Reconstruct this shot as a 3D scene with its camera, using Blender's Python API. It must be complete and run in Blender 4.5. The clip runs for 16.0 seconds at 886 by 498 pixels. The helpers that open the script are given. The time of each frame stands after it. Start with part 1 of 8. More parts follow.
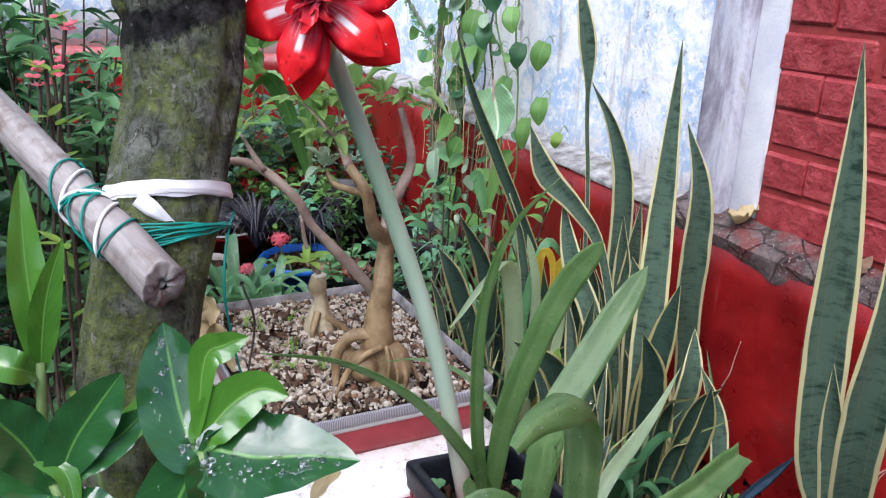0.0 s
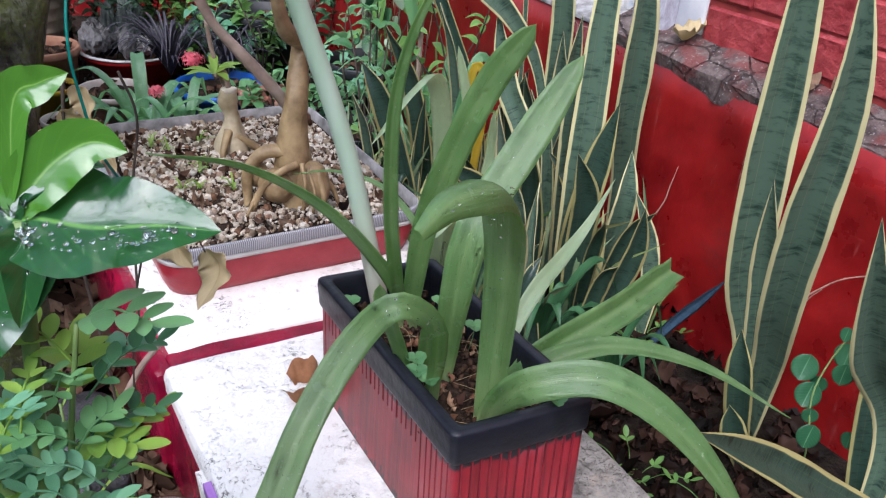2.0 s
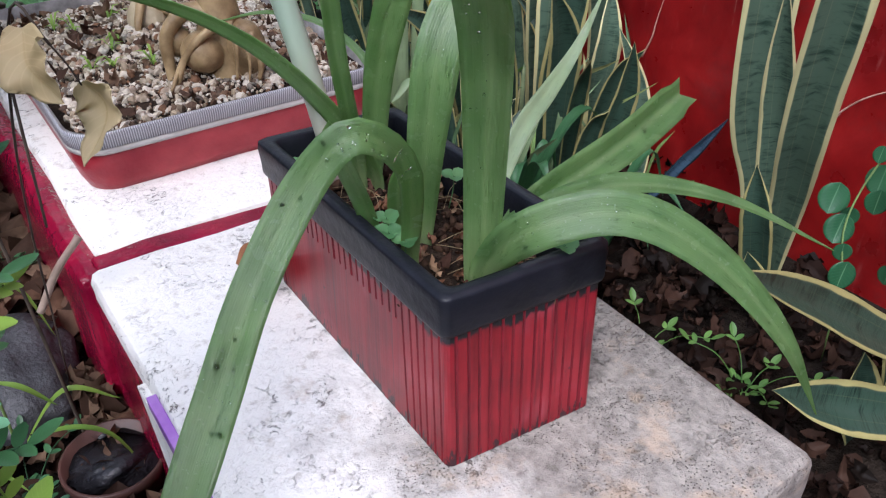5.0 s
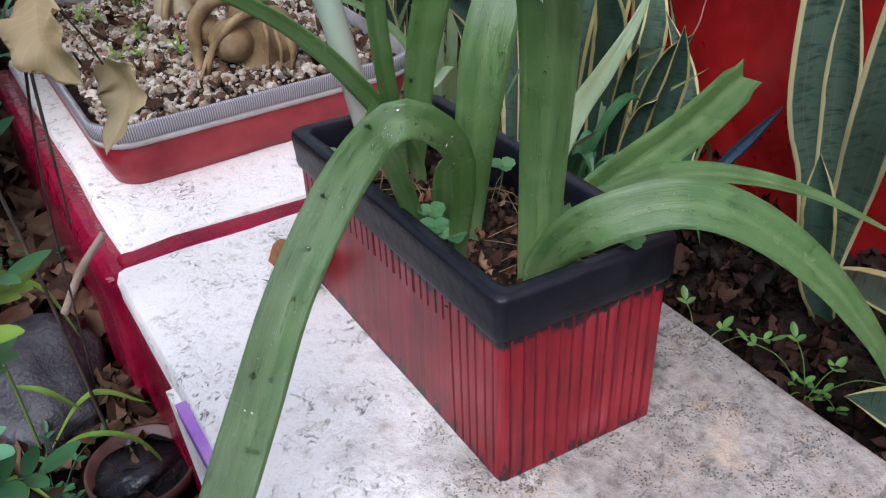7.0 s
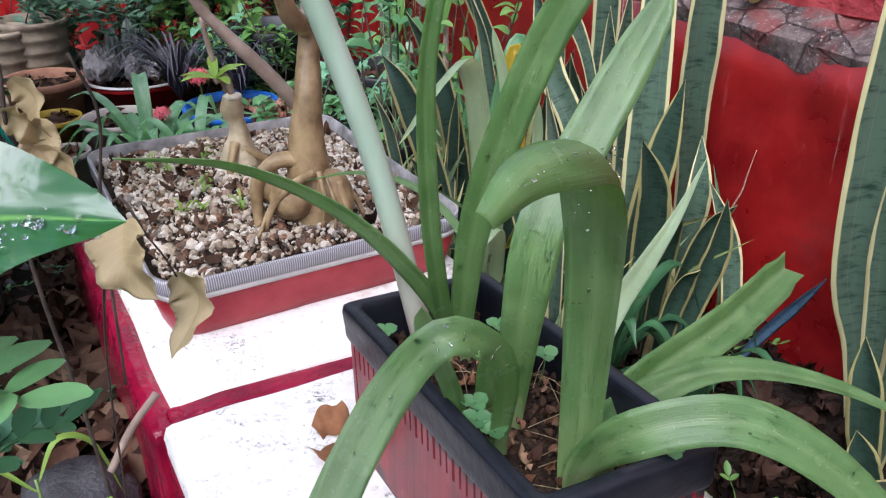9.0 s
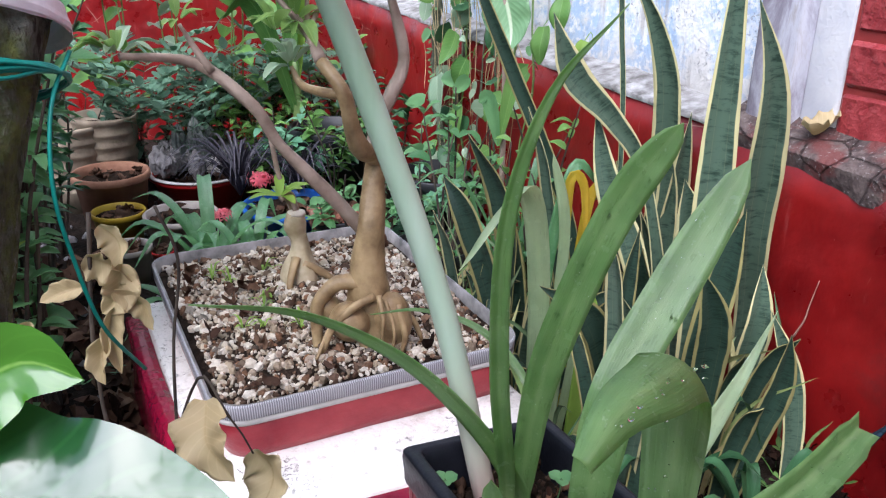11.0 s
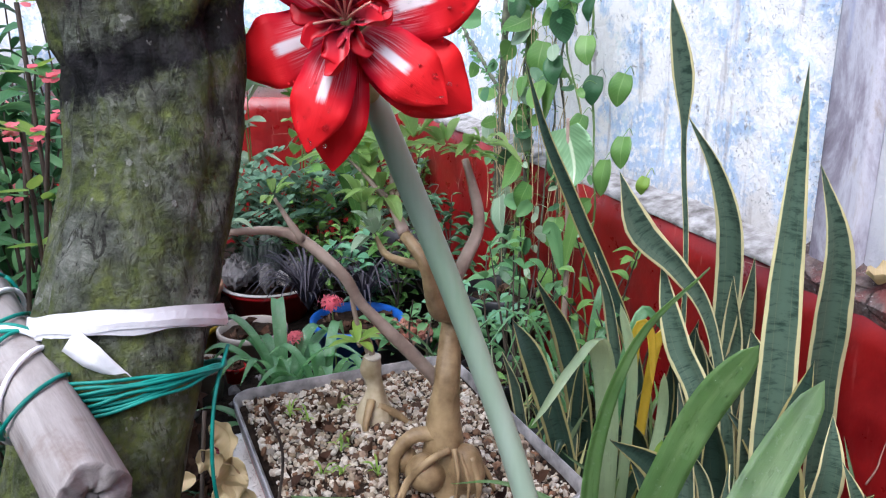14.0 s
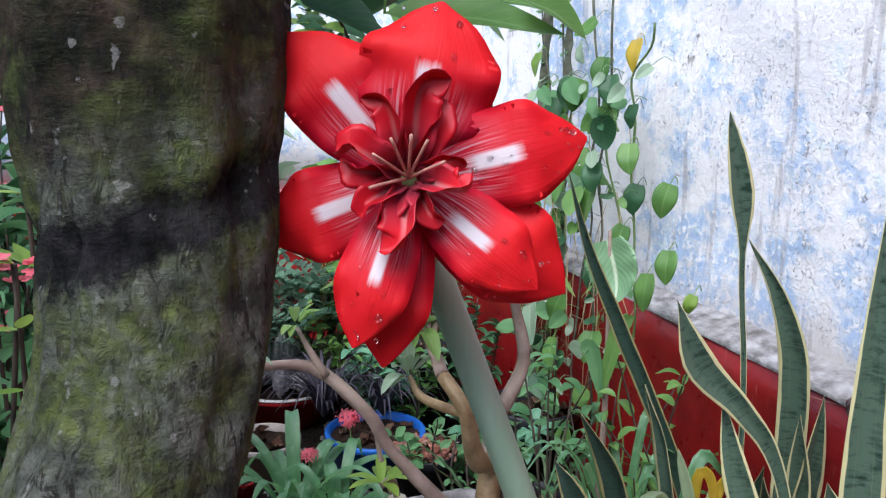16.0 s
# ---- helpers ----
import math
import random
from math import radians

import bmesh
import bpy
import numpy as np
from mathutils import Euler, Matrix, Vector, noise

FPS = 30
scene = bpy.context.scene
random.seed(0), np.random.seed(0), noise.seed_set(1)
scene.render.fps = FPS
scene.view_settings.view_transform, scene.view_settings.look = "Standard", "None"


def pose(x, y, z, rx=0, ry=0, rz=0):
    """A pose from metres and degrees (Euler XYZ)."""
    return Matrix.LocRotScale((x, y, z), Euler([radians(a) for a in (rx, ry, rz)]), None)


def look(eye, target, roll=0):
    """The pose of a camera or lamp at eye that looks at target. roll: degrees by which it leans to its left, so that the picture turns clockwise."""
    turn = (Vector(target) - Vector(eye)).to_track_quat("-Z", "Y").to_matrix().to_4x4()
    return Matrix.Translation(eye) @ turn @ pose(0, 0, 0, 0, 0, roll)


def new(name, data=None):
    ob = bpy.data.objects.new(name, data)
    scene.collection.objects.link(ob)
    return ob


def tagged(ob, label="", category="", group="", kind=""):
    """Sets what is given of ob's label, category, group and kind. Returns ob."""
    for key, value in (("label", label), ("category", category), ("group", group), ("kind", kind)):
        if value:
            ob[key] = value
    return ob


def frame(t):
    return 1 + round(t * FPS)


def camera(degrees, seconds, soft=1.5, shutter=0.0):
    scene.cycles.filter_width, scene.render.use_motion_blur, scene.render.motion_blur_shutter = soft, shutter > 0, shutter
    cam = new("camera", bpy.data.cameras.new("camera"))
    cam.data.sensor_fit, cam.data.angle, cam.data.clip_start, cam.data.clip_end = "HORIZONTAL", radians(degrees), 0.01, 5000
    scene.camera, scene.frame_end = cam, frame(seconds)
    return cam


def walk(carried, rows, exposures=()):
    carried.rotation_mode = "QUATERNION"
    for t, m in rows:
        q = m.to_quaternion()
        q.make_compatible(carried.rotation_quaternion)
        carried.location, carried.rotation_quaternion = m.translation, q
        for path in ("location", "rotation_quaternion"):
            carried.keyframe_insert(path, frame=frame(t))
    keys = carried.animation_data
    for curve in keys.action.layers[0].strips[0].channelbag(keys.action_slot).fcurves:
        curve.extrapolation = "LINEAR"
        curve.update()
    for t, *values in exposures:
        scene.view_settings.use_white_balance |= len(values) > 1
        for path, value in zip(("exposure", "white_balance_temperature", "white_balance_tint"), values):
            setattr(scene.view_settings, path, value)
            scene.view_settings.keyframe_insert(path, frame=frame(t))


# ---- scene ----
cam = camera(57.1, 16.0, 1.2)
PATH = [
    (0, (0.317, -0.027, 1.268), (1.189, 1.65, 0.617), 2.6),
    (0.5, (0.346, -0.007, 1.228), (1.225, 1.639, 0.506), 3.8),
    (1, (0.361, 0.015, 1.202), (1.279, 1.592, 0.383), 5.0),
    (1.5, (0.37, 0.017, 1.179), (1.306, 1.544, 0.289), 5.4),
    (2, (0.387, 0.026, 1.162), (1.335, 1.497, 0.193), 5.2),
    (2.5, (0.399, 0.045, 1.146), (1.355, 1.463, 0.109), 4.5),
    (3, (0.408, 0.053, 1.125), (1.37, 1.434, 0.044), 4.6),
    (3.5, (0.42, 0.068, 1.102), (1.383, 1.432, 0.0), 4.4),
    (4, (0.432, 0.086, 1.078), (1.387, 1.437, -0.047), 3.1),
    (4.5, (0.45, 0.109, 1.038), (1.416, 1.429, -0.113), 1.5),
    (7, (0.468, 0.184, 0.969), (1.366, 1.542, -0.193), -0.5),
    (7.5, (0.474, 0.187, 0.989), (1.367, 1.597, -0.113), -0.5),
    (8, (0.471, 0.19, 1.01), (1.364, 1.653, -0.02), -0.4),
    (8.5, (0.474, 0.193, 1.022), (1.361, 1.697, 0.048), -0.2),
    (9, (0.473, 0.199, 1.04), (1.363, 1.734, 0.117), 0.3),
    (9.5, (0.468, 0.209, 1.057), (1.356, 1.778, 0.191), 0.6),
    (12, (0.458, 0.243, 1.156), (1.254, 1.944, 0.467), 0.5),
    (12.5, (0.449, 0.241, 1.188), (1.226, 1.964, 0.534), 0.1),
    (13, (0.444, 0.238, 1.209), (1.2, 1.984, 0.593), 0.0),
    (13.5, (0.436, 0.242, 1.221), (1.183, 1.999, 0.626), 0.1),
    (14, (0.422, 0.237, 1.245), (1.171, 2.001, 0.673), -0.1),
    (14.5, (0.421, 0.251, 1.259), (1.172, 2.023, 0.715), -0.2),
    (15, (0.429, 0.297, 1.265), (1.17, 2.084, 0.757), -0.3),
    (15.5, (0.437, 0.351, 1.277), (1.16, 2.162, 0.834), 0.4),
    (16, (0.443, 0.386, 1.281), (1.176, 2.209, 0.906), 1.1),
]
# the clip's camera closes a little over the bright bench and towards the bloom
EXPOSURE = [(0, 1.2), (3.5, 1.25), (4.5, 1.15), (7, 0.9), (7.5, 1.0), (8.5, 1.25), (9.5, 1.4), (12, 1.25), (14, 1.2), (15, 1.1), (16, 0.95)]
walk(cam, [(t, look(eye, target, roll)) for t, eye, target, roll in PATH], [(t, stops, 5850, 12) for t, stops in EXPOSURE])

# ---- world, sun, exposure ----
world = bpy.data.worlds.new("sky")
scene.world = world
world.use_nodes = True
sky = world.node_tree.nodes.new("ShaderNodeTexSky")
sky.sky_type, sky.sun_disc = "NISHITA", False
sky.sun_elevation, sky.sun_rotation = radians(54), radians(-127)
sky.air_density, sky.dust_density = 1.0, 3.0
world.node_tree.links.new(sky.outputs[0], world.node_tree.nodes["Background"].inputs[0])
world.node_tree.nodes["Background"].inputs[1].default_value = 0.095
sun = new("sun", bpy.data.lights.new("sun", "SUN"))
sun.data.energy, sun.data.angle, sun.data.color = 2.3, radians(55), (1.0, 0.96, 0.99)
sun.matrix_world = look((-1.25, -0.95, 2.2), (0, 0, 0))

G = 0.15       # ground level
BENCH = 0.392  # top of the bench slabs
WALL = 1.664    # face of the plinth of the long wall
UPPER = 1.747   # face of the wall above the plinth


# ---- materials ----
class Mat:
    """A principled material with small helpers for its node tree."""

    def __init__(self, name, rough=0.6, spec=0.5, metal=0.0):
        self.m = bpy.data.materials.new(name)
        self.m.use_nodes = True
        self.nt = self.m.node_tree
        self.p = self.nt.nodes["Principled BSDF"]
        self.p.inputs["Roughness"].default_value = rough
        self.p.inputs["Metallic"].default_value = metal
        self.p.inputs["Specular IOR Level"].default_value = spec
        tc = self.nt.nodes.new("ShaderNodeTexCoord")
        self.obj, self.uv = tc.outputs["Object"], tc.outputs["UV"]
        geo = self.nt.nodes.new("ShaderNodeNewGeometry")
        self.pos, self.island = geo.outputs["Position"], geo.outputs["Random Per Island"]
        self.rand = self.nt.nodes.new("ShaderNodeObjectInfo").outputs["Random"]

    def put(self, a, b):
        if hasattr(a, "is_output"):
            self.nt.links.new(a, b)
        else:
            b.default_value = a

    def noise(self, scale, detail=4.0, at=None, rough=0.55, stretch=None, distort=0.0):
        n = self.nt.nodes.new("ShaderNodeTexNoise")
        n.inputs["Scale"].default_value, n.inputs["Detail"].default_value = scale, detail
        n.inputs["Roughness"].default_value, n.inputs["Distortion"].default_value = rough, distort
        src = at or self.pos
        if stretch:
            mp = self.nt.nodes.new("ShaderNodeMapping")
            mp.inputs["Scale"].default_value = stretch
            self.nt.links.new(src, mp.inputs["Vector"])
            src = mp.outputs[0]
        self.nt.links.new(src, n.inputs["Vector"])
        return n.outputs["Fac"]

    def voronoi(self, scale, at=None, feature="F1", out="Distance"):
        n = self.nt.nodes.new("ShaderNodeTexVoronoi")
        n.feature = feature
        n.inputs["Scale"].default_value = scale
        self.nt.links.new(at or self.pos, n.inputs["Vector"])
        return n.outputs[out]

    def ramp(self, fac, *stops):
        n = self.nt.nodes.new("ShaderNodeValToRGB")
        el = n.color_ramp.elements
        while len(el) < len(stops):
            el.new(0.5)
        for e, (p, c) in zip(el, stops):
            e.position = p
            e.color = (c, c, c, 1) if isinstance(c, (int, float)) else (*c, 1)
        self.put(fac, n.inputs[0])
        return n.outputs[0]

    def mix(self, fac, a, b, how="MIX"):
        n = self.nt.nodes.new("ShaderNodeMix")
        n.data_type, n.blend_type = "RGBA", how
        self.put(fac, n.inputs[0])
        for v, k in ((a, 6), (b, 7)):
            self.put((*v, 1) if isinstance(v, tuple) else v, n.inputs[k])
        return n.outputs[2]

    def math(self, op, a, b=0.0):
        n = self.nt.nodes.new("ShaderNodeMath")
        n.operation = op
        self.put(a, n.inputs[0]), self.put(b, n.inputs[1])
        return n.outputs[0]

    def axis(self, vec, k):
        n = self.nt.nodes.new("ShaderNodeSeparateXYZ")
        self.nt.links.new(vec, n.inputs[0])
        return n.outputs[k]

    def color(self, c):
        self.put((*c, 1) if isinstance(c, tuple) else c, self.p.inputs["Base Color"])
        return self

    def rough(self, r):
        self.put(r, self.p.inputs["Roughness"])
        return self

    def bump(self, h, strength=0.4, dist=0.004):
        n = self.nt.nodes.new("ShaderNodeBump")
        n.inputs["Strength"].default_value, n.inputs["Distance"].default_value = strength, dist
        self.put(h, n.inputs["Height"])
        self.nt.links.new(n.outputs[0], self.p.inputs["Normal"])
        return self

    def thin(self, amount, color):
        """Light that comes through a leaf."""
        t = self.nt.nodes.new("ShaderNodeBsdfTranslucent")
        self.put((*color, 1) if isinstance(color, tuple) else color, t.inputs[0])
        mx = self.nt.nodes.new("ShaderNodeMixShader")
        mx.inputs[0].default_value = amount
        out = self.nt.nodes["Material Output"]
        self.nt.links.new(self.p.outputs[0], mx.inputs[1])
        self.nt.links.new(t.outputs[0], mx.inputs[2])
        self.nt.links.new(mx.outputs[0], out.inputs[0])
        return self


def leaf_mat(name, dark, light, rib=None, rough=0.35, thin=0.2, drops=0.0, vary=0.5):
    """A leaf with a paler midrib, side veins, two scales of mottling; drops: wet spots of gloss and relief."""
    k = Mat(name, rough, 0.5 if drops else 0.22)
    k.p.inputs["Coat Weight"].default_value = 0.45 if drops else 0.0
    k.p.inputs["Coat Roughness"].default_value = 0.06
    k.p.inputs["Coat IOR"].default_value = 1.5
    across, along = k.axis(k.uv, 0), k.axis(k.uv, 1)
    mott = k.noise(14, 5)
    who = k.math("MULTIPLY", k.math("ADD", k.rand, k.island), 0.5)
    fac = k.math("ADD", k.math("MULTIPLY", mott, 0.8), k.math("MULTIPLY", who, vary))
    c = k.ramp(fac, (0.3, dark), (0.95, light))
    off = k.math("ABSOLUTE", k.math("SUBTRACT", across, 0.5))
    if rib:
        c = k.mix(k.ramp(off, (0.008, 0.8), (0.03, 0.0)), c, rib)
    vein = k.math("SINE", k.math("MULTIPLY", k.math("SUBTRACT", along, k.math("MULTIPLY", off, 0.5)), 55.0))
    c = k.mix(k.ramp(vein, (0.72, 0.0), (1.0, 0.30)), c, light)
    h = k.math("ADD", k.math("MULTIPLY", vein, 0.012), k.math("MULTIPLY", k.noise(45, 3), 0.8))
    if drops:
        d = k.voronoi(260, out="Distance")
        bead = k.ramp(d, (0.18, 1.0), (0.30, 0.0))
        bead = k.math("MULTIPLY", bead, k.ramp(k.noise(60, 2), (0.50, 0.0), (0.56, 1.0)))
        h = k.math("ADD", k.math("MULTIPLY", h, 0.35), k.math("MULTIPLY", vein, 0.03))
        k.rough(k.mix(bead, (rough, rough, rough), (0.05, 0.05, 0.05)))
    k.color(c).bump(h, 0.25, 0.003)
    return k.thin(thin, tuple(min(0.9, v * 1.7) for v in light)).m


def strap_mat(name, dark, light, base, rough=0.25, thin=0.46):
    """Long strap leaf: fine lengthwise streaks, paler towards its base, water marks, bead glints as pale specks."""
    k = Mat(name, rough, 0.8)
    along = k.axis(k.uv, 1)
    streak = k.noise(1.0, 4, k.uv, stretch=(60, 2.5, 1))
    blot = k.noise(30, 5)
    c = k.ramp(k.math("ADD", k.math("MULTIPLY", streak, 0.42), k.math("MULTIPLY", blot, 0.68)), (0.34, dark), (0.74, light))
    off = k.math("ABSOLUTE", k.math("SUBTRACT", k.axis(k.uv, 0), 0.5))
    rib = k.math("SINE", k.math("MULTIPLY", k.axis(k.uv, 0), 120.0))
    c = k.mix(k.ramp(rib, (0.3, 0.0), (1.0, 0.10)), c, dark)
    c = k.mix(k.ramp(off, (0.03, 0.14), (0.11, 0.0)), c, base)
    c = k.mix(k.ramp(along, (0.0, 1.0), (0.20, 0.0)), c, base)
    mark = k.ramp(k.noise(1.0, 3, k.uv, rough=0.65, stretch=(8, 26, 1)), (0.60, 0.0), (0.64, 0.65))
    c = k.mix(mark, c, tuple(v * 0.6 for v in dark))
    # pale specks put the glint of water beads into the leaf colour
    bead_glint = k.ramp(k.noise(230, 2), (0.66, 0.0), (0.70, 1.0))
    c = k.mix(k.math("MULTIPLY", bead_glint, 0.3), c, (0.50, 0.58, 0.42))
    k.color(c).rough(k.ramp(k.noise(40, 3), (0.35, rough * 0.5), (0.7, rough * 1.2)))
    k.bump(k.math("ADD", k.math("ADD", streak, k.math("MULTIPLY", rib, 0.10)), k.math("MULTIPLY", bead_glint, 1.2)), 0.35, 0.0025)
    return k.thin(thin, tuple(min(0.9, v * k2) for v, k2 in zip(light, (2.3, 2.2, 1.9)))).m


def snake_mat(name, dark, light, edge, young=0.0):
    """Sword leaf: grey-green cross bands between two yellow margins."""
    k = Mat(name, 0.30, 0.36)
    across, along = k.axis(k.uv, 0), k.axis(k.uv, 1)
    band = k.noise(1.0, 5, k.uv, rough=0.7, stretch=(1.5, 78, 1), distort=0.45)
    big = k.noise(1.0, 3, k.uv, stretch=(2.0, 9, 1))
    c = k.ramp(k.math("ADD", k.math("MULTIPLY", band, 0.75), k.math("MULTIPLY", big, 0.35)), (0.40, dark), (0.55, light))
    off = k.math("ABSOLUTE", k.math("SUBTRACT", across, 0.5))
    wob = k.math("ADD", off, k.math("MULTIPLY", k.math("SUBTRACT", k.noise(1.0, 2, k.uv, stretch=(1, 7, 1)), 0.5), 0.12))
    m = k.ramp(wob, (0.385, 0.0), (0.405, 1.0))
    lines = k.ramp(k.noise(1.0, 1, k.uv, stretch=(26, 0.6, 1)), (0.64, 0.0), (0.67, 1.0))
    m2 = k.math("MAXIMUM", m, k.math("MULTIPLY", lines, 0.08))
    c = k.mix(m2, c, k.ramp(k.noise(1.0, 3, k.uv, stretch=(3, 12, 1)), (0.3, edge), (0.8, tuple(min(1, e * 1.25) for e in edge))))
    k.color(c).bump(k.math("ADD", band, k.noise(90, 2)), 0.2, 0.002)
    return k.thin(0.10, light).m


def plain(name, c1, c2, scale=20, rough=0.6, bump=0.3, dist=0.003, fine=120, spec=0.35, detail=5):
    k = Mat(name, rough, spec)
    n = k.noise(scale, detail)
    k.color(k.ramp(n, (0.3, c1), (0.7, c2)))
    k.bump(k.math("ADD", n, k.math("MULTIPLY", k.noise(fine, 4), 0.6)), bump, dist)
    return k.m


def vary_mat(name, *colors, rough=0.8, scale=40, bump=0.5, dist=0.003):
    """Every loose piece takes a colour of its own from the row of colours."""
    k = Mat(name, rough, 0.1)
    who = k.math("FRACT", k.math("ADD", k.island, k.rand))
    c = k.ramp(who, *((i / max(1, len(colors) - 1), c) for i, c in enumerate(colors)))
    n = k.noise(scale, 5)
    k.color(k.mix(k.ramp(n, (0.35, 0.55), (0.7, 0.0)), c, k.mix(1.0, c, (0.35, 0.32, 0.3), "MULTIPLY")))
    return k.bump(n, bump, dist).m


def whitewash_mat():
    """Lime wash, white over blue, flaking and streaked with grey and brown."""
    k = Mat("whitewash", 0.85, 0.15)
    big, mid, fine = k.noise(3.0, 5), k.noise(11, 6, rough=0.65), k.noise(45, 5, rough=0.7)
    run = k.noise(6.0, 5, stretch=(1, 5, 0.5))
    speck = k.ramp(k.noise(110, 7, rough=0.8, distort=0.8), (0.56, 0.0), (0.61, 1.0))
    speck = k.math("MULTIPLY", speck, k.ramp(k.noise(14, 5, rough=0.7), (0.45, 0.0), (0.58, 1.0)))
    c = k.mix(k.ramp(k.math("ADD", k.math("MULTIPLY", big, 0.6), k.math("MULTIPLY", mid, 0.5)), (0.52, 0.0), (0.60, 1.0)), (0.87, 0.87, 0.85), (0.46, 0.60, 0.78))
    c = k.mix(k.ramp(fine, (0.50, 0.0), (0.60, 0.9)), c, (0.90, 0.90, 0.89))
    c = k.mix(k.ramp(run, (0.58, 0.0), (0.68, 0.55)), c, (0.40, 0.37, 0.36))
    c = k.mix(k.ramp(k.noise(18, 5, rough=0.7), (0.58, 0.0), (0.66, 0.35)), c, (0.54, 0.74, 0.76))
    c = k.mix(k.math("MULTIPLY", speck, 0.75), c, (0.28, 0.29, 0.34))
    flake = k.ramp(k.noise(7.5, 7, rough=0.72), (0.62, 0.0), (0.65, 1.0))
    c = k.mix(k.math("MULTIPLY", flake, 0.75), c, (0.36, 0.33, 0.31))
    low = k.ramp(k.math("ADD", k.math("SUBTRACT", k.axis(k.pos, 2), 0.5), k.math("MULTIPLY", mid, 0.28)), (0.42, 1.0), (0.52, 0.0))
    c = k.mix(k.math("MULTIPLY", low, 0.45), c, (0.42, 0.37, 0.32))
    return k.color(c).bump(k.math("SUBTRACT", k.math("ADD", mid, fine), k.math("ADD", flake, speck)), 0.7, 0.008).m


def red_wall_mat():
    """Thick glossy red paint on uneven plaster, with scratches, chips, pale rubbed places and pink highlights put into
    the colour.
    """
    k = Mat("red_wall_paint", 0.3)
    big, mid = k.noise(4.5, 5), k.noise(16, 5)
    c = k.ramp(k.math("ADD", k.math("MULTIPLY", big, 0.6), k.math("MULTIPLY", mid, 0.4)), (0.35, (0.13, 0.0035, 0.005)), (0.7, (0.32, 0.010, 0.009)))
    chip = k.ramp(k.noise(26, 8, rough=0.75), (0.70, 0.0), (0.73, 1.0))
    c = k.mix(k.math("MULTIPLY", chip, 0.7), c, (0.55, 0.40, 0.36))
    # pale upright streaks: rubbed paint, and gloss highlights drawn in pink
    scr_shine = k.ramp(k.noise(9, 5, stretch=(5, 5, 0.8)), (0.62, 0.0), (0.76, 0.28))
    c = k.mix(scr_shine, c, (0.46, 0.14, 0.13))
    vor = k.voronoi(5.5, feature="DISTANCE_TO_EDGE")
    hair = k.math("MULTIPLY", k.ramp(k.math("ADD", vor, k.math("MULTIPLY", k.noise(40, 4), 0.02)), (0.012, 1.0), (0.017, 0.0)), k.ramp(k.noise(5, 3), (0.55, 0.0), (0.62, 1.0)))
    c = k.mix(k.math("MULTIPLY", hair, 0.7), c, (0.40, 0.26, 0.20))
    grime = k.ramp(k.noise(6, 6, rough=0.7), (0.56, 0.0), (0.72, 0.6))
    c = k.mix(grime, c, (0.13, 0.02, 0.02))
    k.color(c).rough(k.ramp(mid, (0.3, 0.22), (0.7, 0.5)))
    return k.bump(k.math("ADD", k.math("MULTIPLY", big, 2.0), mid), 0.35, 0.008).m


def bench_mat():
    """Whitewashed cement: bright where fresh, pitted, with grey scuffs and brown damp towards the open end."""
    k = Mat("bench_whitewash", 0.75, 0.3)
    mid, fine = k.noise(9, 6, rough=0.65), k.noise(60, 6, rough=0.7)
    c = k.ramp(fine, (0.31, (0.64, 0.61, 0.55)), (0.44, (0.90, 0.885, 0.84)))
    end = k.math("ADD", k.math("SUBTRACT", k.axis(k.pos, 0), k.math("MULTIPLY", k.axis(k.pos, 1), 0.55)), k.math("MULTIPLY", mid, 0.45))
    worn = k.ramp(end, (0.56, 0.0), (0.74, 1.0))
    c = k.mix(k.math("MULTIPLY", worn, 0.85), c, k.ramp(fine, (0.35, (0.065, 0.053, 0.042)), (0.62, (0.25, 0.22, 0.185))))
    patch = k.ramp(k.noise(11, 5, rough=0.7), (0.50, 0.0), (0.60, 1.0))
    spots = k.ramp(k.noise(95, 8, rough=0.8, distort=1.2), (0.565, 0.0), (0.58, 1.0))
    spots = k.math("MAXIMUM", k.math("MULTIPLY", spots, patch), k.ramp(k.noise(40, 8, rough=0.85), (0.70, 0.0), (0.73, 1.0)))
    c = k.mix(k.math("MULTIPLY", spots, 0.8), c, (0.12, 0.105, 0.09))
    pit = k.math("MULTIPLY", k.ramp(k.voronoi(300), (0.16, 1.0), (0.30, 0.0)), k.math("MULTIPLY", worn, k.ramp(k.noise(22, 4), (0.45, 0.0), (0.6, 0.85))))
    c = k.mix(pit, c, (0.05, 0.042, 0.035))
    spots = k.math("MAXIMUM", spots, pit)
    damp = k.math("MULTIPLY", k.ramp(k.noise(8, 6, rough=0.7), (0.54, 0.0), (0.64, 0.6)), k.ramp(end, (0.42, 0.15), (0.56, 1.0)))
    c = k.mix(damp, c, (0.46, 0.35, 0.25))
    return k.color(c).bump(k.math("SUBTRACT", fine, spots), 0.9, 0.005).m


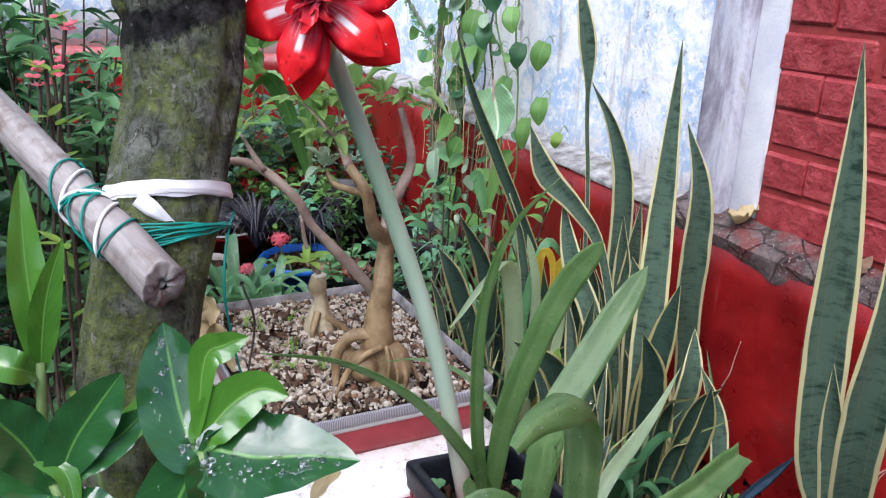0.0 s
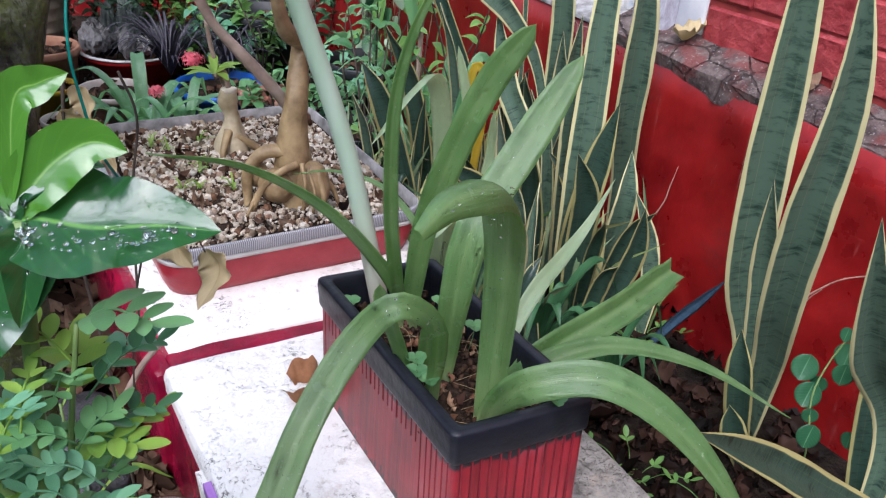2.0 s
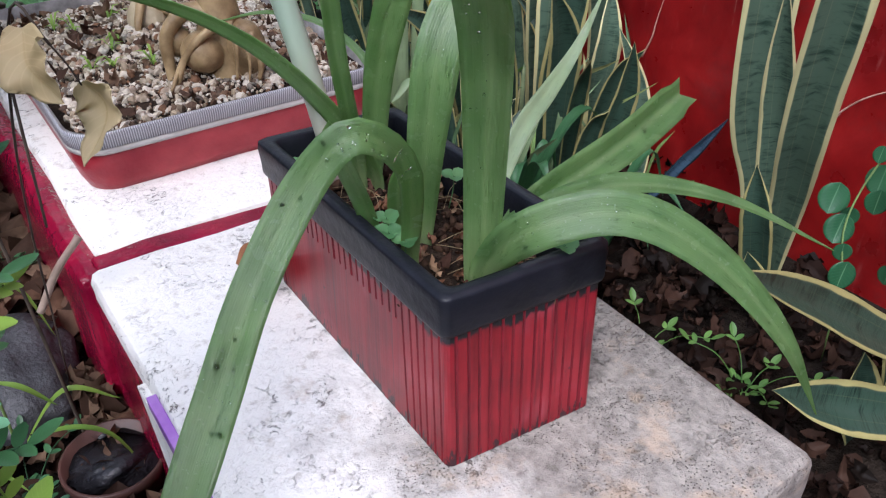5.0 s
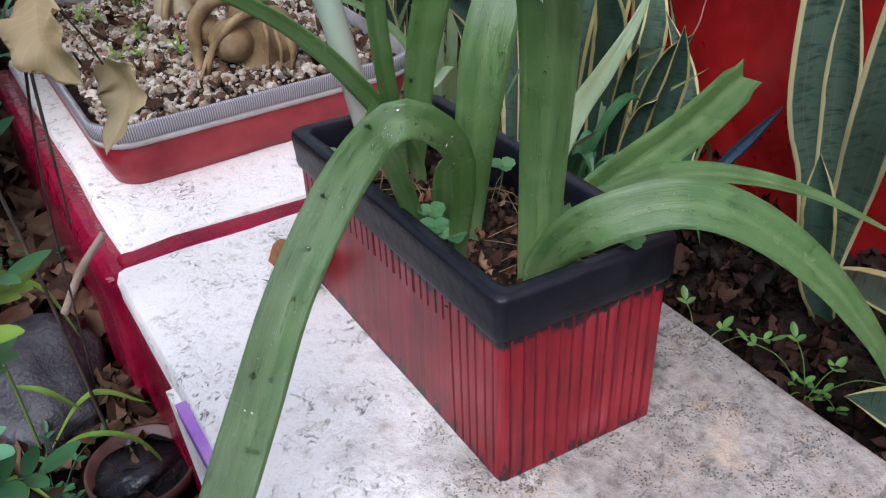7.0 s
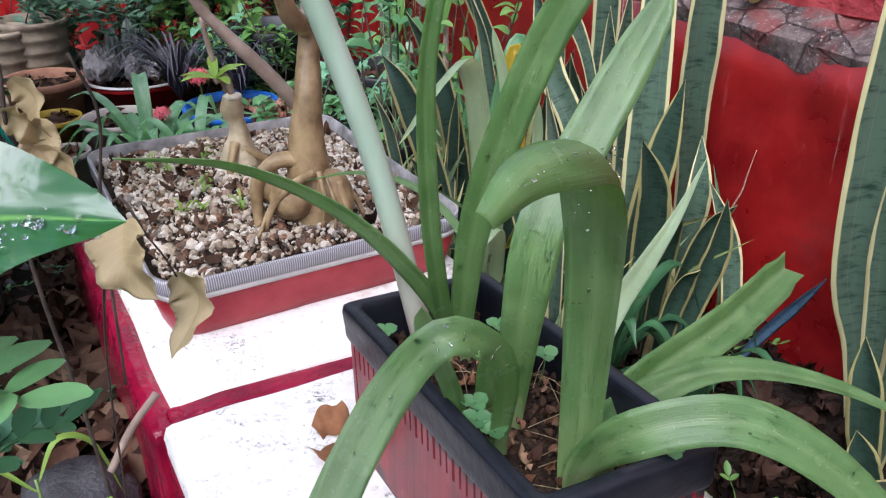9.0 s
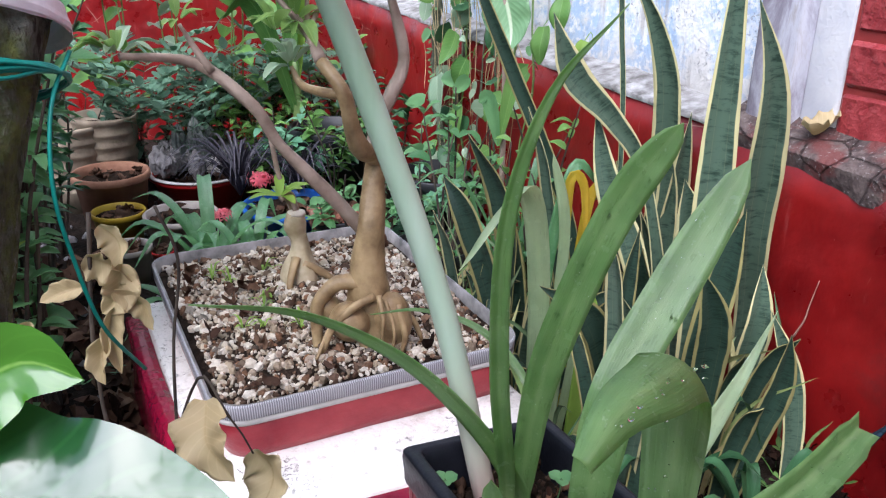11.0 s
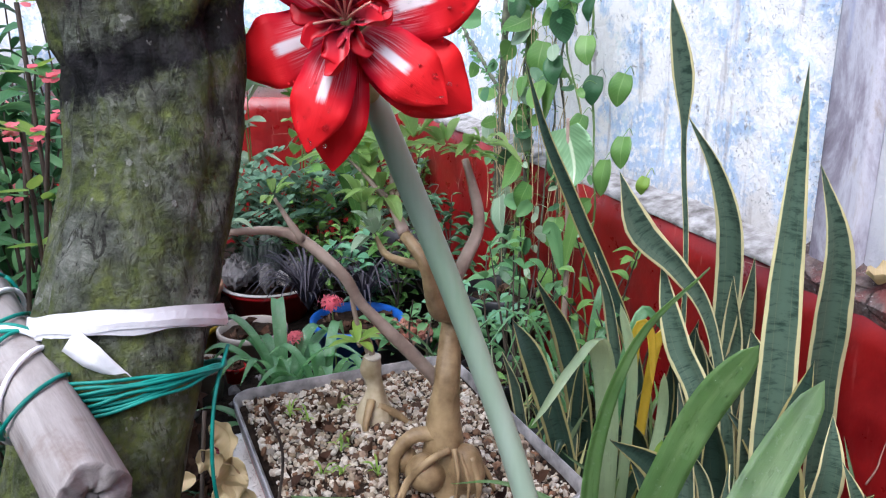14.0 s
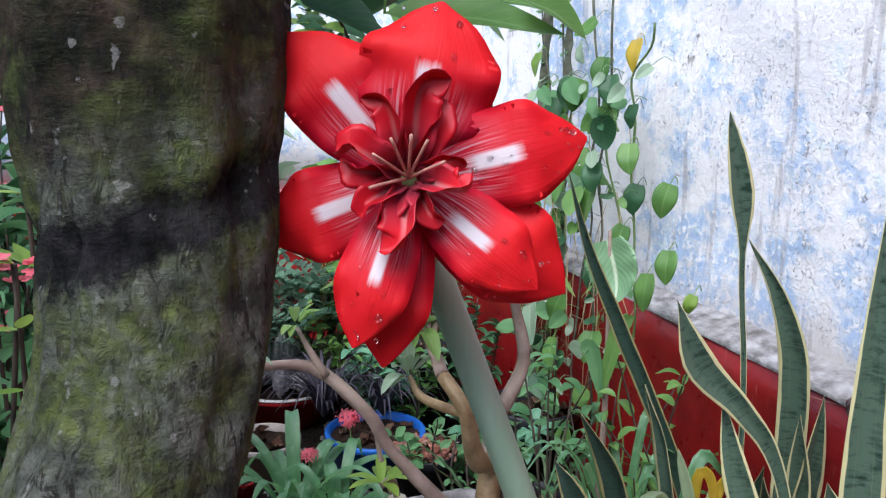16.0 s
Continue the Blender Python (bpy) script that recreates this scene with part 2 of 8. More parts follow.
def bark_mat():
    k = Mat("bark", 0.85, 0.12)
    big, mid = k.noise(9, 5), k.noise(34, 7, rough=0.7)
    ring = k.noise(22, 6, rough=0.65, stretch=(1, 1, 3.2))
    crack = k.noise(60, 7, rough=0.72, stretch=(2.2, 2.2, 0.7), distort=0.8)
    c = k.ramp(mid, (0.34, (0.026, 0.025, 0.022)), (0.49, (0.110, 0.120, 0.092)), (0.68, (0.25, 0.26, 0.215)))
    c = k.mix(k.ramp(crack, (0.41, 0.9), (0.47, 0.0)), c, (0.035, 0.034, 0.028))
    moss = k.math("MULTIPLY", k.ramp(k.noise(13, 5, rough=0.65), (0.40, 0.0), (0.51, 1.0)), k.ramp(k.noise(150, 3), (0.35, 0.35), (0.6, 1.0)))
    c = k.mix(k.math("MULTIPLY", moss, 0.9), c, k.ramp(k.noise(45, 3), (0.35, (0.062, 0.085, 0.024)), (0.65, (0.18, 0.215, 0.06))))
    up = k.math("ADD", k.math("SUBTRACT", k.axis(k.pos, 2), k.math("MULTIPLY", k.axis(k.pos, 0), 0.335)), k.math("MULTIPLY", k.math("SUBTRACT", k.noise(38, 7, rough=0.8), 0.5), 0.055))
    up = k.math("SUBTRACT", up, 0.5)
    scar = k.ramp(up, (0.548, 0.0), (0.553, 1.0), (0.576, 1.0), (0.584, 0.0))
    c = k.mix(k.math("MULTIPLY", scar, 0.92), c, k.ramp(mid, (0.42, (0.004, 0.004, 0.005)), (0.70, (0.045, 0.040, 0.048))))
    old = k.math("MULTIPLY", k.ramp(up, (0.590, 0.0), (0.625, 1.0)), k.ramp(k.noise(20, 5), (0.50, 1.0), (0.65, 0.7)))
    c = k.mix(k.math("MULTIPLY", old, 0.9), c, k.ramp(k.noise(40, 6), (0.42, (0.006, 0.005, 0.005)), (0.58, (0.050, 0.032, 0.025)), (0.74, (0.13, 0.085, 0.066))))
    tuft = k.math("MULTIPLY", k.ramp(up, (0.60, 0.0), (0.63, 1.0), (0.70, 1.0), (0.74, 0.0)), k.ramp(k.noise(16, 6, rough=0.7), (0.46, 0.0), (0.56, 0.85)))
    c = k.mix(tuft, c, k.ramp(k.noise(70, 4), (0.4, (0.035, 0.048, 0.014)), (0.62, (0.115, 0.140, 0.040))))
    lich = k.ramp(k.noise(85, 4), (0.66, 0.0), (0.69, 1.0))
    c = k.mix(k.math("MULTIPLY", lich, 0.4), c, (0.46, 0.46, 0.42))
    return k.color(c).bump(k.math("ADD", k.math("ADD", mid, k.math("MULTIPLY", ring, 0.8)), k.math("SUBTRACT", k.math("MULTIPLY", crack, 0.8), k.math("MULTIPLY", scar, 0.8))), 1.0, 0.012).m


def inner_mat():
    k = Mat("inner_red_petal", 0.45, 0.4)
    across, along = k.axis(k.uv, 0), k.axis(k.uv, 1)
    off = k.math("ABSOLUTE", k.math("SUBTRACT", across, 0.5))
    c = k.mix(k.ramp(along, (0.15, 1.0), (0.55, 0.0)), (0.62, 0.008, 0.020), (0.38, 0.04, 0.07))
    line = k.math("MULTIPLY", k.ramp(off, (0.02, 0.7), (0.12, 0.0)), k.ramp(along, (0.1, 0.5), (0.75, 0.0)))
    c = k.mix(line, c, (0.80, 0.70, 0.62))
    return k.color(c).bump(k.noise(60, 3), 0.2, 0.002).thin(0.15, (0.9, 0.03, 0.02)).m


def tepal_mat():
    """Red petal with a white central blaze and fine rays from the throat."""
    k = Mat("red_petal", 0.55, 0.25)
    across, along = k.axis(k.uv, 0), k.axis(k.uv, 1)
    off = k.math("ABSOLUTE", k.math("SUBTRACT", across, 0.5))
    n = k.noise(1.0, 4, k.uv, stretch=(40, 2.0, 1))
    c = k.ramp(k.noise(12, 4), (0.3, (0.68, 0.006, 0.014)), (0.7, (0.88, 0.018, 0.020)))
    deep = k.ramp(along, (0.14, 0.85), (0.66, 0.0))
    c = k.mix(deep, c, (0.40, 0.002, 0.045))
    rays = k.math("MULTIPLY", k.ramp(n, (0.46, 0.0), (0.60, 0.95)), k.ramp(along, (0.12, 0.0), (0.26, 1.0), (0.56, 0.0)))
    rays = k.math("MULTIPLY", rays, k.ramp(off, (0.16, 1.0), (0.40, 0.0)))
    c = k.mix(rays, c, (0.85, 0.62, 0.66))
    wide = k.math("ADD", off, k.math("MULTIPLY", k.math("SUBTRACT", n, 0.5), 0.08))
    blaze = k.math("MULTIPLY", k.ramp(wide, (0.06, 1.0), (0.10, 0.0)), k.ramp(k.math("ADD", along, k.math("MULTIPLY", k.math("SUBTRACT", n, 0.5), 0.06)), (0.30, 0.0), (0.38, 1.0), (0.57, 1.0), (0.63, 0.0)))
    c = k.mix(blaze, c, (0.86, 0.82, 0.82))
    throat = k.ramp(along, (0.03, 1.0), (0.14, 0.0))
    c = k.mix(throat, c, (0.55, 0.55, 0.32))
    k.color(c).bump(k.math("ADD", n, k.noise(50, 3)), 0.2, 0.002)
    return k.thin(0.22, (0.85, 0.03, 0.03)).m


def mortar_mat():
    """Broken cement with cracks, grit and old red paint in its hollows."""
    k = Mat("broken_cement", 0.9, 0.15)
    n, fine = k.noise(24, 7, rough=0.7), k.noise(120, 5, rough=0.7)
    c = k.ramp(n, (0.36, (0.07, 0.052, 0.05)), (0.52, (0.17, 0.13, 0.12)), (0.66, (0.27, 0.22, 0.20)))
    c = k.mix(k.ramp(k.noise(11, 5), (0.50, 0.0), (0.60, 0.7)), c, (0.24, 0.06, 0.055))
    gap = k.ramp(k.math("ADD", k.voronoi(13, feature="DISTANCE_TO_EDGE"), k.math("MULTIPLY", fine, 0.10)), (0.055, 1.0), (0.08, 0.0))
    c = k.mix(k.math("MULTIPLY", gap, k.ramp(n, (0.42, 0.0), (0.58, 0.8))), c, (0.025, 0.018, 0.016))
    c = k.mix(k.ramp(fine, (0.60, 0.0), (0.66, 0.7)), c, (0.50, 0.46, 0.44))
    return k.color(c).bump(k.math("SUBTRACT", k.math("ADD", n, fine), gap), 1.0, 0.012).m


M_INNER = inner_mat()
M_WHITE, M_RED, M_BENCH, M_BARK, M_TEPAL = whitewash_mat(), red_wall_mat(), bench_mat(), bark_mat(), tepal_mat()
M_SOIL = plain("dark_soil", (0.012, 0.009, 0.007), (0.045, 0.030, 0.021), 40, 0.95, 1.0, 0.012, 120, 0.06)
# earth darkened along with the bed litter for plant shade
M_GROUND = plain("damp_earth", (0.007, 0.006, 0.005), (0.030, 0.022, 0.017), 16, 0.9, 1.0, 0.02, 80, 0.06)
M_LITTER = vary_mat("dry_leaf", (0.025, 0.013, 0.009), (0.11, 0.058, 0.036), (0.22, 0.145, 0.095), (0.045, 0.024, 0.016), (0.15, 0.088, 0.058), (0.018, 0.010, 0.008), scale=60)
# bed litter near black: shade of the overhanging plants put into the colour
M_BEDLITTER = vary_mat("shaded_dead_leaf", (0.008, 0.005, 0.004), (0.026, 0.013, 0.009), (0.060, 0.032, 0.022), (0.014, 0.008, 0.006), (0.005, 0.004, 0.003), rough=0.6, scale=60)
M_TAN = leaf_mat("tan_dry_leaf", (0.36, 0.27, 0.14), (0.64, 0.53, 0.33), (0.40, 0.29, 0.15), 0.5, 0.25)
M_GRAVEL = vary_mat("gravel", (0.64, 0.58, 0.46), (0.30, 0.23, 0.15), (0.75, 0.70, 0.60), (0.07, 0.048, 0.034), (0.26, 0.14, 0.08), (0.66, 0.59, 0.48), (0.70, 0.65, 0.56), (0.44, 0.36, 0.25), (0.10, 0.068, 0.05), (0.20, 0.12, 0.075), rough=0.95, scale=140, bump=0.9, dist=0.002)
M_ROCK = vary_mat("grey_rock", (0.19, 0.18, 0.185), (0.32, 0.31, 0.31), (0.11, 0.105, 0.11), (0.42, 0.41, 0.40), scale=60, bump=0.9, dist=0.008)
M_MORTAR = mortar_mat()
M_BRICK = plain("red_painted_brick", (0.21, 0.020, 0.024), (0.35, 0.058, 0.060), 22, 0.38, 0.9, 0.010, 60)
M_JOINT = plain("red_painted_joint", (0.20, 0.020, 0.018), (0.32, 0.045, 0.04), 20, 0.6, 0.6, 0.005, 60)
M_REDBASE = plain("crimson_gloss_paint", (0.13, 0.002, 0.018), (0.30, 0.007, 0.036), 14, 0.16, 0.9, 0.012, 34)
M_PURPLE = plain("purple_paint_line", (0.32, 0.12, 0.52), (0.50, 0.28, 0.66), 25, 0.5)
M_BLACKRIM = plain("black_plastic", (0.006, 0.007, 0.010), (0.014, 0.015, 0.021), 30, 0.36, 0.35, 0.003, 90, 0.22)
M_TRUNKSM = plain("bonsai_bark", (0.14, 0.088, 0.040), (0.40, 0.29, 0.15), 26, 0.42, 0.6, 0.004, 90)
M_TWIG = plain("pale_twig_bark", (0.22, 0.16, 0.12), (0.40, 0.31, 0.25), 30, 0.7, 0.5, 0.003, 90)
M_DARKTWIG = plain("dark_twig", (0.03, 0.024, 0.02), (0.09, 0.07, 0.05), 30, 0.8)
M_GREENSTEM = plain("green_stem", (0.10, 0.17, 0.05), (0.17, 0.25, 0.08), 30, 0.5)
M_CLOTH = plain("white_cloth", (0.66, 0.66, 0.67), (0.84, 0.84, 0.85), 40, 0.8, 0.4, 0.002, 260)
M_STRING = plain("green_string", (0.004, 0.14, 0.11), (0.012, 0.27, 0.21), 60, 0.5)
M_TERRA = plain("terracotta", (0.22, 0.10, 0.06), (0.40, 0.22, 0.14), 14, 0.85, 0.5, 0.004)
M_CLAY = plain("weathered_clay", (0.16, 0.125, 0.09), (0.36, 0.30, 0.22), 14, 0.85, 0.5, 0.004)
M_GREYPOT = plain("grey_plastic_pot", (0.28, 0.24, 0.21), (0.44, 0.40, 0.36), 16, 0.6)
M_YELLOW = plain("yellow_plastic", (0.24, 0.15, 0.008), (0.42, 0.29, 0.025), 14, 0.5)
M_REDPLA = plain("red_plastic", (0.38, 0.01, 0.012), (0.58, 0.025, 0.025), 14, 0.35)
M_BLUE = plain("blue_plastic", (0.01, 0.07, 0.34), (0.03, 0.16, 0.55), 14, 0.3)
M_BLACKPOT = plain("black_pot", (0.008, 0.008, 0.010), (0.02, 0.021, 0.024), 20, 0.45)
M_PALEPLA = plain("white_rim_plastic", (0.38, 0.36, 0.34), (0.56, 0.54, 0.52), 20, 0.5)

M_AMA = strap_mat("amaryllis_leaf", (0.050, 0.118, 0.040), (0.195, 0.310, 0.130), (0.44, 0.52, 0.26))
M_SNAKE = snake_mat("snake_leaf", (0.012, 0.034, 0.024), (0.090, 0.145, 0.100), (0.58, 0.54, 0.28))
M_YOUNG = snake_mat("blue_black_leaf", (0.006, 0.012, 0.020), (0.050, 0.090, 0.135), (0.012, 0.028, 0.040))
# snake_leaf darkened throughout, margins too, to stand for shade low in the clump
M_SNAKE_SHADED = snake_mat("dark_shaded_snake_leaf", (0.006, 0.016, 0.011), (0.034, 0.066, 0.046), (0.30, 0.27, 0.11))
M_GLOSSY = leaf_mat("glossy_wet_leaf", (0.009, 0.045, 0.014), (0.030, 0.110, 0.028), (0.11, 0.26, 0.05), 0.16, 0.06, 0.35)
M_GLOSSYLIGHT = leaf_mat("glossy_light_leaf", (0.03, 0.11, 0.012), (0.085, 0.23, 0.028), (0.20, 0.36, 0.08), 0.18, 0.20, 0.35)
M_LIME = leaf_mat("lime_leaf", (0.095, 0.20, 0.032), (0.29, 0.43, 0.080), None, 0.4, 0.3)
M_SMALL = leaf_mat("small_leaf", (0.045, 0.145, 0.055), (0.17, 0.34, 0.14), None, 0.4, 0.25)
M_BLUELEAF = leaf_mat("blue_green_leaf", (0.06, 0.18, 0.10), (0.20, 0.40, 0.24), None, 0.35, 0.2)
M_HEART = leaf_mat("heart_leaf", (0.040, 0.125, 0.028), (0.18, 0.33, 0.085), (0.22, 0.36, 0.12), 0.3, 0.2)
M_PALELEAF = leaf_mat("pale_leaf", (0.20, 0.30, 0.19), (0.34, 0.45, 0.30), (0.5, 0.58, 0.42), 0.35, 0.2)
M_BONSAI = leaf_mat("bonsai_leaf", (0.07, 0.17, 0.03), (0.30, 0.45, 0.14), (0.36, 0.48, 0.2), 0.3, 0.3)
M_DARKLEAF = leaf_mat("dark_leaf", (0.006, 0.030, 0.012), (0.070, 0.18, 0.075), None, 0.35, 0.10)
M_FERN = leaf_mat("fern_leaf", (0.04, 0.095, 0.060), (0.15, 0.26, 0.17), None, 0.45, 0.2)
M_BLACKGRASS = leaf_mat("black_grass_leaf", (0.016, 0.015, 0.021), (0.075, 0.068, 0.085), None, 0.35, 0.05)
M_STRAPG = strap_mat("lily_leaf", (0.050, 0.16, 0.06), (0.17, 0.36, 0.17), (0.12, 0.26, 0.10), 0.26, 0.3)
M_PALESTRAP = strap_mat("pale_lily_leaf", (0.20, 0.31, 0.17), (0.38, 0.50, 0.32), (0.36, 0.46, 0.26))
M_YELLOWLEAF = strap_mat("yellowed_leaf", (0.45, 0.27, 0.03), (0.68, 0.45, 0.06), (0.55, 0.38, 0.10))
M_PINK = leaf_mat("pink_bloom", (0.62, 0.05, 0.10), (0.80, 0.22, 0.25), None, 0.5, 0.3)
M_REDBLOOM = leaf_mat("red_bloom", (0.55, 0.01, 0.03), (0.80, 0.06, 0.10), None, 0.5, 0.3)


def stalk_mat():
    k = Mat("flower_stalk", 0.45)
    z = k.axis(k.pos, 2)
    n = k.noise(1.0, 4, stretch=(60, 60, 4))
    c = k.ramp(z, (0.52, (0.46, 0.28, 0.26)), (0.60, (0.52, 0.52, 0.42)), (0.72, (0.40, 0.52, 0.40)), (1.0, (0.30, 0.44, 0.29)))
    c = k.mix(k.ramp(n, (0.4, 0.0), (0.7, 0.35)), c, (0.50, 0.60, 0.50))
    return k.color(c).bump(n, 0.15, 0.001).m


def planter_mat():
    """Crimson gloss paint over a ribbed plastic planter: dark grooves and brush streaks, rubbed pale places, black chips at the foot,
    black rim paint run down over the top edge."""
    k = Mat("planter_red_paint", 0.36)
    streak = k.noise(1.0, 5, k.obj, rough=0.65, stretch=(75, 75, 2.2))
    mid = k.noise(14, 5, k.obj)
    c = k.ramp(k.math("ADD", k.math("MULTIPLY", streak, 0.5), k.math("MULTIPLY", mid, 0.5)), (0.38, (0.14, 0.004, 0.010)), (0.55, (0.27, 0.008, 0.018)), (0.72, (0.35, 0.030, 0.045)))
    dark = k.ramp(k.noise(1.0, 4, k.obj, rough=0.6, stretch=(120, 120, 3.0)), (0.58, 0.0), (0.66, 0.5))
    c = k.mix(dark, c, (0.05, 0.006, 0.012))
    rub = k.math("MULTIPLY", k.ramp(k.noise(9, 3, k.obj), (0.56, 0.0), (0.68, 0.35)), k.ramp(streak, (0.4, 0.3), (0.6, 1.0)))
    c = k.mix(rub, c, (0.46, 0.15, 0.19))
    z = k.axis(k.obj, 2)
    chip = k.ramp(k.math("ADD", k.noise(60, 6, k.obj, rough=0.75, stretch=(1, 1, 0.35)), k.ramp(z, (0.0, 0.22), (0.03, 0.0))), (0.67, 0.0), (0.70, 1.0))
    c = k.mix(k.math("MULTIPLY", chip, 0.9), c, (0.012, 0.010, 0.014))
    smear = k.ramp(k.math("ADD", z, k.math("MULTIPLY", k.noise(22, 5, k.obj, rough=0.65, stretch=(1, 1, 0.7)), 0.04)), (0.166, 0.0), (0.1675, 1.0))
    c = k.mix(smear, c, (0.010, 0.011, 0.014))
    return k.color(c).bump(k.math("ADD", streak, mid), 0.3, 0.002).m


def mesh_rim_mat():
    """Grey woven mesh tape round the tray: fine upright ribs."""
    k = Mat("grey_mesh", 0.55)
    rib = k.math("SINE", k.math("MULTIPLY", k.axis(k.uv, 0), 6.2832))
    c = k.mix(k.ramp(rib, (-0.2, 0.0), (0.5, 1.0)), (0.20, 0.20, 0.22), (0.50, 0.50, 0.53))
    c = k.mix(k.ramp(k.noise(25, 4), (0.5, 0.0), (0.7, 0.4)), c, (0.42, 0.40, 0.40))
    return k.color(c).bump(rib, 0.2, 0.001).m


def drop_mat():
    k = Mat("water", 0.02, 0.6)
    k.p.inputs["Transmission Weight"].default_value = 1.0
    k.p.inputs["IOR"].default_value = 1.33
    return k.color((0.95, 0.98, 0.97)).m


M_DROP = drop_mat()
# darker red than the ribs: the shade inside the narrow grooves as colour
M_GROOVE = plain("shaded_red_groove", (0.070, 0.004, 0.009), (0.22, 0.010, 0.020), 18, 0.5)
M_BEDGRASS = vary_mat("bed_grass_blade", (0.10, 0.22, 0.06), (0.24, 0.34, 0.12), (0.46, 0.38, 0.19), (0.08, 0.17, 0.08), (0.34, 0.40, 0.22), (0.05, 0.12, 0.05), rough=0.45)
M_ROOT = plain("dry_root", (0.30, 0.15, 0.11), (0.52, 0.34, 0.27), 60, 0.8)
M_OLDSTEM = plain("knotty_stem", (0.05, 0.055, 0.035), (0.17, 0.18, 0.12), 45, 0.8, 0.8, 0.005)
M_STRAW = plain("dry_straw", (0.34, 0.26, 0.13), (0.52, 0.43, 0.24), 40, 0.7)
M_STAMEN = plain("rosy_stamen", (0.46, 0.16, 0.13), (0.60, 0.38, 0.28), 60, 0.5)
M_STALK, M_PLANTER, M_MESHRIM = stalk_mat(), planter_mat(), mesh_rim_mat()


# ---- building helpers ----
def part(name, bm, material, parent=None, label="", smooth=True):
    me = bpy.data.meshes.new(name)
    bm.to_mesh(me)
    bm.free()
    for m in material if isinstance(material, (list, tuple)) else [material]:
        me.materials.append(m)
    if smooth:
        me.polygons.foreach_set("use_smooth", [True] * len(me.polygons))
    ob = new(name, me)
    if parent:
        ob.parent = parent
    if label:
        tagged(ob, label)
    return ob


def thing(name, label, category, group="", kind="", at=(0, 0, 0)):
    ob = new(name)
    ob.location = at
    ob.empty_display_size = 0.02
    return tagged(ob, label, category, group, kind)


def sub(parent, p):
    """A place of the world as seen from the parent, which is only shifted."""
    return Vector(p) - parent.location


def shift(ob, p):
    ob.location = p
    return ob


def curve(points, n):
    """Catmull-Rom through the points, n + 1 samples."""
    P = [Vector(p) for p in points]
    P = [P[0] * 2 - P[1]] + P + [P[-1] * 2 - P[-2]]
    out, segs = [], len(P) - 3
    for k in range(n + 1):
        f = k / n * segs
        i = min(int(f), segs - 1)
        t, (a, b, c, d) = f - i, P[i : i + 4]
        out.append(0.5 * (2 * b + (c - a) * t + (2 * a - 5 * b + 4 * c - d) * t**2 + (3 * b - a - 3 * c + d) * t**3))
    return out


def tube(bm, pts, radii, n=10, wobble=0.0, rng=random, mat=0):
    """A round limb along the points, closed at both ends."""
    rings, side = [], None
    for i, p in enumerate(pts):
        d = (pts[min(i + 1, len(pts) - 1)] - pts[max(i - 1, 0)]).normalized()
        side = (side - d * side.dot(d)).normalized() if side else d.orthogonal().normalized()
        up = d.cross(side)
        r = radii[i] if hasattr(radii, "__len__") else radii
        ring = []
        for k in range(n):
            a = 2 * math.pi * k / n
            w = 1 + wobble * noise.noise(Vector((p.x * 20 + math.cos(a) * 2, p.y * 20 + math.sin(a) * 2, p.z * 14)))
            ring.append(bm.verts.new(p + (side * math.cos(a) + up * math.sin(a)) * r * w))
        rings.append(ring)
    for a, b in zip(rings, rings[1:]):
        for k in range(n):
            bm.faces.new((a[k], a[(k + 1) % n], b[(k + 1) % n], b[k])).material_index = mat
    bm.faces.new(rings[0][::-1]).material_index = mat
    bm.faces.new(rings[-1]).material_index = mat
    return bm


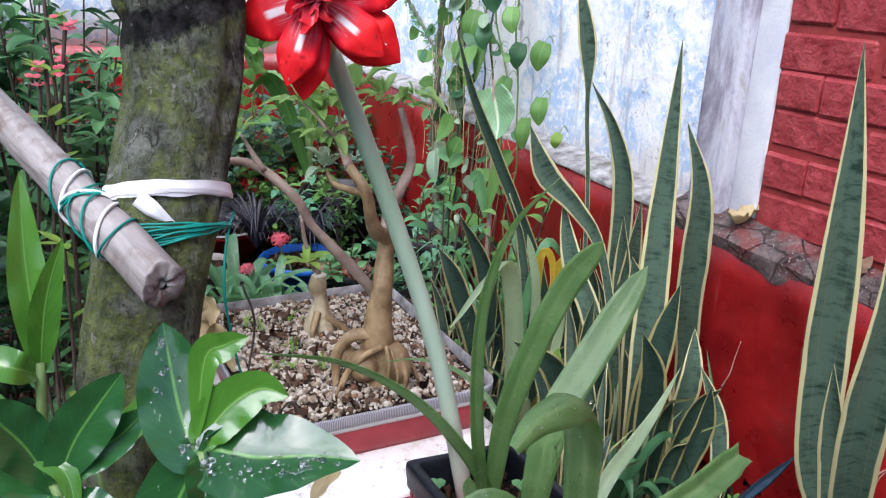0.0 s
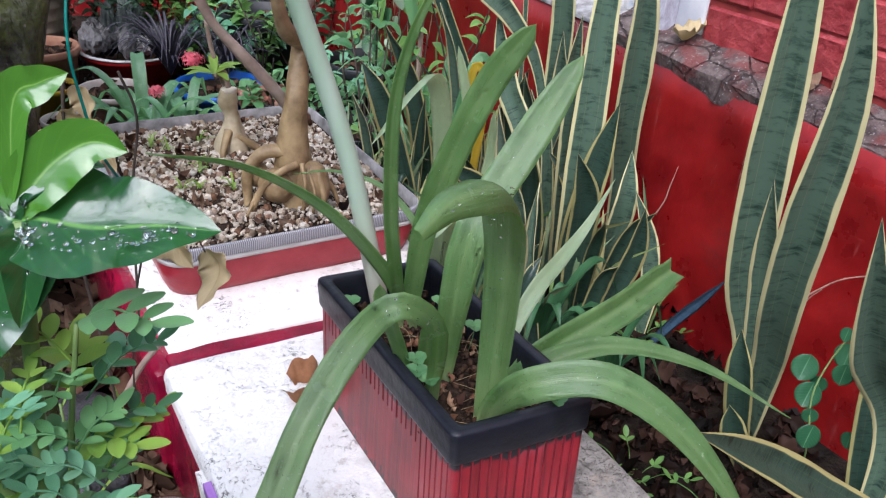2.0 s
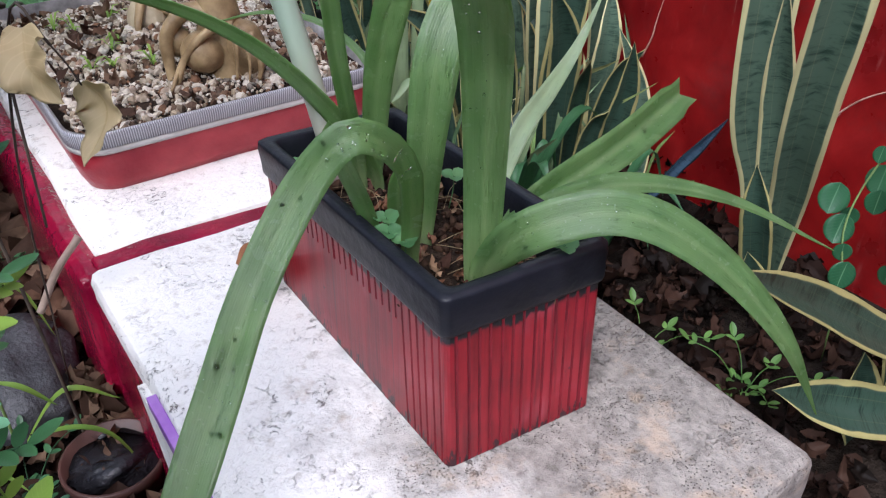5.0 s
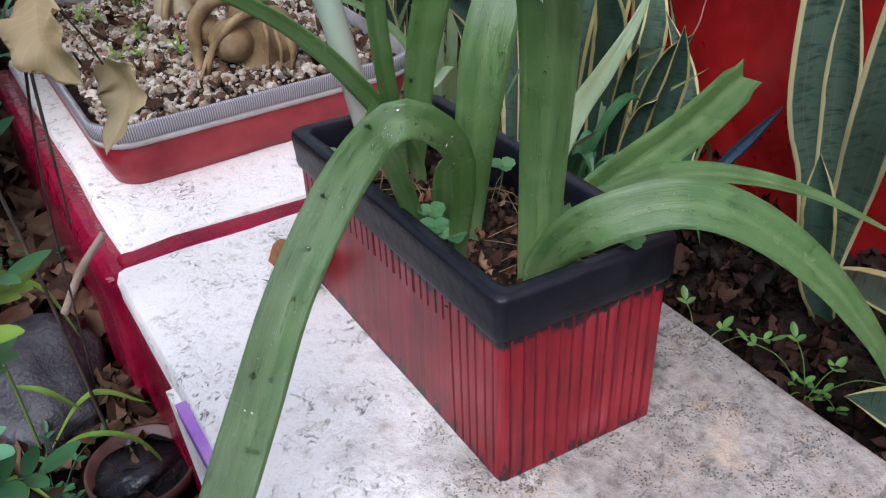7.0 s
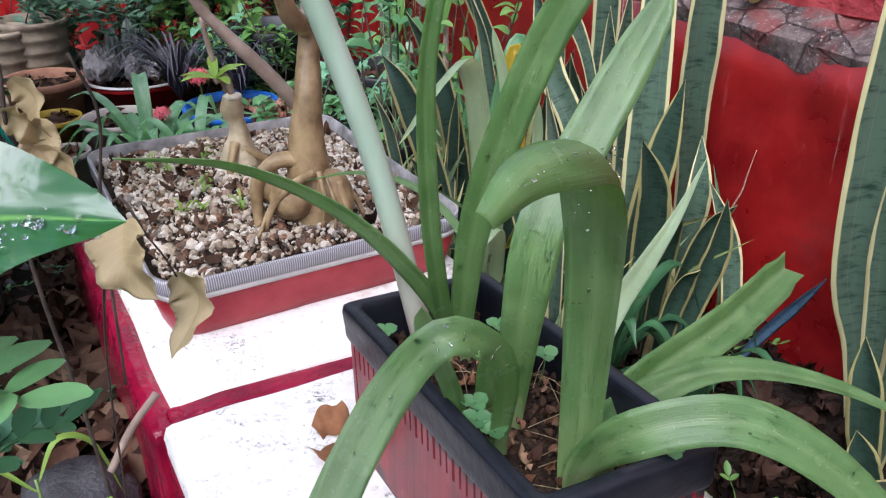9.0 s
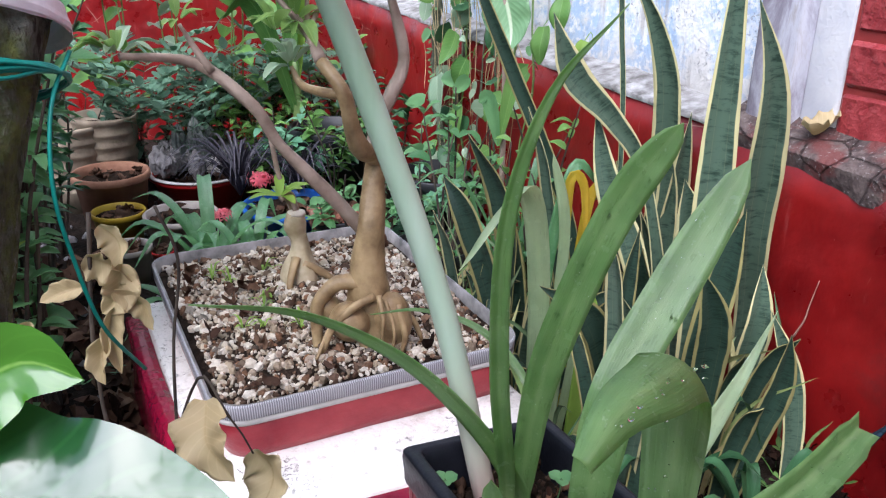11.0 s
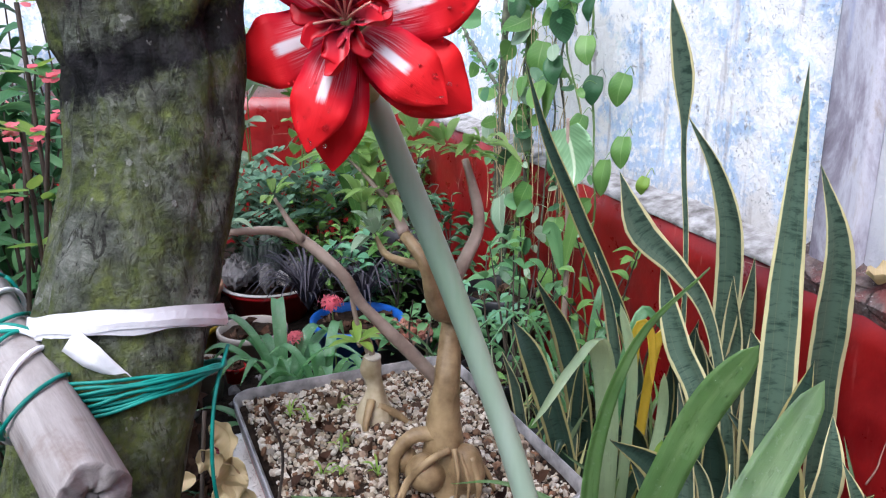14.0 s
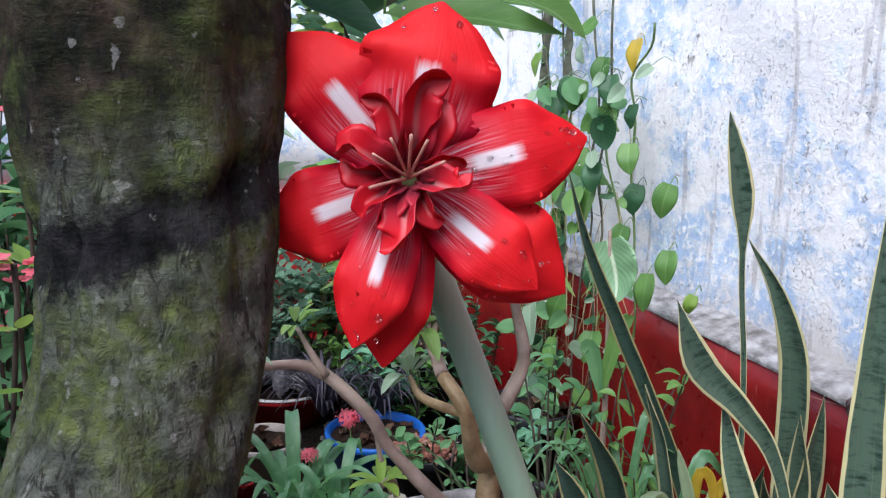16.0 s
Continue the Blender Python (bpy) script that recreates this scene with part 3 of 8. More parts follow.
def blade(bm, pts, width, shape, face=(0, 0, 1), fold=0.0, thick=0.0, nv=4, twist=0.0, wave=0.0, mat=0, cup=0.0, steady=False):
    """A leaf along the points. shape(t): share of the width; face: where its upper side looks;
    fold: depth of the channel as a share of the width; twist: degrees over its length; wave: ripple of the margins;
    steady: the upper side keeps looking one way instead of rolling over with the bend."""
    uv = bm.loops.layers.uv.verify()
    n = len(pts) - 1
    layers, up = [], Vector(face)
    tops, bots = [], []
    for i, p in enumerate(pts):
        t = i / n
        d = (pts[min(i + 1, n)] - pts[max(i - 1, 0)]).normalized()
        up = Vector(face) if steady else up
        up = (up - d * up.dot(d)).normalized() if (up - d * up.dot(d)).length > 1e-4 else d.orthogonal().normalized()
        q = Matrix.Rotation(radians(twist) * t, 3, d) @ up
        side = d.cross(q)
        w = width * max(shape(t), 0.004)
        row, low = [], []
        for k in range(nv + 1):
            s = k / nv * 2 - 1
            h = fold * w * (abs(s) - 0.5) - cup * w * s * s + wave * w * math.sin(t * 21 + (1.7 if s > 0 else 0)) * s * s
            v = p + side * s * w * 0.5 + q * h
            row.append(bm.verts.new(v))
            if thick:
                low.append(bm.verts.new(v - q * thick * (1 - 0.8 * s * s)))
        tops.append(row), bots.append(low)

    def skin(rows, flip):
        for i in range(n):
            for k in range(nv):
                vs = [rows[i][k], rows[i][k + 1], rows[i + 1][k + 1], rows[i + 1][k]]
                cs = [(k / nv, i / n), ((k + 1) / nv, i / n), ((k + 1) / nv, (i + 1) / n), (k / nv, (i + 1) / n)]
                if flip:
                    vs, cs = vs[::-1], cs[::-1]
                f = bm.faces.new(vs)
                f.material_index = mat
                for l, c in zip(f.loops, cs):
                    l[uv].uv = c

    skin(tops, False)
    if thick:
        skin(bots, True)
        for i in range(n):
            for k, o in ((0, 0), (nv, 1)):
                vs = [tops[i][k], tops[i + 1][k], bots[i + 1][k], bots[i][k]]
                f = bm.faces.new(vs if o == 0 else vs[::-1])
                f.material_index = mat
                for l, c in zip(f.loops, ((o, i / n), (o, (i + 1) / n), (o, (i + 1) / n), (o, i / n))):
                    l[uv].uv = c
    return bm


def lance(t):
    return math.sin(math.pi * min(1, t * 0.97 + 0.03)) ** 0.75


def oval(t):
    return math.sin(math.pi * t**0.8) ** 0.8


def strap(t):
    return min(1, 0.72 + t) * (1 - max(0, (t - 0.72) / 0.28) ** 2.2) ** 0.6 if t < 1 else 0


def taper(t):
    """Narrow leaf that thins out evenly to a point."""
    return min(1, 0.75 + t) * (1 - max(0, (t - 0.35) / 0.65) ** 1.7)


def blunt(t):
    """Broad strap that narrows to its foot and ends in a blunt tip."""
    return min(1, 0.45 + t * 1.1) * (1 - max(0, (t - 0.80) / 0.20) ** 2.6) ** 0.6 if t < 1 else 0


def sword(t):
    return (0.42 + 0.58 * math.sin(math.pi * min(1, 0.1 + t * 0.72)) ** 1.2) * (1 - max(0, (t - 0.55) / 0.45) ** 2.4)


def heart(t):
    return (math.sin(math.pi * min(1, t * 0.86 + 0.14)) ** 0.7) * (1.05 - 0.25 * t)


def box(bm, x0, x1, y0, y1, z0, z1, bevel=0.0, mat=0, seg=2):
    r = bmesh.ops.create_cube(bm, size=1.0)
    for v in r["verts"]:
        v.co = Vector((x0 if v.co.x < 0 else x1, y0 if v.co.y < 0 else y1, z0 if v.co.z < 0 else z1))
    faces = {f for v in r["verts"] for f in v.link_faces}
    for f in faces:
        f.material_index = mat
    if bevel:
        es = {e for f in faces for e in f.edges}
        bmesh.ops.bevel(bm, geom=list(es), offset=bevel, segments=seg, affect="EDGES", profile=0.5)
    return bm


def rough_up(bm, amount, scale, seed=0.0):
    """Uneven surfaces: every corner is moved a little by smooth noise."""
    for v in bm.verts:
        v.co += noise.noise_vector(v.co * scale + Vector((seed, seed * 2, 0))) * amount
    return bm


def cut(bm, times):
    bmesh.ops.subdivide_edges(bm, edges=bm.edges[:], cuts=times, use_grid_fill=True)
    return bm


def lathe(bm, profile, n=28, at=(0, 0, 0), mat=0, sx=1.0, sy=1.0, caps=True):
    """A turned body: profile of (radius, height) from the outer foot over the lip to the inner floor."""
    rings = []
    for r, z in profile:
        rings.append([bm.verts.new((at[0] + r * sx * math.cos(2 * math.pi * k / n), at[1] + r * sy * math.sin(2 * math.pi * k / n), at[2] + z)) for k in range(n)])
    for a, b in zip(rings, rings[1:]):
        for k in range(n):
            bm.faces.new((a[k], a[(k + 1) % n], b[(k + 1) % n], b[k])).material_index = mat
    if caps:
        bm.faces.new(rings[0][::-1]).material_index = mat
        bm.faces.new(rings[-1]).material_index = mat
    return bm


def ico():
    bm = bmesh.new()
    bmesh.ops.create_icosphere(bm, subdivisions=1, radius=1)
    bm.verts.index_update()
    out = [v.co.copy() for v in bm.verts], [[v.index for v in f.verts] for f in bm.faces]
    bm.free()
    return out


ICO_V, ICO_F = ico()


def pebble(bm, at, r, rng, flat=0.75, mat=0):
    """One broken stone."""
    turn = Euler([rng.uniform(0, 6.3) for _ in range(3)]).to_matrix()
    sx, sy, sz = (rng.uniform(0.6, 1.35) for _ in range(3))
    at, vs = Vector(at), []
    for c in ICO_V:
        q = turn @ Vector((c.x * sx, c.y * sy, c.z * sz * flat))
        vs.append(bm.verts.new(q * r * rng.uniform(0.7, 1.2) + at))
    for f in ICO_F:
        bm.faces.new([vs[k] for k in f]).material_index = mat


def dry_leaf(bm, at, size, rng, tilt=0.6, mat=0, curl=0.5):
    """A curled fallen leaf."""
    a = rng.uniform(0, 6.283)
    d = Vector((math.cos(a), math.sin(a), rng.uniform(-0.2, 0.3) * tilt)).normalized()
    bend = Vector((0, 0, rng.uniform(0.05, curl))) * size
    p = Vector(at)
    kink = Vector((rng.uniform(-0.2, 0.2), rng.uniform(-0.2, 0.2), 0.05)) * size
    pts = curve([p - d * size * 0.5 + bend * rng.uniform(0.2, 1.1), p + kink + Vector((0, 0, size * 0.06)), p + d * size * 0.28 - kink * 0.4, p + d * size * 0.5 + bend], 8)
    up = Vector((rng.uniform(-tilt, tilt), rng.uniform(-tilt, tilt), 1))
    blade(bm, pts, size * rng.uniform(0.45, 0.75), oval, up, fold=rng.uniform(-0.4, 0.8), nv=4, wave=rng.uniform(0.08, 0.35), mat=mat, twist=rng.uniform(-60, 60))

# ---- setting: ground, walls ----
def build_ground():
    bm = bmesh.new()
    n, half = 70, 30.0
    line = [math.copysign(abs(k / (n / 2) - 1) ** 3.0, k / (n / 2) - 1) * half for k in range(n + 1)]
    grid = [[bm.verts.new((1.0 + a, 1.8 + b, G + 0.03 * noise.noise(Vector((a * 3, b * 3, 0))) + 0.012 * noise.noise(Vector((a * 11, b * 11, 4))))) for b in line] for a in line]
    for i in range(n):
        for j in range(n):
            bm.faces.new((grid[i][j], grid[i + 1][j], grid[i + 1][j + 1], grid[i][j + 1]))
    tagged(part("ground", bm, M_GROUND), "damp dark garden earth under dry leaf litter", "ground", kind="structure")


def red_top(y):
    return 0.676 + 0.042 * y


def build_long_wall():
    """Red plinth with a broken cement ledge, whitewashed wall above it, stained pilaster and a pier of painted bricks."""
    ys = [-1.5 + 0.06 * k for k in range(92)]
    bm = bmesh.new()
    rows = []
    for y in ys:
        top = red_top(y)
        rows.append([bm.verts.new((WALL + (0.014 if z > 0.05 else 0.0) * noise.noise(Vector((y * 4, z * 8, 1))), y, z)) for z in [top * k / 9 for k in range(10)]] + [bm.verts.new((UPPER + 0.3, y, top)), bm.verts.new((UPPER + 0.3, y, 0))])
    for a, b in zip(rows, rows[1:]):
        for k in range(11):
            bm.faces.new((a[k], b[k], b[k + 1], a[k + 1]))
    bm.faces.new(rows[0]), bm.faces.new(rows[-1][::-1])
    plinth = part("wall_plinth", bm, M_RED)
    bmesh_fix(plinth)
    tagged(plinth, "low garden wall plinth in chipped glossy red paint", "wall", kind="structure")
    # whitewashed wall above
    bm = bmesh.new()
    y0, y1, z0, z1, ny, nz = 1.20, 3.79, 0.70, 3.4, 60, 60
    g = [[bm.verts.new((UPPER + 0.02 * noise.noise(Vector((y0 + (y1 - y0) * j / ny, z0 + (z1 - z0) * k / nz, 0)) * 2.5) + 0.006 * noise.noise(Vector((j * 0.4, k * 0.4, 3))), y0 + (y1 - y0) * j / ny, z0 + (z1 - z0) * k / nz)) for k in range(nz + 1)] for j in range(ny + 1)]
    b = [[bm.verts.new((UPPER + 0.3, y0 + (y1 - y0) * j, z0 + (z1 - z0) * k)) for k in (0, 1)] for j in (0, 1)]
    for j in range(ny):
        for k in range(nz):
            bm.faces.new((g[j][k], g[j][k + 1], g[j + 1][k + 1], g[j + 1][k]))
    bm.faces.new((b[0][0], b[1][0], b[1][1], b[0][1]))
    bm.faces.new([g[j][nz] for j in range(ny + 1)] + [b[1][1], b[0][1]])
    bm.faces.new([b[1][0]] + [g[ny][k] for k in range(nz + 1)][::1] + [b[1][1]])
    tagged(part("wall_long", bm, M_WHITE), "old wall in flaking white and pale blue limewash", "wall", kind="structure")
    # ledge of broken cement on the plinth
    bm = bmesh.new()
    rng = random.Random(3)
    nl = 90
    sec = []
    for j in range(nl + 1):
        y = -1.4 + (1.42 + 1.4) * j / nl
        jag = 0.016 * noise.noise(Vector((y * 9, 0, 7))) + 0.008 * noise.noise(Vector((y * 31, 0, 2)))
        t = red_top(y)
        sec.append([bm.verts.new(c) for c in ((WALL + 0.006 - jag * 0.4, y, t - 0.035 - abs(jag) * 1.2), (WALL - 0.006 + jag * 0.4, y, t + 0.004), (WALL + 0.018 + jag, y, t + 0.022 + jag), (WALL + 0.055, y, t + 0.034 + 0.012 * noise.noise(Vector((y * 17, 5, 0)))), (UPPER + 0.02, y, t + 0.062 + 0.01 * noise.noise(Vector((y * 13, 9, 0)))), (UPPER + 0.02, y, t - 0.03))])
    for a, b2 in zip(sec, sec[1:]):
        for k in range(5):
            bm.faces.new((a[k], b2[k], b2[k + 1], a[k + 1]))
    tagged(part("wall_ledge", bm, M_MORTAR, smooth=False), "broken grey cement ledge on the red plinth", "ledge", kind="structure")
    bm = bmesh.new()
    sec = []
    for j in range(71):
        y = 1.42 + 2.35 * j / 70
        t, w = red_top(y), noise.noise(Vector((y * 7, 1, 0)))
        sec.append([bm.verts.new(c) for c in ((WALL - 0.004, y, t - 0.004 + 0.006 * w), (WALL - 0.006, y, t + 0.008), (WALL + 0.02, y, t + 0.016 + 0.006 * w), (UPPER + 0.02, y, t + 0.036 + 0.012 * w))])
    for a, b2 in zip(sec, sec[1:]):
        for k in range(3):
            bm.faces.new((a[k], b2[k], b2[k + 1], a[k + 1]))
    tagged(part("wall_ledge", bm, plain("worn_white_ledge", (0.12, 0.11, 0.10), (0.46, 0.45, 0.44), 28, 0.8, 0.7, 0.01)), "worn whitewashed ledge on the red plinth", "ledge", kind="structure")
    # pilaster, stained grey and brown
    k = Mat("stained_plaster", 0.85, 0.3)
    run = k.noise(7, 7, rough=0.7, stretch=(1, 1.6, 0.55), distort=0.5)
    c = k.ramp(run, (0.34, (0.20, 0.17, 0.20)), (0.47, (0.38, 0.35, 0.41)), (0.57, (0.62, 0.62, 0.68)), (0.70, (0.34, 0.27, 0.22)))
    yel = k.ramp(k.noise(8, 3, stretch=(1, 2.5, 0.4)), (0.66, 0.0), (0.70, 0.7))
    c = k.mix(yel, c, (0.50, 0.36, 0.10))
    c = k.mix(k.ramp(k.noise(5, 3, stretch=(1, 3, 0.5)), (0.62, 0.0), (0.7, 0.6)), c, (0.28, 0.33, 0.55))
    k.color(c).bump(run, 0.5, 0.008)
    bm = bmesh.new()
    box(bm, UPPER - 0.042, UPPER + 0.2, 1.285, 1.392, 0.73, 3.4, 0.012)
    tagged(part("wall_pilaster", bm, k.m), "plaster pilaster streaked with grey and brown stains", "pilaster", kind="structure")
    bm = bmesh.new()
    box(bm, UPPER - 0.012, UPPER + 0.2, 1.205, 1.285, 0.73, 3.4, 0.006)
    tagged(part("wall_strip", bm, plain("white_plaster", (0.60, 0.62, 0.68), (0.84, 0.84, 0.84), 9, 0.85, 0.5, 0.006)), "strip of white plaster beside the brick pier", "wall", kind="structure")


def bmesh_fix(ob):
    bm = bmesh.new()
    bm.from_mesh(ob.data)
    bmesh.ops.recalc_face_normals(bm, faces=bm.faces[:])
    bm.to_mesh(ob.data)
    bm.free()


BACK = Vector((0.41, 0.911, 0)).normalized()
BACK_D = 4.13


def build_back_wall():
    """Wall across the end of the garden: red below, whitewash above."""
    side = Vector((0.911, -0.41, 0)).normalized()
    mid = BACK * BACK_D
    for name, lo, hi, out, mat, label in (("wall_back_plinth", 0.0, 0.845, 0.0, M_RED, "red painted foot of the end wall"), ("wall_back", 0.845, 4.2, 0.03, M_WHITE, "whitewashed end wall of the garden")):
        bm = bmesh.new()
        n = 40
        rows = []
        for j in range(n + 1):
            s = -6.5 + 7.0 * j / n
            col = []
            for k in range(13):
                z = lo + (hi - lo) * k / 12
                col.append(bm.verts.new(mid + side * s + BACK * (out + 0.02 * noise.noise(Vector((s * 3, z * 3, 5)))) + Vector((0, 0, z))))
            col.append(bm.verts.new(mid + side * s + BACK * 0.25 + Vector((0, 0, hi))))
            col.append(bm.verts.new(mid + side * s + BACK * 0.25 + Vector((0, 0, lo))))
            rows.append(col)
        for a, b in zip(rows, rows[1:]):
            for k in range(15):
                bm.faces.new((a[k], a[(k + 1) % 15], b[(k + 1) % 15], b[k]))
        ob = part(name, bm, mat)
        bmesh_fix(ob)
        tagged(ob, label, "wall", kind="structure")


# ---- the bench with its planter and tray ----
def build_bench():
    b = thing("garden_bench", "low masonry bench, whitewashed slabs on crimson painted sides", "bench", at=(0.84, 1.0, G))
    def add(name, dims, mat, label="", bev=0.008, cuts=5, amount=0.004):
        bm = bmesh.new()
        x0, x1, y0, y1, z0, z1 = dims
        box(bm, x0, x1, y0, y1, z0, z1, bev)
        cut(bm, cuts)
        rough_up(bm, amount, 9), rough_up(bm, amount * 0.4, 40)
        bmesh.ops.translate(bm, verts=bm.verts[:], vec=-b.location)
        return part(name, bm, mat, b, label)
    add("base", (0.566, 1.05, 0.375, 1.79, G - 0.05, 0.36), M_REDBASE, "crimson gloss painted base")
    add("slab", (0.587, 1.095, 1.070, 1.805, 0.335, BENCH + 0.002), M_BENCH, "whitewashed slab", 0.010)
    add("slab", (0.566, 1.068, 0.345, 1.048, 0.318, BENCH - 0.002), M_BENCH, "whitewashed slab with a worn cement end", 0.014)
    add("side_band", (0.552, 0.592, 1.030, 1.800, 0.17, 0.382), M_REDBASE, "crimson painted edge", 0.014, 6, 0.009)
    add("joint", (0.578, 1.06, 1.040, 1.076, 0.34, BENCH - 0.004), M_REDBASE, "crimson painted joint", 0.004, 6, 0.008)
    bm = bmesh.new()
    outline = [(0.352, 0.366), (0.352, 0.152), (0.60, 0.165), (0.74, 0.230), (0.84, 0.366)]
    sides = [[bm.verts.new(Vector((x, y, z)) - b.location) for y, z in outline] for x in (0.5585, 0.568)]
    bm.faces.new(sides[0]), bm.faces.new(sides[1][::-1])
    for i in range(5):
        bm.faces.new((sides[0][i], sides[1][i], sides[1][(i + 1) % 5], sides[0][(i + 1) % 5]))
    bmesh.ops.recalc_face_normals(bm, faces=bm.faces[:])
    part("side_plaster", bm, M_BENCH, b, "whitewashed plaster left bare of crimson", smooth=False)
    add("painted_line", (0.5575, 0.568, 0.35, 0.80, 0.366, 0.382), M_PURPLE, "purple painted line", 0.001, 4, 0.0015)


def rounded(x0, x1, y0, y1, r, n=6):
    """Corners of a rounded rectangle, counter-clockwise."""
    out = []
    for cx, cy, a0 in ((x1 - r, y1 - r, 0), (x0 + r, y1 - r, 90), (x0 + r, y0 + r, 180), (x1 - r, y0 + r, 270)):
        for k in range(n + 1):
            a = radians(a0 + 90 * k / n)
            out.append((cx + r * math.cos(a), cy + r * math.sin(a)))
    return out


def shell(bm, loops, mat=0, uvscale=0.0):
    """Skin between stacked outlines, (points, height) each."""
    uv = bm.loops.layers.uv.verify()
    rings = [[bm.verts.new((x, y, z)) for x, y in pts] for pts, z in loops]
    n = len(rings[0])
    for a, b in zip(rings, rings[1:]):
        run = 0.0
        for k in range(n):
            f = bm.faces.new((a[k], a[(k + 1) % n], b[(k + 1) % n], b[k]))
            f.material_index = mat
            step = (a[(k + 1) % n].co - a[k].co).length * uvscale
            for l, c in zip(f.loops, ((run, 0), (run + step, 0), (run + step, 1), (run, 1))):
                l[uv].uv = c
            run += step
    return rings


def ribbed_outline(w, l, r, t, rib):
    """Outline of the planter body: flat ribs parted by narrow upright grooves; also tells which steps lie in a groove."""
    out, low = [], []
    pts = rounded(-w / 2, w / 2, -l / 2, l / 2, r, 4)
    for i, (x, y) in enumerate(pts):
        nx, ny = pts[(i + 1) % len(pts)]
        d = math.hypot(nx - x, ny - y)
        steps = max(1, int(d / 0.0016))
        for k in range(steps):
            f = k / steps
            px_, py_ = x + (nx - x) * f, y + (ny - y) * f
            ox, oy = (ny - y) / d, -(nx - x) / d
            s = px_ if abs(oy) > abs(ox) else py_
            panel = abs(ox) > abs(oy) and -0.098 < s < 0.162 and t < 0.80
            groove = d > 0.02 and not panel and (s / 0.0118 + 0.3) % 1.0 < 0.15
            h = -rib if groove else 0.0
            out.append((px_ + ox * h, py_ + oy * h))
            low.append(groove)
    return out, low


def settle(bm, top):
    """The soft planter has settled: its front is pushed askew and it leans back a little."""
    for v in bm.verts:
        v.co.y += -0.085 * v.co.x + 0.06 * (v.co.z - top)
        v.co.z -= 0.030 * v.co.y * v.co.z / top
    return bm


def build_planter():
    w, l, top = 0.168, 0.356, 0.195
    p = thing("planter", "rectangular plastic planter, ribbed, painted red with a black rim", "planter", at=(0.8455, 0.7225, BENCH - 0.002))
    rest = lambda b: settle(b, top)
    bm = bmesh.new()
    loops, grooves = [], []
    for z, s in ((0.0, 0.0), (0.004, 0.0), (0.034, 0.18), (0.035, 0.2), (0.07, 0.45), (0.122, 0.75), (0.123, 0.85), (0.157, 0.95)):
        outline, groove = ribbed_outline(w, l, 0.007, s, 0.0016 if z > 0.003 else 0)
        loops.append((outline, z))
        grooves.append(groove)
    rings = shell(bm, loops)
    bm.faces.ensure_lookup_table()
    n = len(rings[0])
    # groove faces take the red darkened for shade
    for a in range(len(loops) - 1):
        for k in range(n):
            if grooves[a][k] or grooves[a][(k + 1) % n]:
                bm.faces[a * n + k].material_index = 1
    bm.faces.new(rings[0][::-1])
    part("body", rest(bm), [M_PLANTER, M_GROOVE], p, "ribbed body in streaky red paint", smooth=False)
    bm = bmesh.new()
    o = lambda g, z, r=0.009: (rounded(-w / 2 - g, w / 2 + g, -l / 2 - g, l / 2 + g, r, 5), z)
    shell(bm, [o(-0.002, 0.152), o(0.0030, 0.153), o(0.0042, 0.157), o(0.0048, 0.185), o(0.004, 0.192), o(0.0, top), o(-0.010, top - 0.001), o(-0.0125, 0.188), o(-0.0135, 0.12), o(-0.0145, 0.08)])
    cut(bm, 2)
    rough_up(bm, 0.0012, 40)
    part("rim", rest(bm), M_BLACKRIM, p, "black painted rolled rim")
    bm = bmesh.new()
    pts = rounded(-w / 2 + 0.012, w / 2 - 0.012, -l / 2 + 0.012, l / 2 - 0.012, 0.01, 4)
    c = bm.verts.new((0, 0, 0.142))
    ring = [bm.verts.new((x, y, 0.134)) for x, y in pts]
    for k in range(len(ring)):
        bm.faces.new((ring[k], ring[(k + 1) % len(ring)], c))
    cut(bm, 4)
    rough_up(bm, 0.008, 28)
    part("potting_soil", rest(bm), M_SOIL, p, "dark crumbly potting soil")
    rng = random.Random(21)
    bm = bmesh.new()
    for _ in range(700):
        pebble(bm, (rng.uniform(-0.078, 0.078), rng.uniform(-0.168, 0.168), 0.140 + rng.uniform(-0.003, 0.006)), rng.choice((0.0015, 0.002, 0.003, 0.004, 0.007)), rng)
    tagged(part("soil_crumb", bm, vary_mat("soil_crumb", (0.03, 0.018, 0.012), (0.08, 0.045, 0.028), (0.015, 0.010, 0.008), (0.14, 0.085, 0.055)), p), kind="stuff")
    bm = bmesh.new()
    for _ in range(90):
        dry_leaf(bm, (rng.uniform(-0.07, 0.07), rng.uniform(-0.15, 0.12), 0.144 + rng.uniform(0, 0.010)), rng.uniform(0.008, 0.022), rng, 1.2, curl=1.0)
    for q in ((0.01, -0.085), (0.025, -0.13)):
        dry_leaf(bm, (*q, 0.148), 0.034, rng, 1.2, curl=1.4)
    tagged(part("leaf_litter", bm, vary_mat("rusty_dry_leaf", (0.12, 0.055, 0.03), (0.26, 0.13, 0.075), (0.05, 0.024, 0.016), (0.36, 0.23, 0.14), (0.03, 0.018, 0.012)), p, "rust brown dry leaves"), kind="stuff")
    bm = bmesh.new()
    for _ in range(34):
        a, q = rng.uniform(0, 6.3), Vector((rng.uniform(-0.065, 0.065), rng.uniform(-0.16, 0.15), 0.147 + rng.uniform(0, 0.006)))
        d = Vector((math.cos(a), math.sin(a), 0)) * rng.uniform(0.02, 0.05)
        tube(bm, curve([q - d, q + Vector((rng.uniform(-0.01, 0.01), rng.uniform(-0.01, 0.01), 0.012)), q + d], 5), 0.0004, 4)
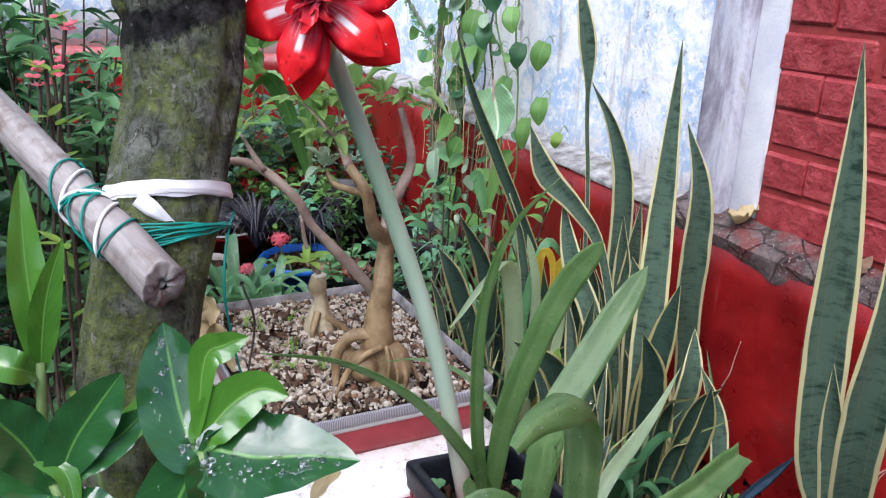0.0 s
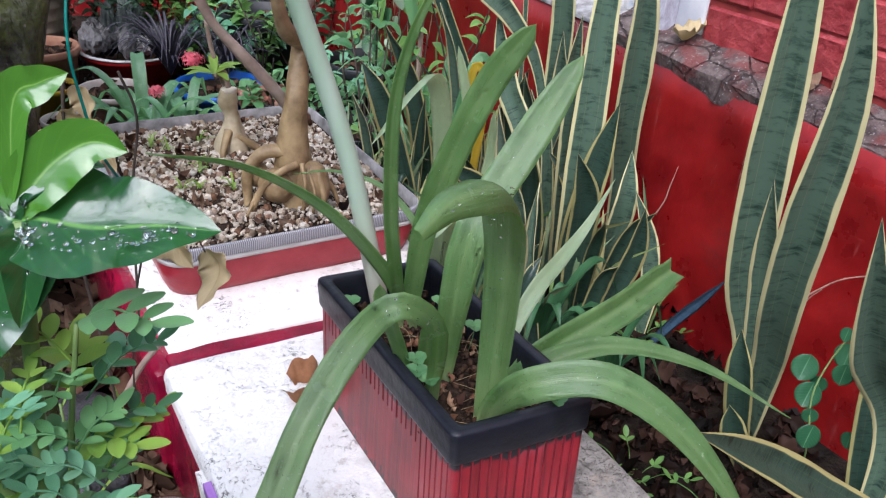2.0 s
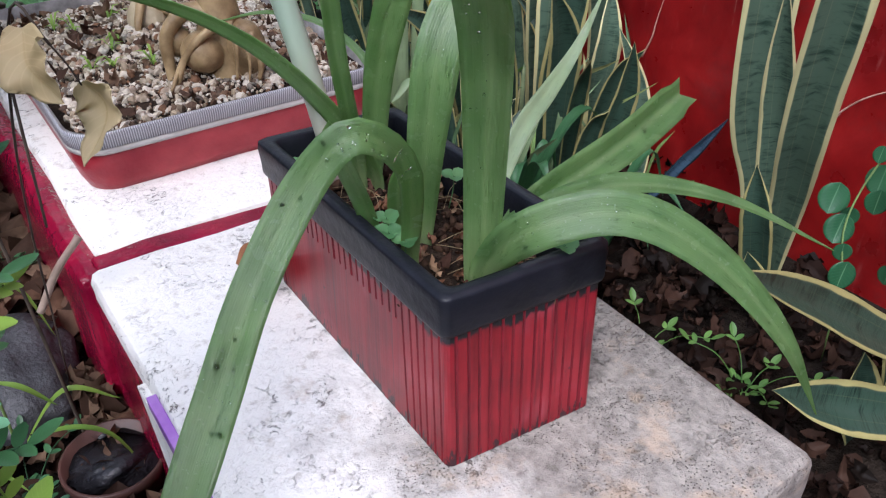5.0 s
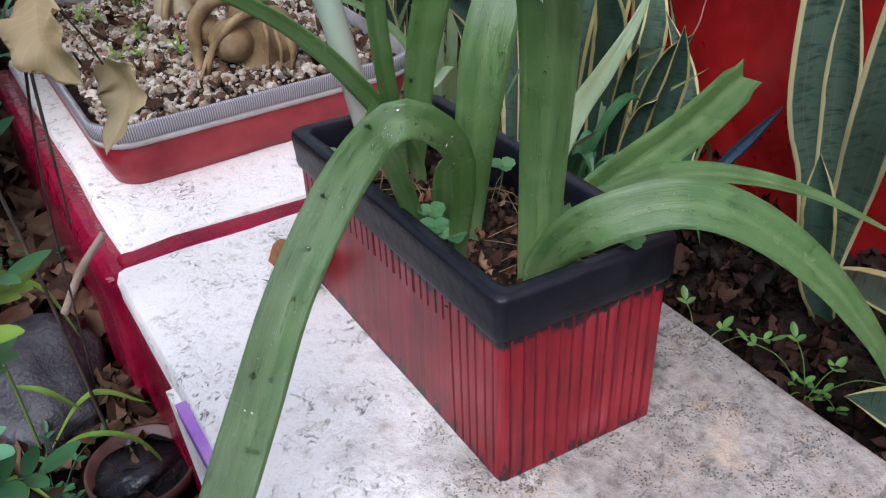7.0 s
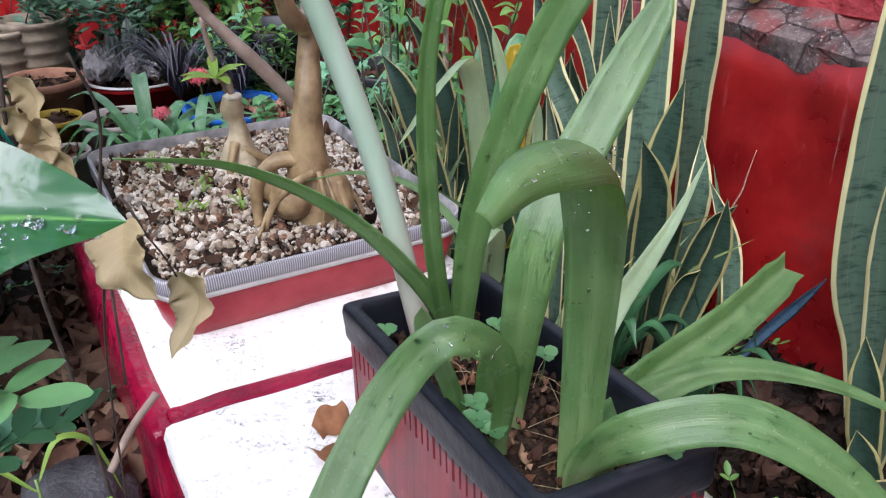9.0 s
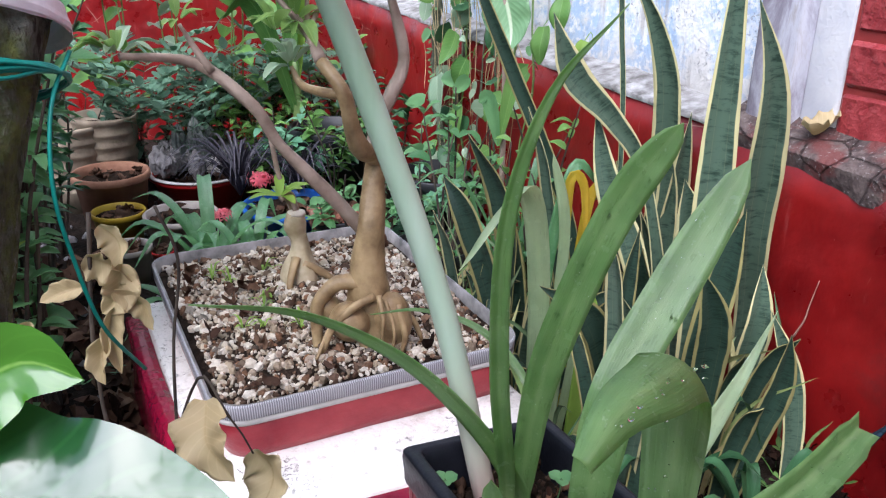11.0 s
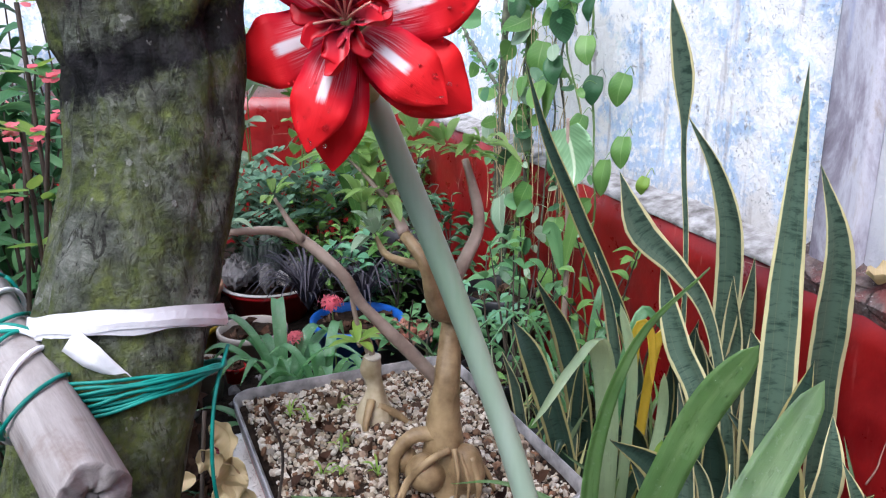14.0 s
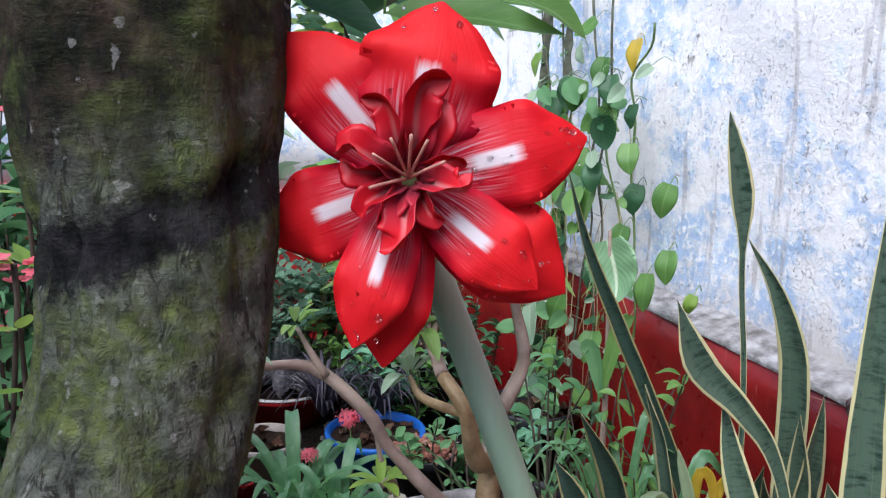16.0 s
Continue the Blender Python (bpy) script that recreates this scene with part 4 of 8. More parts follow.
    tagged(part("dry_stem", bm, plain("straw", (0.16, 0.11, 0.055), (0.36, 0.28, 0.15), 40, 0.7), p, "thin straw-coloured dry stems"), kind="stuff")


def build_tray():
    x0, x1, y0, y1, h = 0.612, 1.098, 1.197, 1.795, 0.099
    cx, cy = (x0 + x1) / 2, (y0 + y1) / 2
    w, l = x1 - x0, y1 - y0
    p = thing("bonsai_tray", "shallow red tray edged with grey mesh tape, full of gravel", "bonsai tray", at=(cx, cy, BENCH))
    o = lambda g, z, r=0.05: (rounded(-w / 2 - g, w / 2 + g, -l / 2 - g, l / 2 + g, r, 7), z)
    bm = bmesh.new()
    rings = shell(bm, [o(-0.024, 0.0, 0.03), o(-0.018, 0.002, 0.04), o(-0.010, 0.02), o(-0.004, 0.050), o(-0.004, 0.066)])
    bm.faces.new(rings[0][::-1])
    part("body", bm, plain("tray_red_paint", (0.24, 0.010, 0.022), (0.42, 0.05, 0.06), 12, 0.35, 0.3, 0.004), p, "dull crimson painted body")
    bm = bmesh.new()
    shell(bm, [o(-0.004, 0.066), o(0.0, 0.067), o(0.001, 0.074), o(-0.001, 0.076)])
    part("ledge", bm, M_PALEPLA, p, "chalky grey moulding")
    bm = bmesh.new()
    shell(bm, [o(-0.001, 0.076), o(0.0012, 0.077), o(0.0022, 0.097), o(0.0015, h + 0.0005), o(0.0, h + 0.001)], uvscale=300.0)
    part("mesh_edge", bm, M_MESHRIM, p, "band of grey woven mesh")
    bm = bmesh.new()
    shell(bm, [o(0.0, h + 0.001), o(-0.004, h), o(-0.007, 0.07), o(-0.009, 0.03)])
    part("inner_wall", bm, plain("white_tray_plastic", (0.10, 0.095, 0.09), (0.34, 0.32, 0.31), 30, 0.5), p, "off-white inner lip")
    rng = random.Random(5)
    bm = bmesh.new()
    n = 26
    hill = lambda x, y: 0.080 + 0.036 * math.exp(-(x ** 2 / 0.03 + (y + 0.05) ** 2 / 0.05)) + 0.006 * noise.noise(Vector((x * 14, y * 14, 2)))
    g = [[bm.verts.new((-w / 2 + 0.006 + (w - 0.012) * i / n, -l / 2 + 0.006 + (l - 0.012) * j / n, 0)) for j in range(n + 1)] for i in range(n + 1)]
    for row in g:
        for v in row:
            q = max(abs(v.co.x) / (w / 2), abs(v.co.y) / (l / 2))
            v.co.z = hill(v.co.x, v.co.y) - 0.008 * max(0, q - 0.8) / 0.2
    for i in range(n):
        for j in range(n):
            if not (i in (0, n - 1) and j in (0, n - 1)):
                bm.faces.new((g[i][j], g[i + 1][j], g[i + 1][j + 1], g[i][j + 1]))
    part("soil", bm, M_SOIL, p, "dark gritty soil")
    bm = bmesh.new()
    for _ in range(6800):
        x, y = rng.uniform(-w / 2 + 0.02, w / 2 - 0.02), rng.uniform(-l / 2 + 0.02, l / 2 - 0.02)
        pebble(bm, (x, y, hill(x, y) + 0.001), rng.choice((0.002, 0.0025, 0.003, 0.0032, 0.0035, 0.004, 0.0045, 0.005, 0.006, 0.0075, 0.0095)), rng)
    tagged(part("gravel", bm, M_GRAVEL, p, "cream, grey and rusty gravel", smooth=False), kind="stuff")
    bm = bmesh.new()
    for _ in range(80):
        x, y = rng.uniform(-w / 2 + 0.03, w / 2 - 0.03), rng.uniform(-l / 2 + 0.03, l / 2 - 0.05)
        if x < -0.05 or rng.random() < 0.35:
            dry_leaf(bm, (x, y, hill(x, y) + 0.012), rng.uniform(0.014, 0.034), rng, 1.1, curl=1.0)
    tagged(part("leaf_litter", bm, M_LITTER, p, "curled brown dry leaves"), kind="stuff")
    bm = bmesh.new()
    for _ in range(9):
        x, y = rng.uniform(-w / 2 + 0.03, -0.02), rng.uniform(-l / 2 + 0.05, l / 2 - 0.05)
        for _ in range(6):
            a, s = rng.uniform(0, 6.3), rng.uniform(0.012, 0.04)
            q = Vector((x, y, hill(x, y)))
            blade(bm, curve([q, q + Vector((math.cos(a) * s * 0.4, math.sin(a) * s * 0.4, s * 0.7)), q + Vector((math.cos(a) * s, math.sin(a) * s, s * 0.6))], 4), 0.004, lance, (0, 0, 1), nv=2)
    tagged(part("seedling", bm, M_LIME, p, "tiny light green seedlings"), kind="stuff")


def build_big_bonsai():
    """Fat-rooted bonsai: swollen tubers, twisting trunk, three long limbs with tufts of leaves."""
    base = Vector((0.879, 1.31, BENCH + 0.106))
    p = thing("bonsai_tree", "ficus bonsai with bulging roots, bare twisted limbs and leaf tufts", "bonsai tree", at=base)
    rng = random.Random(8)
    def limb(name, pts, radii, mat, n=10, steps=22, wob=0.25, label=""):
        bm = bmesh.new()
        ps = curve([sub(p, q) for q in pts], steps)
        rs = []
        for k in range(steps + 1):
            f = k / steps * (len(radii) - 1)
            i = min(int(f), len(radii) - 2)
            rs.append(radii[i] + (radii[i + 1] - radii[i]) * (f - i))
        tube(bm, ps, rs, n, wob)
        return part(name, bm, mat, p, label)
    B = base
    limb("trunk", [B + Vector((0.002, 0.0, -0.02)), B + Vector((0.002, 0.003, 0.04)), (0.882, 1.316, 0.60), (0.886, 1.323, 0.665), (0.899, 1.338, 0.725), (0.907, 1.345, 0.772), (0.868, 1.302, 0.802), (0.846, 1.278, 0.845), (0.833, 1.270, 0.892), (0.815, 1.305, 0.928)],
         [0.040, 0.036, 0.026, 0.0205, 0.0165, 0.0155, 0.0140, 0.0115, 0.0105, 0.008], M_TRUNKSM, 14, 40, 0.35, "warm brown trunk, knobbly")
    for c, r, sz in (((-0.036, -0.010, 0.034), 0.033, 0.95), ((0.026, -0.022, 0.030), 0.034, 1.35), ((-0.060, 0.026, 0.045), 0.021, 1.2)):
        bm = bmesh.new()
        bmesh.ops.create_uvsphere(bm, u_segments=20, v_segments=14, radius=r)
        for v in bm.verts:
            v.co.z *= sz
            v.co *= 1 + 0.10 * noise.noise(v.co * 30)
            v.co += Vector(c)
        part("tuber", bm, M_TRUNKSM, p, "smooth swollen root")
    for pts, r in ((((-0.005, 0.0, 0.085), (-0.045, 0.012, 0.092), (-0.078, 0.016, 0.060), (-0.084, 0.008, 0.010), (-0.088, 0.0, -0.006)), 0.013), (((-0.005, -0.030, 0.078), (-0.040, -0.032, 0.066), (-0.068, -0.022, 0.034), (-0.088, -0.026, -0.004)), 0.0075), (((-0.045, -0.030, 0.060), (-0.070, -0.012, 0.028), (-0.102, -0.040, -0.002)), 0.0045),
                   (((0.002, -0.034, 0.080), (0.0, -0.054, 0.048), (-0.006, -0.058, 0.0)), 0.0048), (((0.030, -0.040, 0.062), (0.034, -0.060, 0.020), (0.026, -0.066, -0.006)), 0.006), (((0.035, -0.02, 0.05), (0.062, -0.028, 0.022), (0.070, -0.045, -0.006)), 0.006), (((0.0, 0.02, 0.06), (0.03, 0.05, 0.03), (0.05, 0.09, -0.004)), 0.012),
                   (((0.012, -0.036, 0.070), (0.016, -0.060, 0.030), (0.010, -0.066, -0.004)), 0.0035)):
        limb("root", [B + Vector(q) for q in pts], [r, r * 0.9, r * 0.5], M_TRUNKSM, 8, 12, 0.3)
    limb("branch", [(0.896, 1.362, 0.645), (0.884, 1.366, 0.662), (0.827, 1.367, 0.733), (0.773, 1.386, 0.797), (0.739, 1.388, 0.857), (0.670, 1.421, 0.916), (0.569, 1.389, 0.936)], [0.013, 0.012, 0.0105, 0.009, 0.0095, 0.008, 0.005], M_TWIG, 9, 30, 0.35, "long grey-brown limb")
    limb("branch", [(0.690, 1.412, 0.904), (0.672, 1.420, 0.935), (0.656, 1.437, 0.968)], [0.006, 0.005, 0.003], M_TWIG, 7, 8)
    limb("branch", [(0.902, 1.342, 0.768), (0.9235, 1.378, 0.813), (0.944, 1.370, 0.856), (0.966, 1.376, 0.896), (0.967, 1.375, 0.931), (0.9585, 1.380, 0.973), (0.944, 1.378, 1.0155)], [0.012, 0.0115, 0.011, 0.010, 0.009, 0.008, 0.006], M_TWIG, 9, 28, 0.35)
    limb("branch", [(0.832, 1.272, 0.888), (0.815, 1.300, 0.886), (0.796, 1.335, 0.892), (0.787, 1.352, 0.915)], [0.008, 0.007, 0.006, 0.003], M_TRUNKSM, 8, 14)
    limb("branch", [(0.815, 1.305, 0.928), (0.812, 1.345, 0.960), (0.800, 1.375, 0.985)], [0.009, 0.007, 0.004], M_TWIG, 8, 12)
    def tuft(at, n, size, mat, up=0.4, name="leaf"):
        for _ in range(n):
            a, e = rng.uniform(0, 6.283), rng.uniform(-0.35, 0.9) + up * 0.3
            d = Vector((math.cos(a) * math.cos(e), math.sin(a) * math.cos(e), math.sin(e)))
            s = size * rng.uniform(0.5, 1.05)
            q = sub(p, at) + d * 0.008
            bm = bmesh.new()
            blade(bm, curve([q, q + d * s * 0.5 + Vector((0, 0, s * 0.08)), q + d * s - Vector((0, 0, s * rng.uniform(0.05, 0.4)))], 7), s * rng.uniform(0.30, 0.42), lance, (0, 0, 1) if abs(e) < 1 else (1, 0, 0), fold=0.25, nv=4)
            part(name, bm, mat, p)
    for at, n, s in (((0.922, 1.405, 1.035), 10, 0.065), ((0.948, 1.380, 1.02), 8, 0.06), ((0.976, 1.384, 1.039), 9, 0.06), ((0.869, 1.400, 1.050), 7, 0.10), ((0.760, 1.415, 1.030), 11, 0.075), ((0.784, 1.395, 1.005), 10, 0.07), ((0.803, 1.372, 0.975), 10, 0.065), ((0.775, 1.377, 0.960), 9, 0.07), ((0.827, 1.385, 1.035), 8, 0.07), ((0.654, 1.438, 0.972), 6, 0.045)):
        tuft(at, n, s, M_BONSAI)
    tuft((0.787, 1.354, 0.917), 10, 0.06, M_PALELEAF)
    tuft((0.567, 1.400, 0.938), 8, 0.055, M_BONSAI)
    tuft((0.567, 1.402, 0.935), 5, 0.055, M_PALELEAF)
    for c, r in (((0.762, 1.413, 1.028), 0.0035), ((0.784, 1.395, 1.0), 0.003), ((0.827, 1.385, 1.03), 0.003), ((0.869, 1.40, 1.045), 0.003)):
        limb("twig", [(0.812, 1.345, 0.955), ((0.812 + c[0]) / 2, 1.37, (0.965 + c[2]) / 2), c], [0.005, r, 0.002], M_TWIG, 6, 8)


def build_small_bonsai():
    """Small squat desert-rose stump with a cut top and a single leafy shoot."""
    base = Vector((0.842, 1.556, BENCH + 0.105))
    p = thing("bonsai_stump", "small pale swollen bonsai stump beside the larger one", "bonsai tree", at=base)
    bm = bmesh.new()
    tube(bm, curve([(0, 0, -0.01), (0.0, 0, 0.03), (0.004, 0.004, 0.07), (-0.002, 0.006, 0.105), (0.0, 0.004, 0.128)], 18), [0.034, 0.037, 0.038, 0.037, 0.034, 0.029, 0.024, 0.020, 0.017, 0.015, 0.0145, 0.015, 0.017, 0.0185, 0.019, 0.018, 0.017, 0.0165, 0.016], 16, 0.3)
    part("trunk", bm, plain("pale_stump_bark", (0.30, 0.24, 0.13), (0.56, 0.48, 0.33), 30, 0.5), p, "pale khaki swollen trunk")
    bm = bmesh.new()
    lathe(bm, [(0.0165, 0.126), (0.0155, 0.131), (0.010, 0.133), (0.004, 0.1335)], 16, (0.0, 0.004, 0))
    rough_up(bm, 0.0015, 90)
    part("cut_top", bm, plain("pale_cut_wood", (0.62, 0.55, 0.44), (0.80, 0.74, 0.64), 60, 0.7), p, "pale cut top")
    for pts in (((0.0, -0.02, 0.04), (0.035, -0.035, 0.02), (0.06, -0.05, -0.005)), ((-0.01, -0.015, 0.05), (-0.03, -0.04, 0.02), (-0.035, -0.05, -0.005))):
        bm = bmesh.new()
        tube(bm, curve([Vector(q) for q in pts], 10), [0.009 - 0.0005 * k for k in range(11)], 8, 0.3)
        part("root", bm, M_TRUNKSM, p)
    bm = bmesh.new()
    tube(bm, curve([(0, 0.004, 0.13), (-0.01, 0.0, 0.165), (-0.03, -0.005, 0.16)], 8), 0.006, 7, 0.3)
    tube(bm, curve([(0.0, 0.01, 0.11), (-0.02, 0.03, 0.19), (-0.03, 0.03, 0.26)], 8), 0.0045, 7, 0.3)
    part("branch", bm, M_TWIG, p)
    rng = random.Random(4)
    for _ in range(9):
        a = rng.uniform(0, 6.3)
        q, d = Vector((-0.028, -0.004, 0.165)), Vector((math.cos(a), math.sin(a), rng.uniform(0.1, 0.8))).normalized()
        bm = bmesh.new()
        blade(bm, curve([q, q + d * 0.035, q + d * 0.065 - Vector((0, 0, 0.012))], 6), 0.018, lance, (0, 0, 1), fold=0.2)
        part("leaf", bm, M_LIME, p)


# ---- amaryllis ----
def build_amaryllis():
    b = Vector((0.862, 0.74, 0.525))
    p = thing("amaryllis", "amaryllis with long strap leaves and one tall stalk, in the planter", "amaryllis", at=b)
    def leaf(points, width, face, fold=0.10, twist=0.0, shape=strap, steps=30, label="", mat=M_AMA, cup=0.0, wet=0, steady=False):
        bm = bmesh.new()
        blade(bm, curve([sub(p, q) for q in points], steps), width, shape, face, fold, 0.0022, 6, twist, cup=cup, steady=steady)
        ob = part("leaf", bm, mat, p, label)
        if wet:
            bead(points, width, face, fold, shape, ob, wet, steady)
        return ob

    def bead(points, width, face, fold, shape, ob, n, steady=False):
        """Rain drops on the leaf."""
        rng = random.Random(n)
        ps = curve([sub(p, q) for q in points], 60)
        bm, up = bmesh.new(), Vector(face)
        ups = []
        for i in range(1, 60):
            d = (ps[i + 1] - ps[i - 1]).normalized()
            up = Vector(face) if steady else up
            up = (up - d * up.dot(d)).normalized()
            ups.append((up.copy(), d))
        for _ in range(n):
            i = rng.randint(14, 56)
            up, d = ups[i - 1]
            side, s = d.cross(up), rng.uniform(-0.38, 0.38)
            r = 0.0006 + 0.0014 * rng.random() ** 3
            w = width * shape(i / 60)
            at = ps[i] + side * s * w + up * (fold * w * (abs(2 * s) - 0.5) + r * 0.2)
            for v in bmesh.ops.create_icosphere(bm, subdivisions=2, radius=r)["verts"]:
                v.co = at + side * v.co.x + d * v.co.y * 1.25 + up * v.co.z * 0.65
        tagged(part("water_drop", bm, M_DROP, ob, "clear rain drops"), kind="stuff")

    leaf([(0.852, 0.815, 0.515), (0.846, 0.812, 0.56), (0.808, 0.824, 0.635), (0.747, 0.870, 0.707), (0.663, 0.925, 0.751), (0.562, 0.965, 0.764)], 0.028, (-0.45, -0.35, 0.8), 0.12, label="long leaf bowing out over the tray", shape=taper)
    leaf([(0.835, 0.815, 0.515), (0.826, 0.805, 0.59), (0.789, 0.768, 0.737), (0.775, 0.744, 0.887), (0.797, 0.727, 0.990), (0.836, 0.696, 1.055)], 0.018, (-0.3, -0.9, 0.3), 0.22, shape=taper)
    leaf([(0.852, 0.823, 0.515), (0.855, 0.819, 0.57), (0.861, 0.809, 0.681), (0.881, 0.789, 0.790), (0.916, 0.774, 0.884), (0.951, 0.752, 0.950)], 0.036, (-0.5, -0.85, 0.25), 0.08, wet=70, shape=blunt)
    leaf([(0.833, 0.694, 0.515), (0.833, 0.690, 0.58), (0.832, 0.680, 0.670), (0.856, 0.690, 0.750), (0.922, 0.712, 0.815), (0.997, 0.716, 0.923)], 0.042, (-0.6, -0.8, 0.2), 0.08, wet=71, shape=blunt)
    leaf([(0.838, 0.602, 0.515), (0.836, 0.598, 0.561), (0.836, 0.598, 0.680), (0.826, 0.588, 0.775), (0.803, 0.568, 0.836), (0.768, 0.536, 0.874), (0.728, 0.508, 0.890), (0.690, 0.492, 0.893), (0.655, 0.474, 0.884)], 0.049, (-0.55, -0.75, 0.35), 0.0, -60, cup=-0.20, shape=lambda t: (0.50 + 0.50 * min(1, t * 2.2)) * strap(min(1, 0.3 + t * 0.66)) * (1 - 0.5 * max(0, (t - 0.55) / 0.45)), label="broad leaf folded over at its end", wet=90)
    leaf([(0.803, 0.668, 0.515), (0.800, 0.662, 0.56), (0.765, 0.609, 0.680), (0.716, 0.604, 0.727), (0.678, 0.618, 0.690), (0.619, 0.595, 0.633), (0.564, 0.545, 0.592), (0.511, 0.502, 0.543), (0.462, 0.468, 0.488)], 0.033, (-0.3, -0.75, 0.6), 0.10, steady=True, label="drooping leaf with water marks", wet=170, shape=lambda t: min(1, 0.42 + t * 1.1) * (1 - max(0, (t - 0.8) / 0.2) ** 2 * 0.7))
    leaf([(0.838, 0.605, 0.515), (0.856, 0.616, 0.535), (0.936, 0.656, 0.550), (1.019, 0.665, 0.567), (1.104, 0.674, 0.583), (1.215, 0.700, 0.602)], 0.042, (-0.15, -0.75, 0.65), 0.45, shape=lambda t: min(1, 0.5 + t * 0.9) * (1 if t < 0.94 else 0.8), label="torn leaf, broken off square", wet=45)
    leaf([(0.836, 0.598, 0.515), (0.845, 0.592, 0.556), (0.912, 0.636, 0.555), (1.039, 0.633, 0.564), (1.152, 0.572, 0.540), (1.253, 0.485, 0.481)], 0.034, (0.0, -0.35, 1), 0.20, label="arching leaf", shape=taper)
    leaf([(0.834, 0.595, 0.515), (0.832, 0.583, 0.575), (0.852, 0.546, 0.627), (0.912, 0.505, 0.642), (0.967, 0.453, 0.607), (1.018, 0.397, 0.533), (1.072, 0.367, 0.428)], 0.039, (-0.25, -0.75, 0.6), 0.12, steady=True, label="broad leaf drooping over the bench edge", wet=55, shape=lambda t: min(1, 0.55 + t * 1.6) * (1 - max(0, (t - 0.5) / 0.5) ** 1.8))
    leaf([(0.90, 0.69, 0.515), (0.979, 0.723, 0.600), (1.046, 0.753, 0.625), (1.107, 0.777, 0.656), (1.152, 0.786, 0.716)], 0.022, (-0.5, -0.7, 0.4), 0.2, label="narrow pale young leaf", mat=M_PALESTRAP, shape=taper)
    leaf([(0.828, 0.725, 0.515), (0.820, 0.715, 0.575), (0.818, 0.705, 0.622)], 0.020, (-0.6, -0.7, 0.3), 0.3, steps=12)
    leaf([(0.878, 0.85, 0.515), (0.90, 0.88, 0.62), (0.885, 0.96, 0.665), (0.84, 1.03, 0.672), (0.79, 1.08, 0.655)], 0.010, (0, -0.3, 1), 0.15, shape=taper)
    leaf([(0.795, 0.70, 0.515), (0.772, 0.700, 0.60), (0.745, 0.69, 0.665), (0.735, 0.685, 0.70)], 0.019, (-0.6, -0.6, 0.3), 0.2, steps=12)
    for c, r in (((0.845, 0.825, 0.500), 0.022), ((0.815, 0.680, 0.498), 0.020), ((0.838, 0.600, 0.498), 0.022)):
        bm = bmesh.new()
        lathe(bm, [(r * 0.8, -0.03), (r, -0.005), (r * 0.8, 0.018), (r * 0.5, 0.034), (r * 0.42, 0.045)], 18, sub(p, c))
        part("bulb", bm, plain("bulb_skin", (0.16, 0.07, 0.05), (0.32, 0.20, 0.13), 40, 0.7), p, "papery brown bulb neck")
    bm = bmesh.new()
    line = curve([sub(p, q) for q in ((0.836, 0.857, 0.515), (0.783, 0.870, 0.761), (0.715, 0.885, 0.972), (0.632, 0.886, 1.180))], 30)
    tube(bm, line, [0.0130 - 0.00007 * k for k in range(31)], 18)
    part("flower_stalk", bm, M_STALK, p, "smooth grey-green hollow stalk")
    # the bloom, turned towards the path
    c = Vector((0.588, 0.798, 1.236))
    out = Vector((-0.35, -0.92, 0.16)).normalized()
    right = Vector((0.92, -0.36, 0.0)).normalized()
    up = right.cross(out) * -1
    if up.z < 0:
        up = -up
    bm = bmesh.new()
    tube(bm, curve([sub(p, q) for q in (Vector((0.633, 0.886, 1.174)), c - out * 0.055 - up * 0.022, c - out * 0.03, c - out * 0.006)], 12), [0.010, 0.0095, 0.009, 0.008, 0.008, 0.009, 0.010, 0.011, 0.012, 0.013, 0.014, 0.015, 0.016], 12)
    part("flower_tube", bm, plain("green_throat", (0.22, 0.30, 0.10), (0.36, 0.42, 0.18), 40, 0.5), p, "green flower tube")
    def petal(ang, length, width, lean, droop, lift=0.0, fold=0.08, wet=0):
        d = right * math.cos(radians(ang)) + up * math.sin(radians(ang))
        q = sub(p, c) - out * 0.012 + d * 0.006
        cone = 0.008
        pts = [q, q + d * length * 0.30 + out * (lean * 0.6 + lift + cone * 0.34), q + d * length * 0.66 + out * (lean + lift + cone * 0.72), q + d * length + out * (lean - droop + lift + cone)]
        bm = bmesh.new()
        blade(bm, curve(pts, 22), width, lambda t: (0.14 + 0.86 * math.sin(math.pi * min(1, t * 0.80 + 0.03)) ** 0.8) * (1 - max(0, (t - 0.62) / 0.38) ** 2.0) ** 0.8 if t < 1 else 0.03, out - d * 0.8, -fold, 0.0012, 8, 0, 0.06)
        ob = part("petal", bm, M_TEPAL, p)
        if wet:
            bead([v + p.location for v in pts], width, out - d * 0.8, -fold, lambda t: 0.7, ob, wet)
    petal(80, 0.091, 0.076, 0.012, 0.014, 0.002, wet=26)
    petal(131, 0.097, 0.056, 0.010, 0.012)
    petal(203, 0.080, 0.052, 0.008, 0.016, -0.004)
    petal(253, 0.088, 0.041, 0.016, 0.006, 0.007, wet=27)
    petal(263, 0.099, 0.044, 0.006, 0.010, -0.003)
    petal(14, 0.094, 0.056, 0.010, 0.014, 0.0, wet=30)
    petal(320, 0.084, 0.044, 0.016, 0.008, 0.006, wet=27)
    petal(325, 0.101, 0.060, 0.007, 0.014, -0.004, wet=28)
